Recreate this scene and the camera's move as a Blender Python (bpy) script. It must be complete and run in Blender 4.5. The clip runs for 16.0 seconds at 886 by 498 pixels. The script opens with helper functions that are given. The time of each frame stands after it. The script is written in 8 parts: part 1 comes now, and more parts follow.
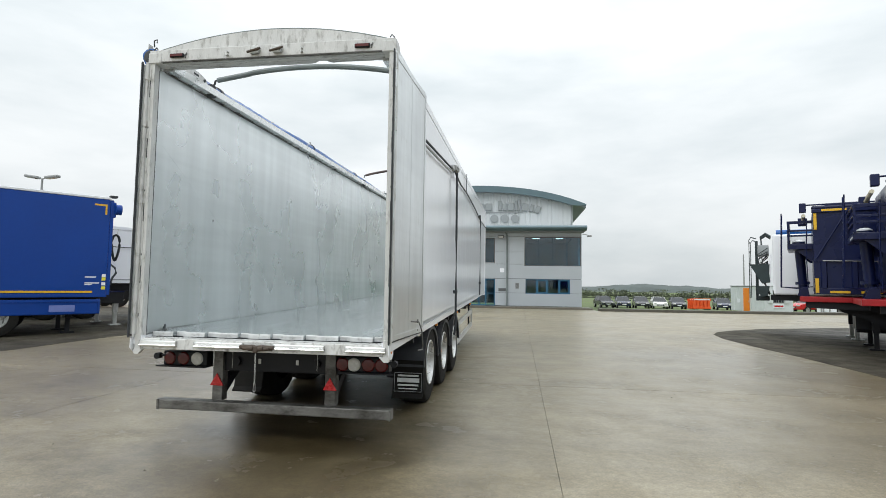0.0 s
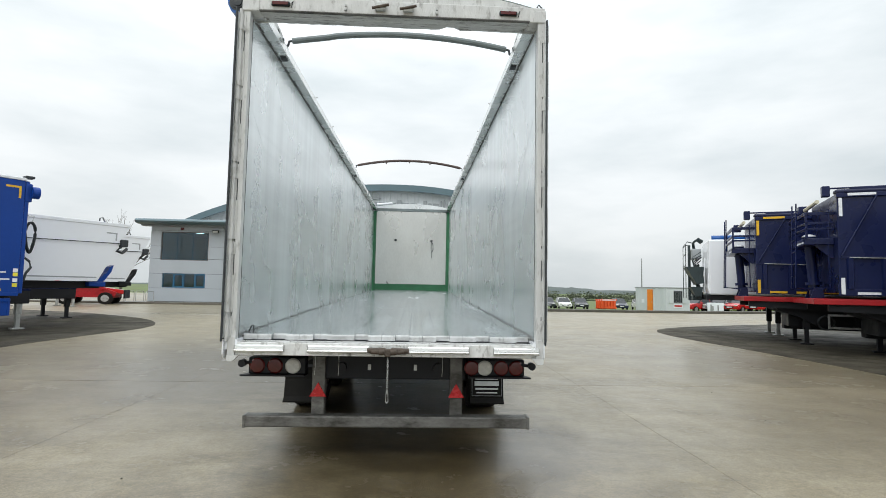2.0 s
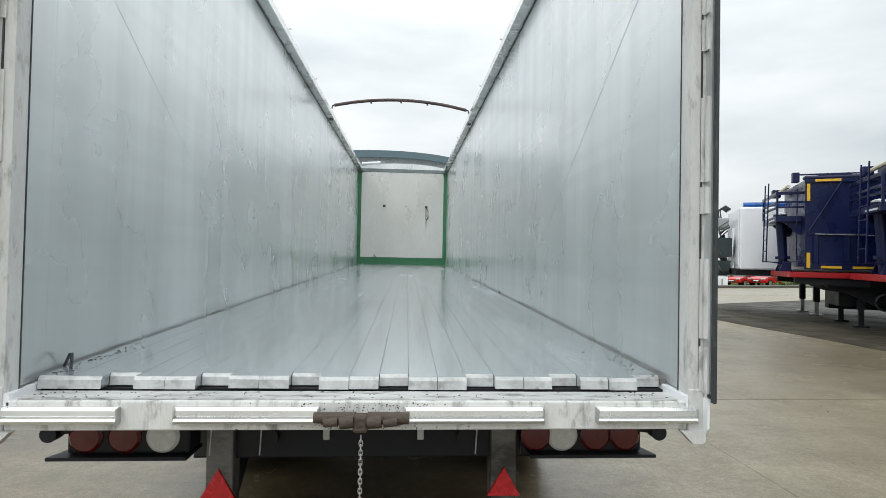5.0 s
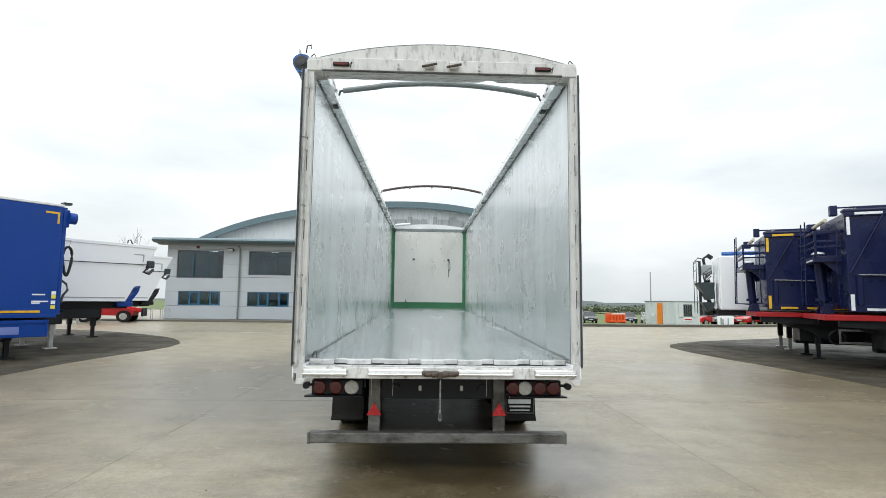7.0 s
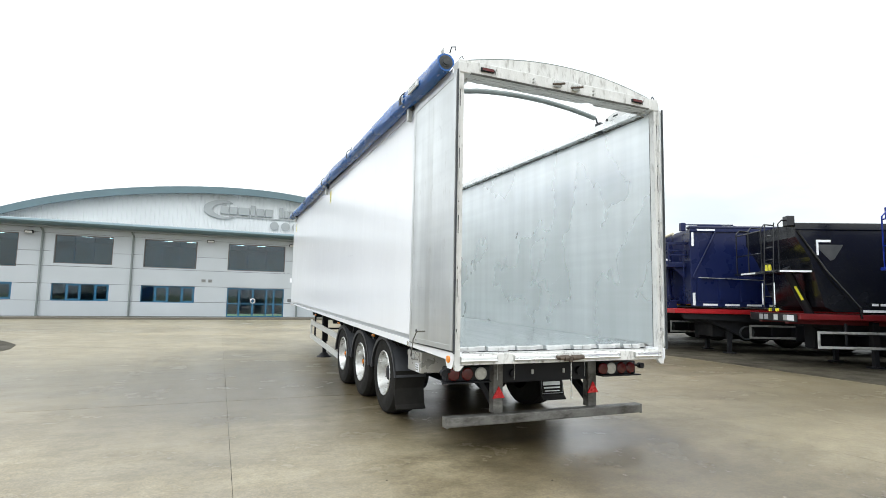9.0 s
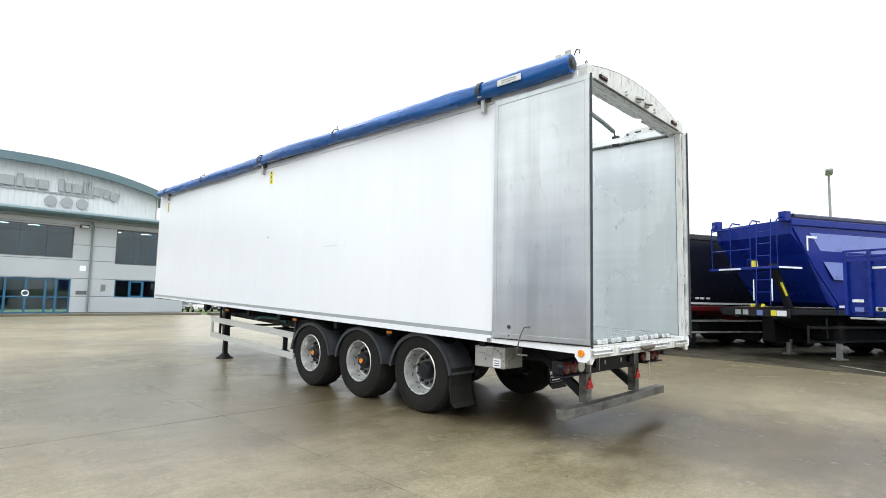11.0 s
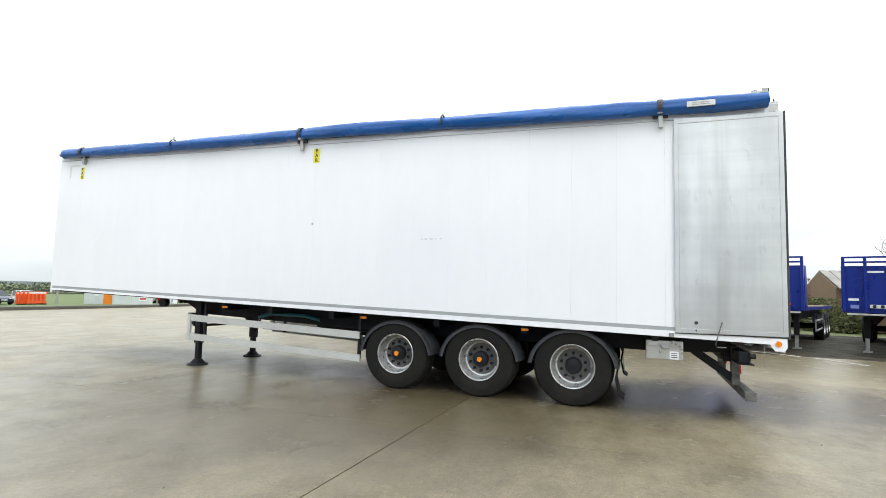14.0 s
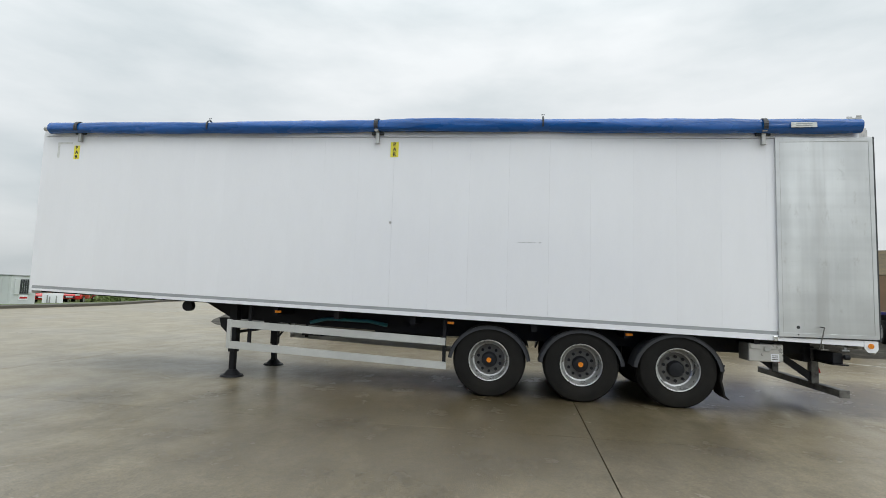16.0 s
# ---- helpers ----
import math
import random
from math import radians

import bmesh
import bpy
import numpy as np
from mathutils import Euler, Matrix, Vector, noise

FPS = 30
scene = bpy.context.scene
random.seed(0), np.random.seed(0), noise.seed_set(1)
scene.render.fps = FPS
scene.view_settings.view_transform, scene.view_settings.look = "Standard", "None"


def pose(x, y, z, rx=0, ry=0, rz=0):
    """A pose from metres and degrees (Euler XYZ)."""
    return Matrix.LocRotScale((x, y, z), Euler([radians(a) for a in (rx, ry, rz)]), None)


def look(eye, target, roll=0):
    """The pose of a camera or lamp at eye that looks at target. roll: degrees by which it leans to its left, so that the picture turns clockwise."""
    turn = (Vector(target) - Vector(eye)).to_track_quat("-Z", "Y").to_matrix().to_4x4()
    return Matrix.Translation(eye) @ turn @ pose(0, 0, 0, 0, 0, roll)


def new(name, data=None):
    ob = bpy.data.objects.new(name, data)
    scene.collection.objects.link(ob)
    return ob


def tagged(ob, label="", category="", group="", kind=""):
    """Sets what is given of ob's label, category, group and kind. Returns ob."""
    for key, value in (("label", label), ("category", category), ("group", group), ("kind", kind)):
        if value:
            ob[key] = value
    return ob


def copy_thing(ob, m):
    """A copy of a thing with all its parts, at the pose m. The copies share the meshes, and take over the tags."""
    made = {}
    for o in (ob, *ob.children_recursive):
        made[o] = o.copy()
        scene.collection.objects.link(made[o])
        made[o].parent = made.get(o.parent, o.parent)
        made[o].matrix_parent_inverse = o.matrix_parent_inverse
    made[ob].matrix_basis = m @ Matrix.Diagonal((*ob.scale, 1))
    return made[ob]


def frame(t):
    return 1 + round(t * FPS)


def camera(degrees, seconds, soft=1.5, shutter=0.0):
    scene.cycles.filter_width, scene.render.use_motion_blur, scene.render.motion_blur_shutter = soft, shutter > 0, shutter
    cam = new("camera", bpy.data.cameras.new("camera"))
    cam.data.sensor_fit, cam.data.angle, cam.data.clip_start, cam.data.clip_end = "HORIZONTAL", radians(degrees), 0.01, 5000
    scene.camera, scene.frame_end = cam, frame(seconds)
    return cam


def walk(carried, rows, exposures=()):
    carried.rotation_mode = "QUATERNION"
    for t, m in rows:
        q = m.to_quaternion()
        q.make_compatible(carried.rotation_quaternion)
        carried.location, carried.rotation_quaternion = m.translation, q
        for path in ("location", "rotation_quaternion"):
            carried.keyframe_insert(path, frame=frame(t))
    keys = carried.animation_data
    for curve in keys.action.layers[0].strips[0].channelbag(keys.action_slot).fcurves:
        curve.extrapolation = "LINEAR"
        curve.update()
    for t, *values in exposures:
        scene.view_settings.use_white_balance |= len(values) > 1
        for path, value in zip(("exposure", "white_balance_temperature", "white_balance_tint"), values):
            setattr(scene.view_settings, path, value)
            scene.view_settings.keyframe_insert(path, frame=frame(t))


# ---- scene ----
cam = camera(80.17, 16.0, soft=0.85)
PATH = [
    (0, (2.453, -4.728, 1.577), (2.168, -2.753, 1.711), 0.81),
    (0.5, (1.704, -4.827, 1.582), (1.575, -2.836, 1.721), 0.98),
    (1, (1.003, -4.782, 1.531), (1.009, -2.788, 1.678), 0.97),
    (1.5, (0.440, -4.724, 1.552), (0.508, -2.731, 1.699), 0.98),
    (2, (0.227, -4.351, 1.484), (0.329, -2.359, 1.628), 1.10),
    (2.5, (0.186, -3.679, 1.405), (0.321, -1.689, 1.549), 1.07),
    (3, (0.224, -3.005, 1.399), (0.398, -1.013, 1.446), 1.09),
    (3.5, (0.152, -2.280, 1.451), (0.353, -0.290, 1.494), 0.84),
    (4, (0.066, -1.669, 1.448), (0.268, 0.320, 1.489), 0.76),
    (4.2, (0.073, -1.512, 1.443), (0.262, 0.479, 1.484), 1.20),
    (4.6, (0.087, -1.546, 1.484), (0.260, 0.446, 1.521), 1.26),
    (5.1, (0.185, -2.070, 1.540), (0.319, -0.075, 1.581), 1.09),
    (5.7, (0.277, -3.056, 1.600), (0.364, -1.058, 1.663), 0.81),
    (6.3, (0.162, -3.995, 1.634), (0.233, -2.000, 1.744), 0.75),
    (6.5, (0.148, -4.263, 1.693), (0.218, -2.271, 1.857), 0.72),
    (7, (-0.161, -4.844, 1.615), (-0.082, -2.855, 1.810), 0.68),
    (7.5, (-0.791, -4.976, 1.550), (-0.603, -2.994, 1.745), 0.77),
    (8, (-1.634, -4.950, 1.570), (-1.249, -2.996, 1.760), 0.84),
    (8.5, (-2.463, -4.804, 1.578), (-1.855, -2.908, 1.764), 0.75),
    (9, (-3.326, -4.567, 1.525), (-2.554, -2.732, 1.716), 1.08),
    (9.2, (-3.632, -4.425, 1.522), (-2.752, -2.639, 1.709), 1.03),
    (9.9, (-4.703, -3.886, 1.509), (-3.581, -2.240, 1.691), 1.11),
    (10.6, (-5.566, -3.115, 1.503), (-4.242, -1.627, 1.684), 1.24),
    (11.3, (-6.303, -2.169, 1.474), (-4.797, -0.865, 1.653), 1.32),
    (11.5, (-6.522, -1.882, 1.449), (-4.961, -0.646, 1.632), 1.50),
    (12, (-6.982, -1.203, 1.449), (-5.319, -0.106, 1.621), 1.36),
    (12.5, (-7.406, -0.529, 1.451), (-5.683, 0.471, 1.623), 1.48),
    (13, (-7.846, 0.170, 1.493), (-6.061, 1.058, 1.658), 1.44),
    (13.5, (-8.201, 0.837, 1.439), (-6.371, 1.625, 1.607), 1.63),
    (14, (-8.531, 1.620, 1.463), (-6.662, 2.311, 1.627), 1.60),
    (14.5, (-8.765, 2.371, 1.454), (-6.863, 2.967, 1.621), 1.82),
    (15, (-8.874, 3.092, 1.434), (-6.930, 3.527, 1.609), 1.87),
    (15.5, (-8.931, 3.864, 1.508), (-6.969, 4.217, 1.670), 1.83),
    (16, (-9.010, 4.621, 1.455), (-7.039, 4.913, 1.627), 1.91),
]
EXPOSURES = [(0, -0.02), (0.5, -0.09), (1, -0.16), (1.5, -0.08), (2, 0.0), (2.5, 0.05), (3.5, 0.1), (4, -0.05), (4.2, -0.05), (6.5, 0.1), (7, 0.16), (8, 0.5), (9, 0.52), (11.5, 0.5), (12.5, 0.45), (13.5, 0.45), (14, 0.44), (14.5, 0.40), (15, 0.18), (15.5, -0.02), (16, -0.17)]
walk(cam, [(t, look(eye, target, roll)) for t, eye, target, roll in PATH], EXPOSURES)

# exposure, sky and sun
world = bpy.data.worlds.new("overcast_sky")
world.use_nodes = True
scene.world = world


def build_sky(nt):
    n, l = nt.nodes, nt.links
    bg = n["Background"]
    sky = n.new("ShaderNodeTexSky")
    sky.sky_type, sky.sun_disc = "NISHITA", False
    sky.sun_elevation, sky.sun_rotation = radians(38), radians(200)
    sky.air_density, sky.dust_density = 1.0, 4.0
    co = n.new("ShaderNodeTexCoord")
    mp = n.new("ShaderNodeMapping")
    mp.inputs["Scale"].default_value = (1.0, 1.0, 3.2)
    l.new(co.outputs["Generated"], mp.inputs[0])
    big = n.new("ShaderNodeTexNoise")
    big.inputs["Scale"].default_value, big.inputs["Detail"].default_value = 1.9, 7
    big.inputs["Roughness"].default_value = 0.52
    l.new(mp.outputs[0], big.inputs["Vector"])
    ramp = n.new("ShaderNodeValToRGB")
    e = ramp.color_ramp.elements
    e[0].position, e[0].color = 0.33, (0.69, 0.755, 0.78, 1)
    e[1].position, e[1].color = 0.60, (0.965, 1.0, 1.012, 1)
    l.new(big.outputs["Fac"], ramp.inputs[0])
    # brighter overhead than at the horizon, as an overcast sky is
    sep = n.new("ShaderNodeSeparateXYZ")
    l.new(co.outputs["Generated"], sep.inputs[0])
    up = n.new("ShaderNodeMapRange")
    up.inputs[1].default_value, up.inputs[2].default_value = 0.0, 0.55
    up.inputs[3].default_value, up.inputs[4].default_value = 0.75, 1.16
    l.new(sep.outputs[2], up.inputs[0])
    top = n.new("ShaderNodeMapRange")
    top.inputs[1].default_value, top.inputs[2].default_value = 0.45, 1.0
    top.inputs[3].default_value, top.inputs[4].default_value = 1.0, 1.75
    l.new(sep.outputs[2], top.inputs[0])
    both = n.new("ShaderNodeMath")
    both.operation = "MULTIPLY"
    l.new(up.outputs[0], both.inputs[0])
    l.new(top.outputs[0], both.inputs[1])
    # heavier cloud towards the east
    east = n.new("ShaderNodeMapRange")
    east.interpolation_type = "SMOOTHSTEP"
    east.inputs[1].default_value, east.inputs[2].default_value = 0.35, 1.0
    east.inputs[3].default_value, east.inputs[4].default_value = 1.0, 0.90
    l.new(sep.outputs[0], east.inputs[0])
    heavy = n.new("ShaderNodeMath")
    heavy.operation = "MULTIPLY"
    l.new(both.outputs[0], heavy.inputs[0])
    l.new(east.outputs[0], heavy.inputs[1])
    mul = n.new("ShaderNodeMix")
    mul.data_type, mul.blend_type = "RGBA", "MULTIPLY"
    mul.inputs[0].default_value = 1.0
    l.new(ramp.outputs[0], mul.inputs[6])
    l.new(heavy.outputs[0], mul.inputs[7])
    dim = n.new("ShaderNodeVectorMath")
    dim.operation = "SCALE"
    dim.inputs[3].default_value = 0.06
    l.new(sky.outputs[0], dim.inputs[0])
    mix = n.new("ShaderNodeMix")
    mix.data_type = "RGBA"
    mix.inputs[0].default_value = 0.88
    l.new(dim.outputs[0], mix.inputs[6])
    l.new(mul.outputs[2], mix.inputs[7])
    l.new(mix.outputs[2], bg.inputs[0])
    bg.inputs[1].default_value = 1.23


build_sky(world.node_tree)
sun = new("sun", bpy.data.lights.new("sun", "SUN"))
sun.data.energy, sun.data.angle, sun.data.color = 0.8, radians(30), (0.97, 1.0, 1.0)
sun.matrix_world = look((0, 0, 30), (20, 24, 0))


# ---- materials ----
def mat(name, col, rough=0.5, metal=0.0, var=0.15, scale=2.0, fine=60.0, bump=0.0, bscale=None, stretch=(1, 1, 1),
        rvar=0.12, dirt=None, dirt_amt=0.0, dirt_scale=1.2, dirt_at=0.55, rand=0.0, spec=0.5, coat=0.0):
    m = bpy.data.materials.new(name)
    m.use_nodes = True
    n, l = m.node_tree.nodes, m.node_tree.links
    p = n["Principled BSDF"]
    p.inputs["Metallic"].default_value = metal
    p.inputs["Specular IOR Level"].default_value = spec
    p.inputs["Coat Weight"].default_value = coat
    p.inputs["Coat Roughness"].default_value = 0.08
    co = n.new("ShaderNodeTexCoord")
    mp = n.new("ShaderNodeMapping")
    mp.inputs["Scale"].default_value = stretch
    l.new(co.outputs["Object"], mp.inputs[0])

    def tex(s, d=5):
        t = n.new("ShaderNodeTexNoise")
        t.inputs["Scale"].default_value, t.inputs["Detail"].default_value = s, d
        l.new(mp.outputs[0], t.inputs["Vector"])
        return t

    a, b = tex(scale), tex(fine, 3)
    sm = n.new("ShaderNodeMath")
    sm.operation = "MULTIPLY_ADD"
    l.new(b.outputs["Fac"], sm.inputs[0])
    sm.inputs[1].default_value = 0.4
    l.new(a.outputs["Fac"], sm.inputs[2])
    mr = n.new("ShaderNodeMapRange")
    mr.inputs[1].default_value, mr.inputs[2].default_value = 0.45, 0.95
    mr.inputs[3].default_value, mr.inputs[4].default_value = 1 - var, 1 + var
    l.new(sm.outputs[0], mr.inputs[0])
    val = mr.outputs[0]
    if rand:
        info = n.new("ShaderNodeObjectInfo")
        r2 = n.new("ShaderNodeMapRange")
        r2.inputs[3].default_value, r2.inputs[4].default_value = 1 - rand, 1 + rand
        l.new(info.outputs["Random"], r2.inputs[0])
        mu = n.new("ShaderNodeMath")
        mu.operation = "MULTIPLY"
        l.new(val, mu.inputs[0])
        l.new(r2.outputs[0], mu.inputs[1])
        val = mu.outputs[0]
    c = n.new("ShaderNodeMix")
    c.data_type, c.blend_type = "RGBA", "MULTIPLY"
    c.inputs[0].default_value = 1
    c.inputs[6].default_value = (*col, 1)
    l.new(val, c.inputs[7])
    out = c.outputs[2]
    if dirt:
        d = tex(dirt_scale, 8)
        d.inputs["Roughness"].default_value = 0.65
        dr = n.new("ShaderNodeMapRange")
        dr.inputs[1].default_value, dr.inputs[2].default_value = dirt_at, dirt_at + 0.18
        dr.inputs[3].default_value, dr.inputs[4].default_value = 0, dirt_amt
        l.new(d.outputs["Fac"], dr.inputs[0])
        dm = n.new("ShaderNodeMix")
        dm.data_type = "RGBA"
        dm.inputs[7].default_value = (*dirt, 1)
        l.new(dr.outputs[0], dm.inputs[0])
        l.new(out, dm.inputs[6])
        out = dm.outputs[2]
    l.new(out, p.inputs["Base Color"])
    rr = n.new("ShaderNodeMapRange")
    rr.inputs[1].default_value, rr.inputs[2].default_value = 0.3, 0.7
    rr.inputs[3].default_value, rr.inputs[4].default_value = max(0.02, rough - rvar), min(1, rough + rvar)
    l.new(a.outputs["Fac"], rr.inputs[0])
    l.new(rr.outputs[0], p.inputs["Roughness"])
    if bump:
        bt = tex(bscale or fine, 4)
        bp = n.new("ShaderNodeBump")
        bp.inputs["Strength"].default_value, bp.inputs["Distance"].default_value = bump, 0.01
        l.new(bt.outputs["Fac"], bp.inputs["Height"])
        l.new(bp.outputs[0], p.inputs["Normal"])
    return m


def sheet_metal(name, col, rough, metal, streak=0.06, cloud=0.06, scratch=0.25, dirt=(0.30, 0.29, 0.27), dirt_amt=0.3, dirt_at=0.58, wash=0.0, ripple=0.05):
    """Weathered sheet: upright run-off streaks, cloudy tarnish, thin scratches and specks of dirt."""
    m = bpy.data.materials.new(name)
    m.use_nodes = True
    n, l = m.node_tree.nodes, m.node_tree.links
    p = n["Principled BSDF"]
    p.inputs["Metallic"].default_value = metal
    co = n.new("ShaderNodeTexCoord")

    def tex(sc, d, st, ro=0.55, turn=0.0):
        mp = n.new("ShaderNodeMapping")
        mp.inputs["Scale"].default_value = st
        mp.inputs["Rotation"].default_value = (turn, 0, 0)
        l.new(co.outputs["Object"], mp.inputs[0])
        t = n.new("ShaderNodeTexNoise")
        t.inputs["Scale"].default_value, t.inputs["Detail"].default_value, t.inputs["Roughness"].default_value = sc, d, ro
        l.new(mp.outputs[0], t.inputs["Vector"])
        return t.outputs["Fac"]

    def rng(src, a, b, c, d):
        r = n.new("ShaderNodeMapRange")
        r.interpolation_type = "SMOOTHSTEP"
        for i, v in enumerate((a, b, c, d)):
            r.inputs[i + 1].default_value = v
        l.new(src, r.inputs[0])
        return r.outputs[0]

    def op(kind, a, b):
        x = n.new("ShaderNodeMath")
        x.operation = kind
        for i, v in enumerate((a, b)):
            if isinstance(v, (int, float)):
                x.inputs[i].default_value = v
            else:
                l.new(v, x.inputs[i])
        return x.outputs[0]

    def mixc(f, a, b, mode="MIX"):
        x = n.new("ShaderNodeMix")
        x.data_type, x.blend_type = "RGBA", mode
        for i, v in ((0, f), (6, a), (7, b)):
            if isinstance(v, (tuple, float, int)):
                x.inputs[i].default_value = v
            else:
                l.new(v, x.inputs[i])
        return x.outputs[2]

    runs = tex(5.0, 2, (1, 1, 0.07), 0.5)
    fine = tex(38, 1, (1, 1, 0.03), 0.5)
    haze = tex(0.9, 4, (1, 1, 0.8), 0.5)
    ribs = tex(9, 2, (1, 0.02, 1), 0.5)
    val = op("MULTIPLY", rng(runs, 0.3, 0.7, 1 - streak, 1 + streak), rng(haze, 0.3, 0.7, 1 - cloud, 1 + cloud))
    val = op("MULTIPLY", val, rng(fine, 0.3, 0.7, 1 - 0.15 * streak, 1 + 0.15 * streak))
    val = op("MULTIPLY", val, rng(ribs, 0.35, 0.65, 0.975, 1.02))
    base = mixc(1.0, (*col, 1), val, "MULTIPLY")
    # thin scratches: contour lines of two slanting grains, only here and there
    for sc, turn, w in ((1.1, 0.5, 0.0020), (1.6, -0.35, 0.0014)):
        g = tex(sc, 0, (1, 0.12, 2.6), 0.5, turn)
        line = rng(op("ABSOLUTE", op("SUBTRACT", g, 0.52), 0.0), 0.0, w, 1.0, 0.0)
        where = rng(tex(2.1 * sc, 3, (1, 1, 1)), 0.58, 0.68, 0.0, scratch)
        base = mixc(op("MULTIPLY", line, where), base, (*[0.55 * c for c in col], 1))
    spots = rng(tex(9, 8, (1, 1, 0.45), 0.72), dirt_at, dirt_at + 0.16, 0.0, dirt_amt)
    base = mixc(spots, base, (*dirt, 1))
    if wash:
        base = mixc(rng(tex(2.3, 4, (1, 1, 0.12), 0.6), 0.52, 0.74, 0.0, wash), base, (*dirt, 1))
    l.new(base, p.inputs["Base Color"])
    l.new(rng(haze, 0.3, 0.8, rough - 0.04, rough + 0.10), p.inputs["Roughness"])
    bp = n.new("ShaderNodeBump")
    bp.inputs["Strength"].default_value, bp.inputs["Distance"].default_value = ripple, 0.02
    l.new(tex(1.6, 3, (1, 1, 1)), bp.inputs["Height"])
    l.new(bp.outputs[0], p.inputs["Normal"])
    return m


def glow(name, col, strength):
    m = bpy.data.materials.new(name)
    m.use_nodes = True
    p = m.node_tree.nodes["Principled BSDF"]
    p.inputs["Base Color"].default_value = (*col, 1)
    p.inputs["Emission Color"].default_value = (*col, 1)
    p.inputs["Emission Strength"].default_value = strength
    return m


def wet_ground(name, col, dark, wet_at=0.5, rough=(0.10, 0.55), grit=0.35, rand=0.05, wave=0.25, spec=0.5, coat=0.0, damp_shade=()):
    """Wet concrete or gravel: pale and dark stains, broom marks, puddle sheen in patches."""
    m = bpy.data.materials.new(name)
    m.use_nodes = True
    n, l = m.node_tree.nodes, m.node_tree.links
    p = n["Principled BSDF"]
    geo = n.new("ShaderNodeNewGeometry")

    def tex(s, d, st=(1, 1, 1), ro=0.55):
        mp = n.new("ShaderNodeMapping")
        mp.inputs["Scale"].default_value = st
        l.new(geo.outputs["Position"], mp.inputs[0])
        t = n.new("ShaderNodeTexNoise")
        t.inputs["Scale"].default_value, t.inputs["Detail"].default_value, t.inputs["Roughness"].default_value = s, d, ro
        l.new(mp.outputs[0], t.inputs["Vector"])
        return t.outputs["Fac"]

    def rng(src, a, b, c, d):
        r = n.new("ShaderNodeMapRange")
        for i, v in enumerate((a, b, c, d)):
            r.inputs[i + 1].default_value = v
        l.new(src, r.inputs[0])
        return r.outputs[0]

    def mixc(f, a, b, mode="MIX"):
        x = n.new("ShaderNodeMix")
        x.data_type, x.blend_type = "RGBA", mode
        for s, v in ((0, f), (6, a), (7, b)):
            if isinstance(v, (tuple, float, int)):
                x.inputs[s].default_value = v
            else:
                l.new(v, x.inputs[s])
        return x.outputs[2]

    big, mid, streak, fine = tex(0.16, 7, (1, 1.3, 1), 0.62), tex(1.3, 9, (1, 1, 1), 0.66), tex(1.1, 7, (0.25, 1.6, 1), 0.65), tex(55, 5, (1, 1, 1), 0.7)
    stain = rng(mid, wet_at - 0.09, wet_at + 0.16, 0.0, 1.0)
    base = mixc(stain, (*col, 1), (*dark, 1))
    base = mixc(1.0, base, rng(streak, 0.3, 0.7, 0.86, 1.13), "MULTIPLY")
    base = mixc(1.0, base, rng(fine, 0.34, 0.66, 0.70, 1.30), "MULTIPLY")
    base = mixc(1.0, base, rng(tex(17, 6, (1, 1, 1), 0.7), 0.36, 0.64, 0.82, 1.18), "MULTIPLY")
    base = mixc(1.0, base, rng(big, 0.3, 0.7, 0.80, 1.18), "MULTIPLY")
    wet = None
    # dark ellipses: damp stains, plus shade under the trailer painted into the colour
    for cx, cy, rx, ry, amount in damp_shade:
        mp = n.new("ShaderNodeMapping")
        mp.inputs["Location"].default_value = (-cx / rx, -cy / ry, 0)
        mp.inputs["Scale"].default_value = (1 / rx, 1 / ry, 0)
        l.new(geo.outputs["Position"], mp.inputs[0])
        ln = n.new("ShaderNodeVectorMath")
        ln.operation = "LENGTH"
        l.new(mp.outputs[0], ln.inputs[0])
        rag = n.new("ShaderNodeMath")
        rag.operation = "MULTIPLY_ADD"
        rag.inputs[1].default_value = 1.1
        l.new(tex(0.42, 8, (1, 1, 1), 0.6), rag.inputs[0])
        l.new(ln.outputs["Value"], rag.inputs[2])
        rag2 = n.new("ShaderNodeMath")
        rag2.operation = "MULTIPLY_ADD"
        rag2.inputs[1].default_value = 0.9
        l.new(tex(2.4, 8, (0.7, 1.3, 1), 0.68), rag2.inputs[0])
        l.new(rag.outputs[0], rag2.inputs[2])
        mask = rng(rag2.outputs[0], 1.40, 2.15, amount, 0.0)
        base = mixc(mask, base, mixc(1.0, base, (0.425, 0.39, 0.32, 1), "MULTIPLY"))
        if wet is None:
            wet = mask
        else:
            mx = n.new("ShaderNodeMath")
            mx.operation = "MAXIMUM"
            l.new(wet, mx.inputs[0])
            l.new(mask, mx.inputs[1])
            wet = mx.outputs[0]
    info = n.new("ShaderNodeObjectInfo")
    base = mixc(1.0, base, rng(info.outputs["Random"], 0, 1, 1 - rand, 1 + rand), "MULTIPLY")
    l.new(base, p.inputs["Base Color"])
    sm = n.new("ShaderNodeMath")
    sm.operation = "ADD"
    l.new(rng(big, 0.35, 0.62, 0.0, 0.6), sm.inputs[0])
    l.new(rng(mid, 0.35, 0.65, 0.0, 0.4), sm.inputs[1])
    l.new(rng(sm.outputs[0], 0.15, 0.85, rough[0], rough[1]), p.inputs["Roughness"])
    p.inputs["Specular IOR Level"].default_value = spec
    p.inputs["Coat Weight"].default_value = coat
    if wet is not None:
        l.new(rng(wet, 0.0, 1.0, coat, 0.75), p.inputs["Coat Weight"])
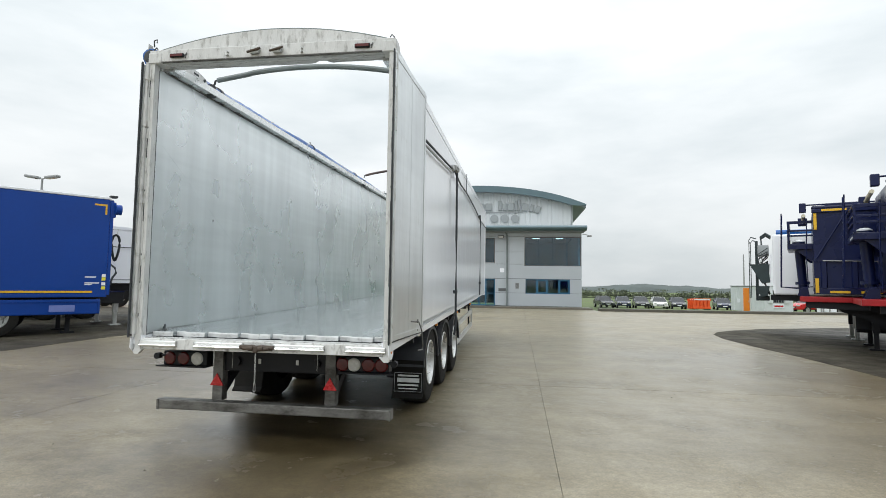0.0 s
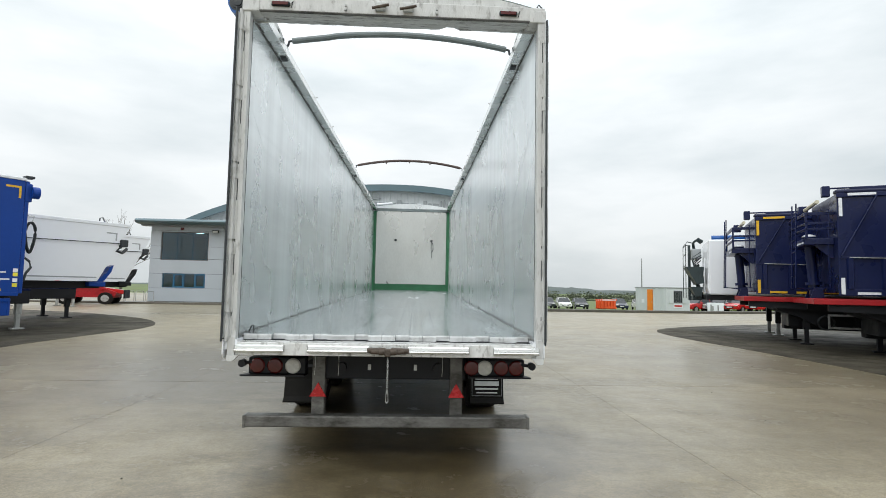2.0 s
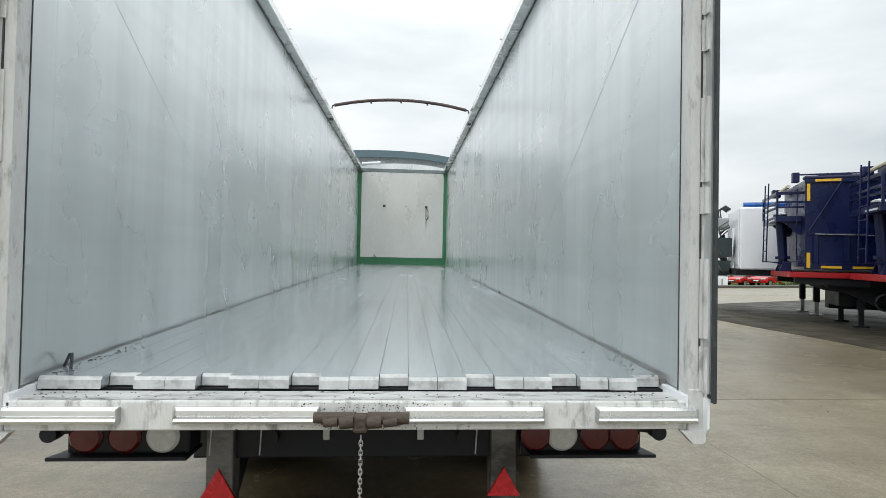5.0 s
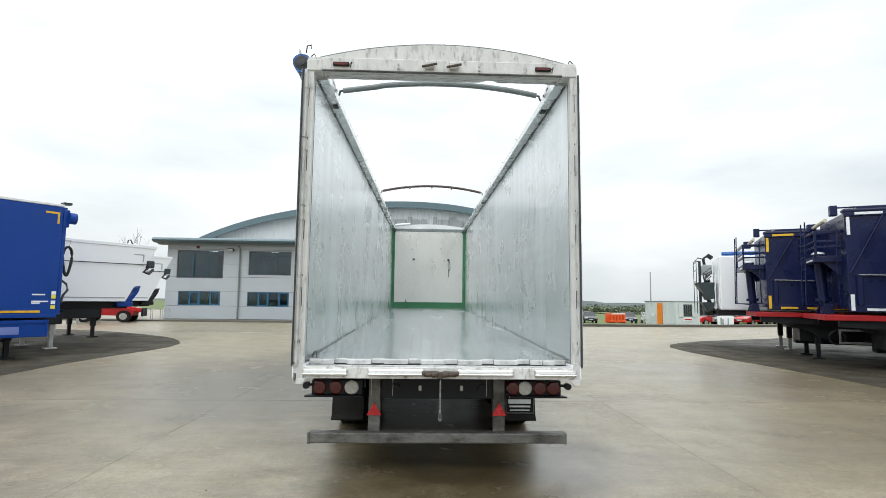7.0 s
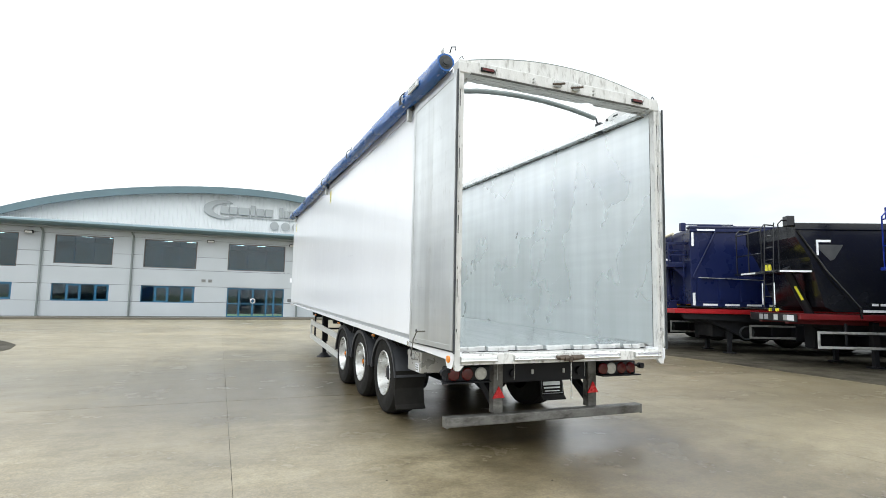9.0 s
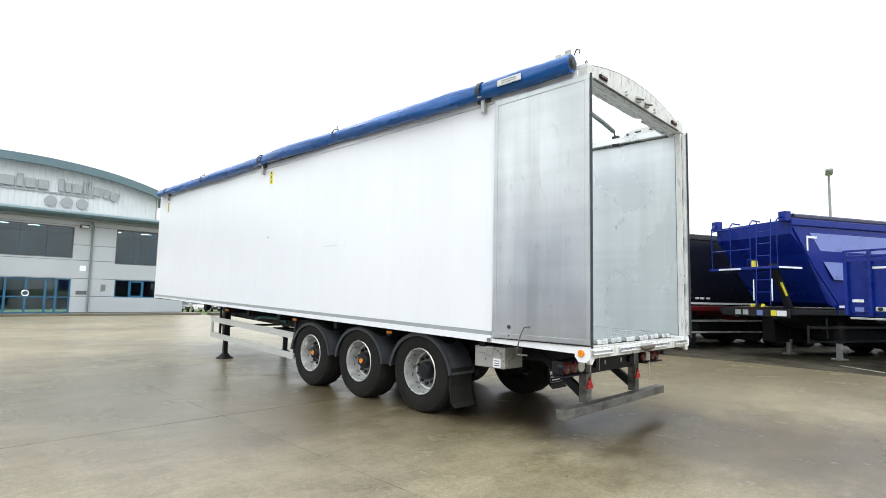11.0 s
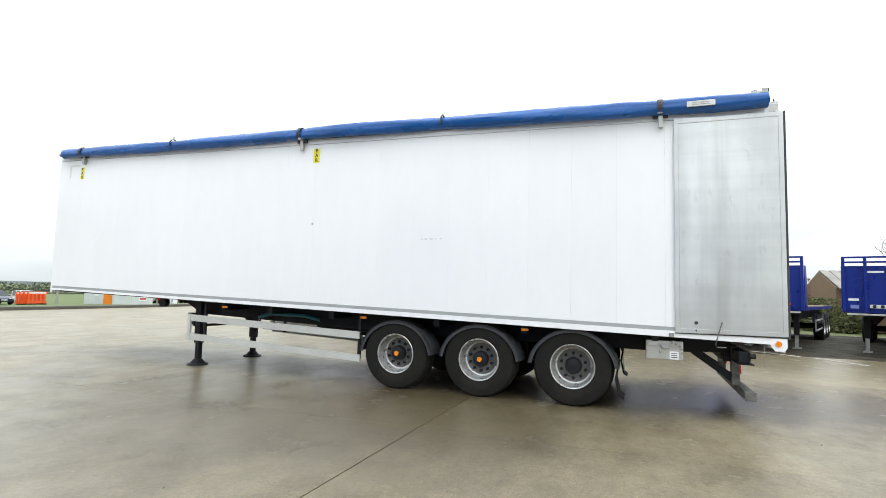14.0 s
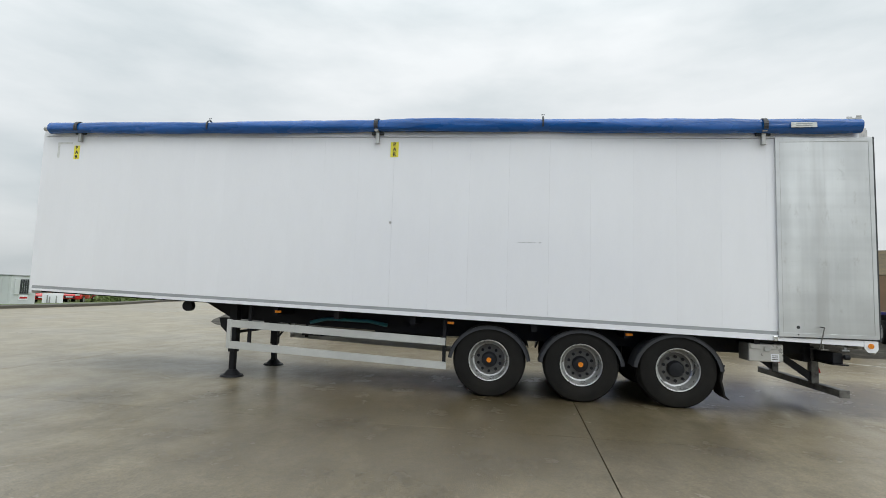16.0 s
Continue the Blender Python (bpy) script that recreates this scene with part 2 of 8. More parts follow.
    l.new(rng(mid, 0.35, 0.65, 0.16, 0.30), p.inputs["Coat Roughness"])
    bp = n.new("ShaderNodeBump")
    bp.inputs["Strength"].default_value, bp.inputs["Distance"].default_value = grit, 0.004
    l.new(tex(90, 3), bp.inputs["Height"])
    bp2 = n.new("ShaderNodeBump")
    bp2.inputs["Strength"].default_value, bp2.inputs["Distance"].default_value = wave, 0.02
    l.new(tex(3.5, 3, (0.5, 1.4, 1)), bp2.inputs["Height"])
    l.new(bp.outputs[0], bp2.inputs["Normal"])
    l.new(bp2.outputs[0], p.inputs["Normal"])
    l.new(bp2.outputs[0], p.inputs["Coat Normal"])
    return m


# the third ellipse lies beneath the trailer and paints its shade on the slabs
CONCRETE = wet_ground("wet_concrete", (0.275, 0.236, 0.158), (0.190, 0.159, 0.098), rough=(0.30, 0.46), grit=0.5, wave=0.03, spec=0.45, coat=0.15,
                      damp_shade=((-3.0, 5.0, 3.2, 5.6, 0.80), (0.55, -1.2, 2.2, 3.2, 1.0), (0.1, 3.2, 1.7, 5.2, 1.0), (8.5, 0.0, 6.0, 15.0, 0.50), (-5.0, 5.5, 4.6, 5.6, 0.36)))
GRAVEL = wet_ground("wet_gravel", (0.066, 0.058, 0.040), (0.022, 0.019, 0.013), rough=(0.5, 0.85), grit=1.0, wave=0.6, spec=0.25)
WHITE = mat("white_gel_coat", (0.83, 0.85, 0.885), 0.17, var=0.008, scale=5, fine=40, rvar=0.004)
WHITE_SKIN = mat("white_side_planks", (0.83, 0.85, 0.885), 0.17, var=0.012, scale=5, fine=40, rvar=0.01, rand=0.010, stretch=(1, 1, 0.3))
# real dirt, laid on heavier to stand in for shadow on header and posts
WHITE_WORN = mat("worn_white_paint", (0.60, 0.605, 0.595), 0.45, var=0.12, scale=6, fine=70, dirt=(0.12, 0.112, 0.095), dirt_amt=0.7,
                 dirt_scale=13, dirt_at=0.535, stretch=(1.6, 1.6, 0.5), bump=0.15)
ALU = sheet_metal("brushed_aluminium", (0.745, 0.775, 0.78), 0.28, 0.70, streak=0.05, cloud=0.07, scratch=0.0, dirt=(0.50, 0.52, 0.52), dirt_amt=0.0, wash=0.10, ripple=0.02)
ALU_DOOR = sheet_metal("weathered_aluminium", (0.67, 0.695, 0.70), 0.34, 0.65, streak=0.06, cloud=0.15, scratch=0.25, dirt=(0.38, 0.375, 0.35), dirt_amt=0.35, dirt_at=0.56, wash=0.28, ripple=0.3)
ALU_FLOOR = mat("floor_aluminium", (0.50, 0.545, 0.56), 0.22, metal=0.75, var=0.06, scale=2.0, fine=50, stretch=(2.5, 0.3, 1), rvar=0.06, rand=0.02)
ALU_BRIGHT = mat("bright_aluminium", (0.78, 0.79, 0.78), 0.26, metal=0.85, var=0.06, scale=4, fine=50, stretch=(0.4, 1, 1))
GALV = mat("galvanised_steel", (0.46, 0.47, 0.46), 0.45, metal=0.5, var=0.18, scale=5, fine=40, dirt=(0.16, 0.15, 0.13), dirt_amt=0.6, dirt_at=0.5, dirt_scale=4)
ANODISED = mat("anodised_rail", (0.56, 0.57, 0.55), 0.5, metal=0.25, var=0.08, scale=3, fine=40)
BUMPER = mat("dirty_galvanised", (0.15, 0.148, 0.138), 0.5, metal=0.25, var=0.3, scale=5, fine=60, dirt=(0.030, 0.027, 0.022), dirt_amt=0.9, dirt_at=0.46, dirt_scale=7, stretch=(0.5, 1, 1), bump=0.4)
BLACK = mat("black_paint", (0.012, 0.013, 0.016), 0.52, var=0.2, scale=3, fine=40, dirt=(0.030, 0.028, 0.026), dirt_amt=0.5, dirt_at=0.55, spec=0.25)
RUBBER = mat("tyre_rubber", (0.010, 0.0098, 0.009), 0.85, var=0.2, scale=6, fine=80, dirt=(0.024, 0.022, 0.018), dirt_amt=0.5, dirt_at=0.5, bump=0.2, spec=0.25)
FENDER = mat("black_plastic", (0.035, 0.038, 0.044), 0.5, var=0.15, scale=4, fine=80, bump=0.1)
SEAL = mat("rubber_seal", (0.03, 0.035, 0.04), 0.6, var=0.2, scale=8, dirt=(0.14, 0.13, 0.12), dirt_amt=0.5, dirt_at=0.55, dirt_scale=14)
RIM_DISC = mat("grey_wheel_disc", (0.175, 0.175, 0.168), 0.45, metal=0.45, var=0.25, scale=9, fine=60, dirt=(0.09, 0.08, 0.07), dirt_amt=0.7, dirt_at=0.48, dirt_scale=9)
LIGHT_PANEL = glow("office_light", (1.0, 0.97, 0.90), 4.0)
RIM = mat("silver_rim", (0.56, 0.57, 0.56), 0.32, metal=0.7, var=0.15, scale=9, fine=60, dirt=(0.2, 0.18, 0.15), dirt_amt=0.5, dirt_at=0.52, dirt_scale=11)
LIP_WORN = mat("scraped_white_paint", (0.52, 0.525, 0.52), 0.5, var=0.15, scale=5, fine=60, dirt=(0.07, 0.065, 0.055), dirt_amt=0.9,
               dirt_scale=11, dirt_at=0.50, stretch=(0.7, 2.6, 1.5), bump=0.2)
SILL_WORN = mat("scuffed_sill_paint", (0.66, 0.665, 0.65), 0.45, var=0.12, scale=6, fine=60, dirt=(0.07, 0.062, 0.05), dirt_amt=0.9,
                dirt_scale=10, dirt_at=0.51, stretch=(1.5, 1.5, 0.5), bump=0.25)
PLANK_END = mat("worn_plank_end", (0.52, 0.53, 0.53), 0.55, metal=0.3, var=0.25, scale=9, fine=60, dirt=(0.10, 0.095, 0.085), dirt_amt=0.6, dirt_scale=14, dirt_at=0.52)
GREY_STRIP = mat("grey_strip", (0.33, 0.35, 0.36), 0.45, var=0.08, scale=4)
TARP = mat("blue_tarpaulin", (0.010, 0.092, 0.33), 0.27, var=0.25, scale=3, fine=25, stretch=(1, 0.35, 1), rvar=0.12, bump=0.9, bscale=9)
RED_LENS = mat("red_lens", (0.085, 0.006, 0.006), 0.15, var=0.15, scale=20)
RED_REFLEX = mat("red_reflector", (0.46, 0.012, 0.016), 0.25, var=0.2, scale=30, dirt=(0.10, 0.02, 0.02), dirt_amt=0.6, dirt_at=0.56, dirt_scale=14)
AMBER = mat("amber_lens", (0.75, 0.24, 0.02), 0.25, var=0.1, scale=30)
CLEAR = mat("clear_lens", (0.55, 0.55, 0.52), 0.18, var=0.1, scale=30, bump=0.4, bscale=120)
RUST = mat("rusty_steel", (0.075, 0.056, 0.042), 0.7, var=0.35, scale=14, fine=90, bump=0.5)
ZINC = mat("zinc_plate", (0.55, 0.56, 0.55), 0.35, metal=0.8, var=0.12, scale=12)
GREEN = mat("green_paint", (0.035, 0.17, 0.075), 0.45, var=0.2, scale=4)
BOWTUBE = mat("bow_cover", (0.16, 0.19, 0.19), 0.55, var=0.2, scale=6, fine=40)
BROWN_BOW = mat("rusty_bow", (0.085, 0.060, 0.052), 0.7, var=0.25, scale=9)
YELLOW = mat("yellow_sticker", (0.80, 0.72, 0.05), 0.4, var=0.06, scale=10)
YELLOW_TAPE = mat("yellow_reflective_tape", (0.72, 0.42, 0.02), 0.35, var=0.12, scale=12)
WHITE_TAPE = mat("white_reflective_tape", (0.75, 0.77, 0.80), 0.35, var=0.1, scale=12)
PRINT = mat("black_print", (0.02, 0.02, 0.02), 0.5, var=0.1)
GREY_PRINT = mat("faded_grey_print", (0.055, 0.058, 0.06), 0.4, var=0.2, scale=6)
PALE_PRINT = mat("pale_print", (0.62, 0.64, 0.63), 0.5, var=0.15, scale=20)
STEEL_BOX = mat("stainless_box", (0.50, 0.50, 0.48), 0.36, metal=0.6, var=0.1, scale=6)
TEAL = mat("teal_hose", (0.02, 0.14, 0.17), 0.4, var=0.15, scale=6)
NAVY = mat("navy_paint", (0.0050, 0.010, 0.052), 0.30, var=0.18, scale=1.4, fine=20, rvar=0.1, dirt=(0.02, 0.025, 0.06), dirt_amt=0.35, dirt_at=0.55, spec=0.3)
ROYAL = mat("royal_blue_paint", (0.004, 0.019, 0.20), 0.32, var=0.12, scale=1.4, fine=20, rvar=0.08, spec=0.3)
CURTAIN = mat("blue_panel_paint", (0.003, 0.046, 0.27), 0.36, var=0.10, scale=0.8, fine=12, rvar=0.08, spec=0.3)
STRIPE = mat("pale_blue_stripe", (0.16, 0.21, 0.50), 0.35, var=0.1, scale=3)
GLOSS_BLACK = mat("black_gloss_paint", (0.008, 0.009, 0.012), 0.22, var=0.2, scale=1.5, rvar=0.08)
RED_CHASSIS = mat("red_chassis_paint", (0.36, 0.006, 0.010), 0.45, var=0.2, scale=4, dirt=(0.05, 0.02, 0.02), dirt_amt=0.5, dirt_at=0.55)
DARK_RED = mat("dark_red_chassis_paint", (0.13, 0.008, 0.010), 0.4, var=0.2, scale=4, dirt=(0.03, 0.014, 0.014), dirt_amt=0.6, dirt_at=0.5)
DARK_TARP = mat("dark_tarp", (0.012, 0.016, 0.055), 0.55, var=0.2, scale=5, bump=0.3, bscale=8)
WALL_PANEL = mat("pale_grey_cladding", (0.40, 0.437, 0.468), 0.42, var=0.05, scale=0.6, fine=20, rand=0.025, rvar=0.08)
GABLE = mat("white_profiled_cladding", (0.58, 0.61, 0.63), 0.45, var=0.05, scale=0.5, fine=18)
TEAL_ROOF = mat("teal_roof_trim", (0.105, 0.165, 0.19), 0.38, var=0.08, scale=0.8, fine=14)
SOFFIT = mat("grey_soffit", (0.26, 0.29, 0.31), 0.5, var=0.1)
JOINT = mat("dark_joint", (0.10, 0.105, 0.11), 0.7, var=0.1)
FRAME_BLUE = mat("blue_window_frame", (0.018, 0.115, 0.22), 0.35, var=0.1, scale=4)
# the rooms' dimness and bluish cast are put into this base colour
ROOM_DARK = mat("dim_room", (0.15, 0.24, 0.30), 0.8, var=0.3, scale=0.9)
GRASS = mat("rough_grass", (0.105, 0.145, 0.045), 0.9, var=0.35, scale=0.09, fine=3, dirt=(0.12, 0.11, 0.05), dirt_amt=0.8, dirt_scale=0.05, dirt_at=0.5)
KERB = mat("dark_kerb", (0.085, 0.080, 0.065), 0.75, var=0.25, scale=2, fine=30)
# greyed and lightened: distance haze is put into the leaf colour
HEDGE = mat("hedge_leaves", (0.10, 0.118, 0.075), 0.9, var=0.4, scale=0.3, fine=6)
HILL = mat("far_woodland", (0.085, 0.105, 0.10), 1.0, var=0.30, scale=0.03, fine=0.4)
BRICK = mat("brown_brick", (0.34, 0.165, 0.085), 0.8, var=0.2, scale=2, fine=25, rand=0.32, bump=0.3)
MORTAR = mat("mortar", (0.20, 0.135, 0.085), 0.9, var=0.15)
STONE = mat("mossy_stone", (0.115, 0.090, 0.050), 0.9, var=0.4, scale=2.2, fine=16, rand=0.2, bump=0.6, bscale=9)
ROOF_SHEET = mat("fibre_cement_roof", (0.26, 0.25, 0.23), 0.8, var=0.25, scale=1.4, dirt=(0.10, 0.10, 0.06), dirt_amt=0.5)
CABIN = mat("pale_cabin_panel", (0.58, 0.61, 0.62), 0.5, var=0.06, scale=1)
ORANGE = mat("orange_door", (0.80, 0.23, 0.02), 0.45, var=0.08, scale=3)
BARRIER = mat("orange_barrier", (0.78, 0.10, 0.02), 0.5, var=0.12, scale=3)
BARK = mat("bare_twigs", (0.10, 0.085, 0.065), 0.9, var=0.3)
CREAM = mat("cream_webbing", (0.62, 0.58, 0.44), 0.6, var=0.15, scale=8)
GREEN_STEEL = mat("dark_green_steel", (0.020, 0.034, 0.037), 0.45, var=0.2, scale=4)
CAR_GLASS = mat("car_glass", (0.02, 0.025, 0.03), 0.08, var=0.1)
LINE_PAINT = mat("worn_line_paint", (0.50, 0.49, 0.45), 0.5, var=0.3, scale=6, dirt=(0.22, 0.2, 0.17), dirt_amt=1.0, dirt_scale=5, dirt_at=0.45)
POST_GREY = mat("grey_post", (0.30, 0.31, 0.31), 0.5, var=0.1, scale=4)


def glass(name):
    m = bpy.data.materials.new(name)
    m.use_nodes = True
    p = m.node_tree.nodes["Principled BSDF"]
    p.inputs["Base Color"].default_value = (0.38, 0.62, 0.74, 1)
    p.inputs["Roughness"].default_value = 0.03
    p.inputs["Transmission Weight"].default_value = 1.0
    p.inputs["IOR"].default_value = 1.6
    return m


GLASS = glass("tinted_glass")


# ---- mesh helpers ----
class Form:
    """A bmesh that is filled piece by piece."""

    def __init__(self):
        self.bm = bmesh.new()

    def box(self, a, b, bev=0.0, m=None):
        c = [(p + q) / 2 for p, q in zip(a, b)]
        s = [abs(q - p) for p, q in zip(a, b)]
        t = Matrix.Translation(c) @ Matrix.Diagonal((*s, 1))
        r = bmesh.ops.create_cube(self.bm, size=1, matrix=(m @ t) if m else t)
        if bev:
            es = list({e for v in r["verts"] for e in v.link_edges})
            bmesh.ops.bevel(self.bm, geom=es, offset=min(bev, min(s) * 0.45), segments=2, affect="EDGES", profile=0.5)
        return self

    def cyl(self, p, q, r, r2=None, seg=16, caps=True):
        p, q = Vector(p), Vector(q)
        d = q - p
        m = Matrix.Translation((p + q) / 2) @ d.to_track_quat("Z", "Y").to_matrix().to_4x4()
        bmesh.ops.create_cone(self.bm, cap_ends=caps, segments=seg, radius1=r, radius2=r if r2 is None else r2, depth=d.length, matrix=m)
        return self

    def tube(self, pts, r, seg=8):
        pts = [Vector(p) for p in pts]
        rings = []
        for i, p in enumerate(pts):
            d = (pts[min(i + 1, len(pts) - 1)] - pts[max(i - 1, 0)]).normalized()
            q = d.to_track_quat("Z", "Y")
            rr = r(i / (len(pts) - 1)) if callable(r) else r
            rings.append([self.bm.verts.new(p + q @ Vector((rr * math.cos(a), rr * math.sin(a), 0))) for a in [2 * math.pi * k / seg for k in range(seg)]])
        for a, b in zip(rings, rings[1:]):
            for k in range(seg):
                self.bm.faces.new((a[k], a[(k + 1) % seg], b[(k + 1) % seg], b[k]))
        self.bm.faces.new(rings[0][::-1])
        self.bm.faces.new(rings[-1])
        return self

    def prism(self, poly, axis, lo, hi):
        """A polygon, given in the two other axes, drawn out along an axis."""
        def at(p, h):
            return {"x": (h, p[0], p[1]), "y": (p[0], h, p[1]), "z": (p[0], p[1], h)}[axis]
        a = [self.bm.verts.new(at(p, lo)) for p in poly]
        b = [self.bm.verts.new(at(p, hi)) for p in poly]
        self.bm.faces.new(a)
        self.bm.faces.new(b[::-1])
        n = len(poly)
        for k in range(n):
            self.bm.faces.new((a[k], b[k], b[(k + 1) % n], a[(k + 1) % n]))
        return self

    def lathe(self, prof, centre, seg=40):
        """A profile of (x, radius) turned about the x axis."""
        rings = []
        for x, r in prof:
            rings.append([self.bm.verts.new((centre[0] + x, centre[1] + r * math.cos(a), centre[2] + r * math.sin(a))) for a in [2 * math.pi * k / seg for k in range(seg)]])
        for a, b in zip(rings, rings[1:]):
            for k in range(seg):
                self.bm.faces.new((a[k], a[(k + 1) % seg], b[(k + 1) % seg], b[k]))
        return self

    def sheet(self, pts, faces):
        v = [self.bm.verts.new(p) for p in pts]
        for f in faces:
            self.bm.faces.new([v[i] for i in f])
        return self


def part(name, form, material, parent=None, label="", smooth=False):
    bm = form.bm
    bmesh.ops.recalc_face_normals(bm, faces=bm.faces)
    if smooth:
        for f in bm.faces:
            f.smooth = True
        for e in bm.edges:
            if len(e.link_faces) == 2 and e.calc_face_angle(0) > 0.6:
                e.smooth = False
    me = bpy.data.meshes.new(name)
    bm.to_mesh(me)
    bm.free()
    me.materials.append(material)
    ob = new(name, me)
    if parent:
        ob.parent = parent
    if label:
        ob["label"] = label
    return ob


def thing(name, label, category, m=None, group="", kind=""):
    ob = new(name)
    ob.empty_display_size = 0.2
    if m is not None:
        ob.matrix_basis = m
    return tagged(ob, label, category, group, kind)


def text_part(name, words, material, m, size, parent=None, extrude=0.001):
    cu = bpy.data.curves.new(name, "FONT")
    cu.body, cu.size, cu.extrude, cu.offset = words, size, extrude, 0.035 * size
    cu.align_x, cu.align_y = "CENTER", "CENTER"
    tmp = bpy.data.objects.new(name, cu)
    scene.collection.objects.link(tmp)
    me = bpy.data.meshes.new_from_object(tmp.evaluated_get(bpy.context.evaluated_depsgraph_get()))
    bpy.data.objects.remove(tmp)
    me.materials.clear()
    me.materials.append(material)
    ob = new(name, me)
    ob.matrix_basis = m
    if parent:
        ob.parent = parent
    return ob


# ---- ground ----
def fall(x, y):
    """Height of the land: level yard, then fields that fall away beyond the kerb."""
    d = max(0.0, y - 36.0, x - 45.0, -x - 55.0)
    k = min(1.0, d / 22.0)
    z = -0.06 - 0.95 * k * k * (3 - 2 * k)
    if d > 22:
        z -= 0.011 * (min(d, 420.0) - 22)
    return z


def land():
    f = Form()
    xs = [-2500, -1400, -700, -350, -180, -110, -80, -66, -55, -40, -25, -10, 0, 10, 20, 30, 38, 45, 52, 60, 68, 80, 110, 180, 350, 700, 1400, 2500]
    ys = [-2500, -1200, -500, -200, -80, -40, -20, 0, 15, 30, 36, 40, 44, 48, 52, 58, 66, 80, 110, 160, 240, 350, 456, 700, 1200, 2500]
    v = [[f.bm.verts.new((x, y, fall(x, y))) for x in xs] for y in ys]
    for j in range(len(ys) - 1):
        for i in range(len(xs) - 1):
            f.bm.faces.new((v[j][i], v[j][i + 1], v[j + 1][i + 1], v[j + 1][i]))
    return part("ground", f, GRASS, None, smooth=True)


tagged(land(), "rough green grass land falling away to fields", "ground", kind="structure")

# kerb line: x, y of the yard's far edge
EDGE = [(-60, 31.5), (-18.6, 31.5), (7.4, 31.5), (7.6, 30.3), (16, 30.5), (20, 30.9), (24, 32.0), (34, 35.6), (46, 37.5)]


def edge_y(x):
    for (x0, y0), (x1, y1) in zip(EDGE, EDGE[1:]):
        if x0 <= x <= x1:
            return y0 + (y1 - y0) * (x - x0) / (x1 - x0)
    return EDGE[-1][1]


yard = thing("yard", "wet stained concrete yard cast in large slabs", "concrete yard", kind="structure")
part("joint_filler", Form().prism([(-58, -60), (20.5, -60), (20.5, 12.9), (46, 12.9), (46, 37.2), (34, 35.3), (24, 31.7), (20, 30.6), (16, 30.2), (7.7, 30.0), (7.5, 31.2), (-58, 31.2)], "z", -0.055, -0.016), mat("joint_filler", (0.035, 0.030, 0.022), 0.8, var=0.3, scale=3, fine=30, spec=0.1), yard)

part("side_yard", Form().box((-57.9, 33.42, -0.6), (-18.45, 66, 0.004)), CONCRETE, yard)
pavement = thing("pavement", "concrete footway with a low dark kerb along the office", "pavement", kind="structure")
f = Form()
f.prism([(-58, 31.52), (7.35, 31.52), (7.35, 33.4), (-58, 33.4)], "z", -0.05, 0.11)
# the kerb's shadow along the wall foot is worked into this dark tone
part("footway", f, mat("footway_concrete", (0.12, 0.108, 0.085), 0.5, var=0.15, scale=1.0), pavement)
f = Form()
for (x0, y0), (x1, y1) in zip(EDGE[3:], EDGE[4:]):
    f.prism([(x0, y0), (x1, y1), (x1, y1 + 0.9), (x0, y0 + 0.9)], "z", -0.06, 0.15)
part("bank", f, KERB, pavement, "low dark earth bank behind the kerb")


def patch(name, pts, label):
    """A gravel parking strip beside the concrete lane, with a curved edge."""
    ob = part(name, Form().prism(pts, "z", -0.05, 0.006), GRAVEL)
    return tagged(ob, label, "gravel area", kind="structure")


patch("gravel_strip_east", [(19.6, -40), (8.4, -40), (8.2, -5), (8.8, 1), (9.0, 5.6), (9.0, 6.9), (8.95, 8.9), (8.8, 11.2), (8.8, 13.0), (9.0, 14.4), (9.5, 15.5), (10.3, 16.4), (11.6, 17.4),
                            (13.1, 18.2), (15.3, 19.2), (20, 21.4), (24, 22.0), (23, 8), (20.2, -4)], "dark wet gravel strip under the parked trailers")
patch("gravel_strip_west", [(-58, -40), (-58, 27), (-20, 22.8), (-16, 21.2), (-14.3, 20.3), (-12.2, 18.8), (-10.9, 17.7), (-9.9, 16.6), (-9.1, 15.3), (-8.6, 14.2), (-8.35, 12.9), (-8.4, 11.9), (-8.6, 10.2),
                            (-8.7, 8.2), (-8.6, 5.5), (-8.8, 0), (-9, -40)], "dark wet gravel strip under the parked trailers")

# painted bay lines near the flatbeds
lines = thing("bay_line", "worn white painted bay line on the wet concrete", "road marking", kind="structure")
for p, q in (((10.1, -0.5), (9.35, -1.35)), ((9.2, -1.5), (8.3, -2.5)), ((8.1, -2.75), (6.9, -3.55)), ((6.6, -3.8), (5.2, -4.9)), ((-5.7, 24.2), (-4.4, 24.3)), ((-2.2, 26.1), (-1.6, 26.9)), ((-12, 21.0), (-7, 20.4)), ((16.0, 23.5), (24, 24.5))):
    d = (Vector(q) - Vector(p)).normalized()
    w = Vector((-d.y, d.x)) * 0.05
    part("stripe", Form().prism([Vector(p) + w, Vector(q) + w, Vector(q) - w, Vector(p) - w], "z", 0.001, 0.010), LINE_PAINT, lines)


# ---- office building ----
FY = 33.41
GY = 39.35
office = thing("office_building", "two-storey pale grey office with curved teal roof", "building")


def roof_z(x):
    d = x + 4
    return 9.77 + 0.05465 * d - 0.00988 * d ** 2 - 0.000204 * d ** 3 - 0.0000235 * d ** 4


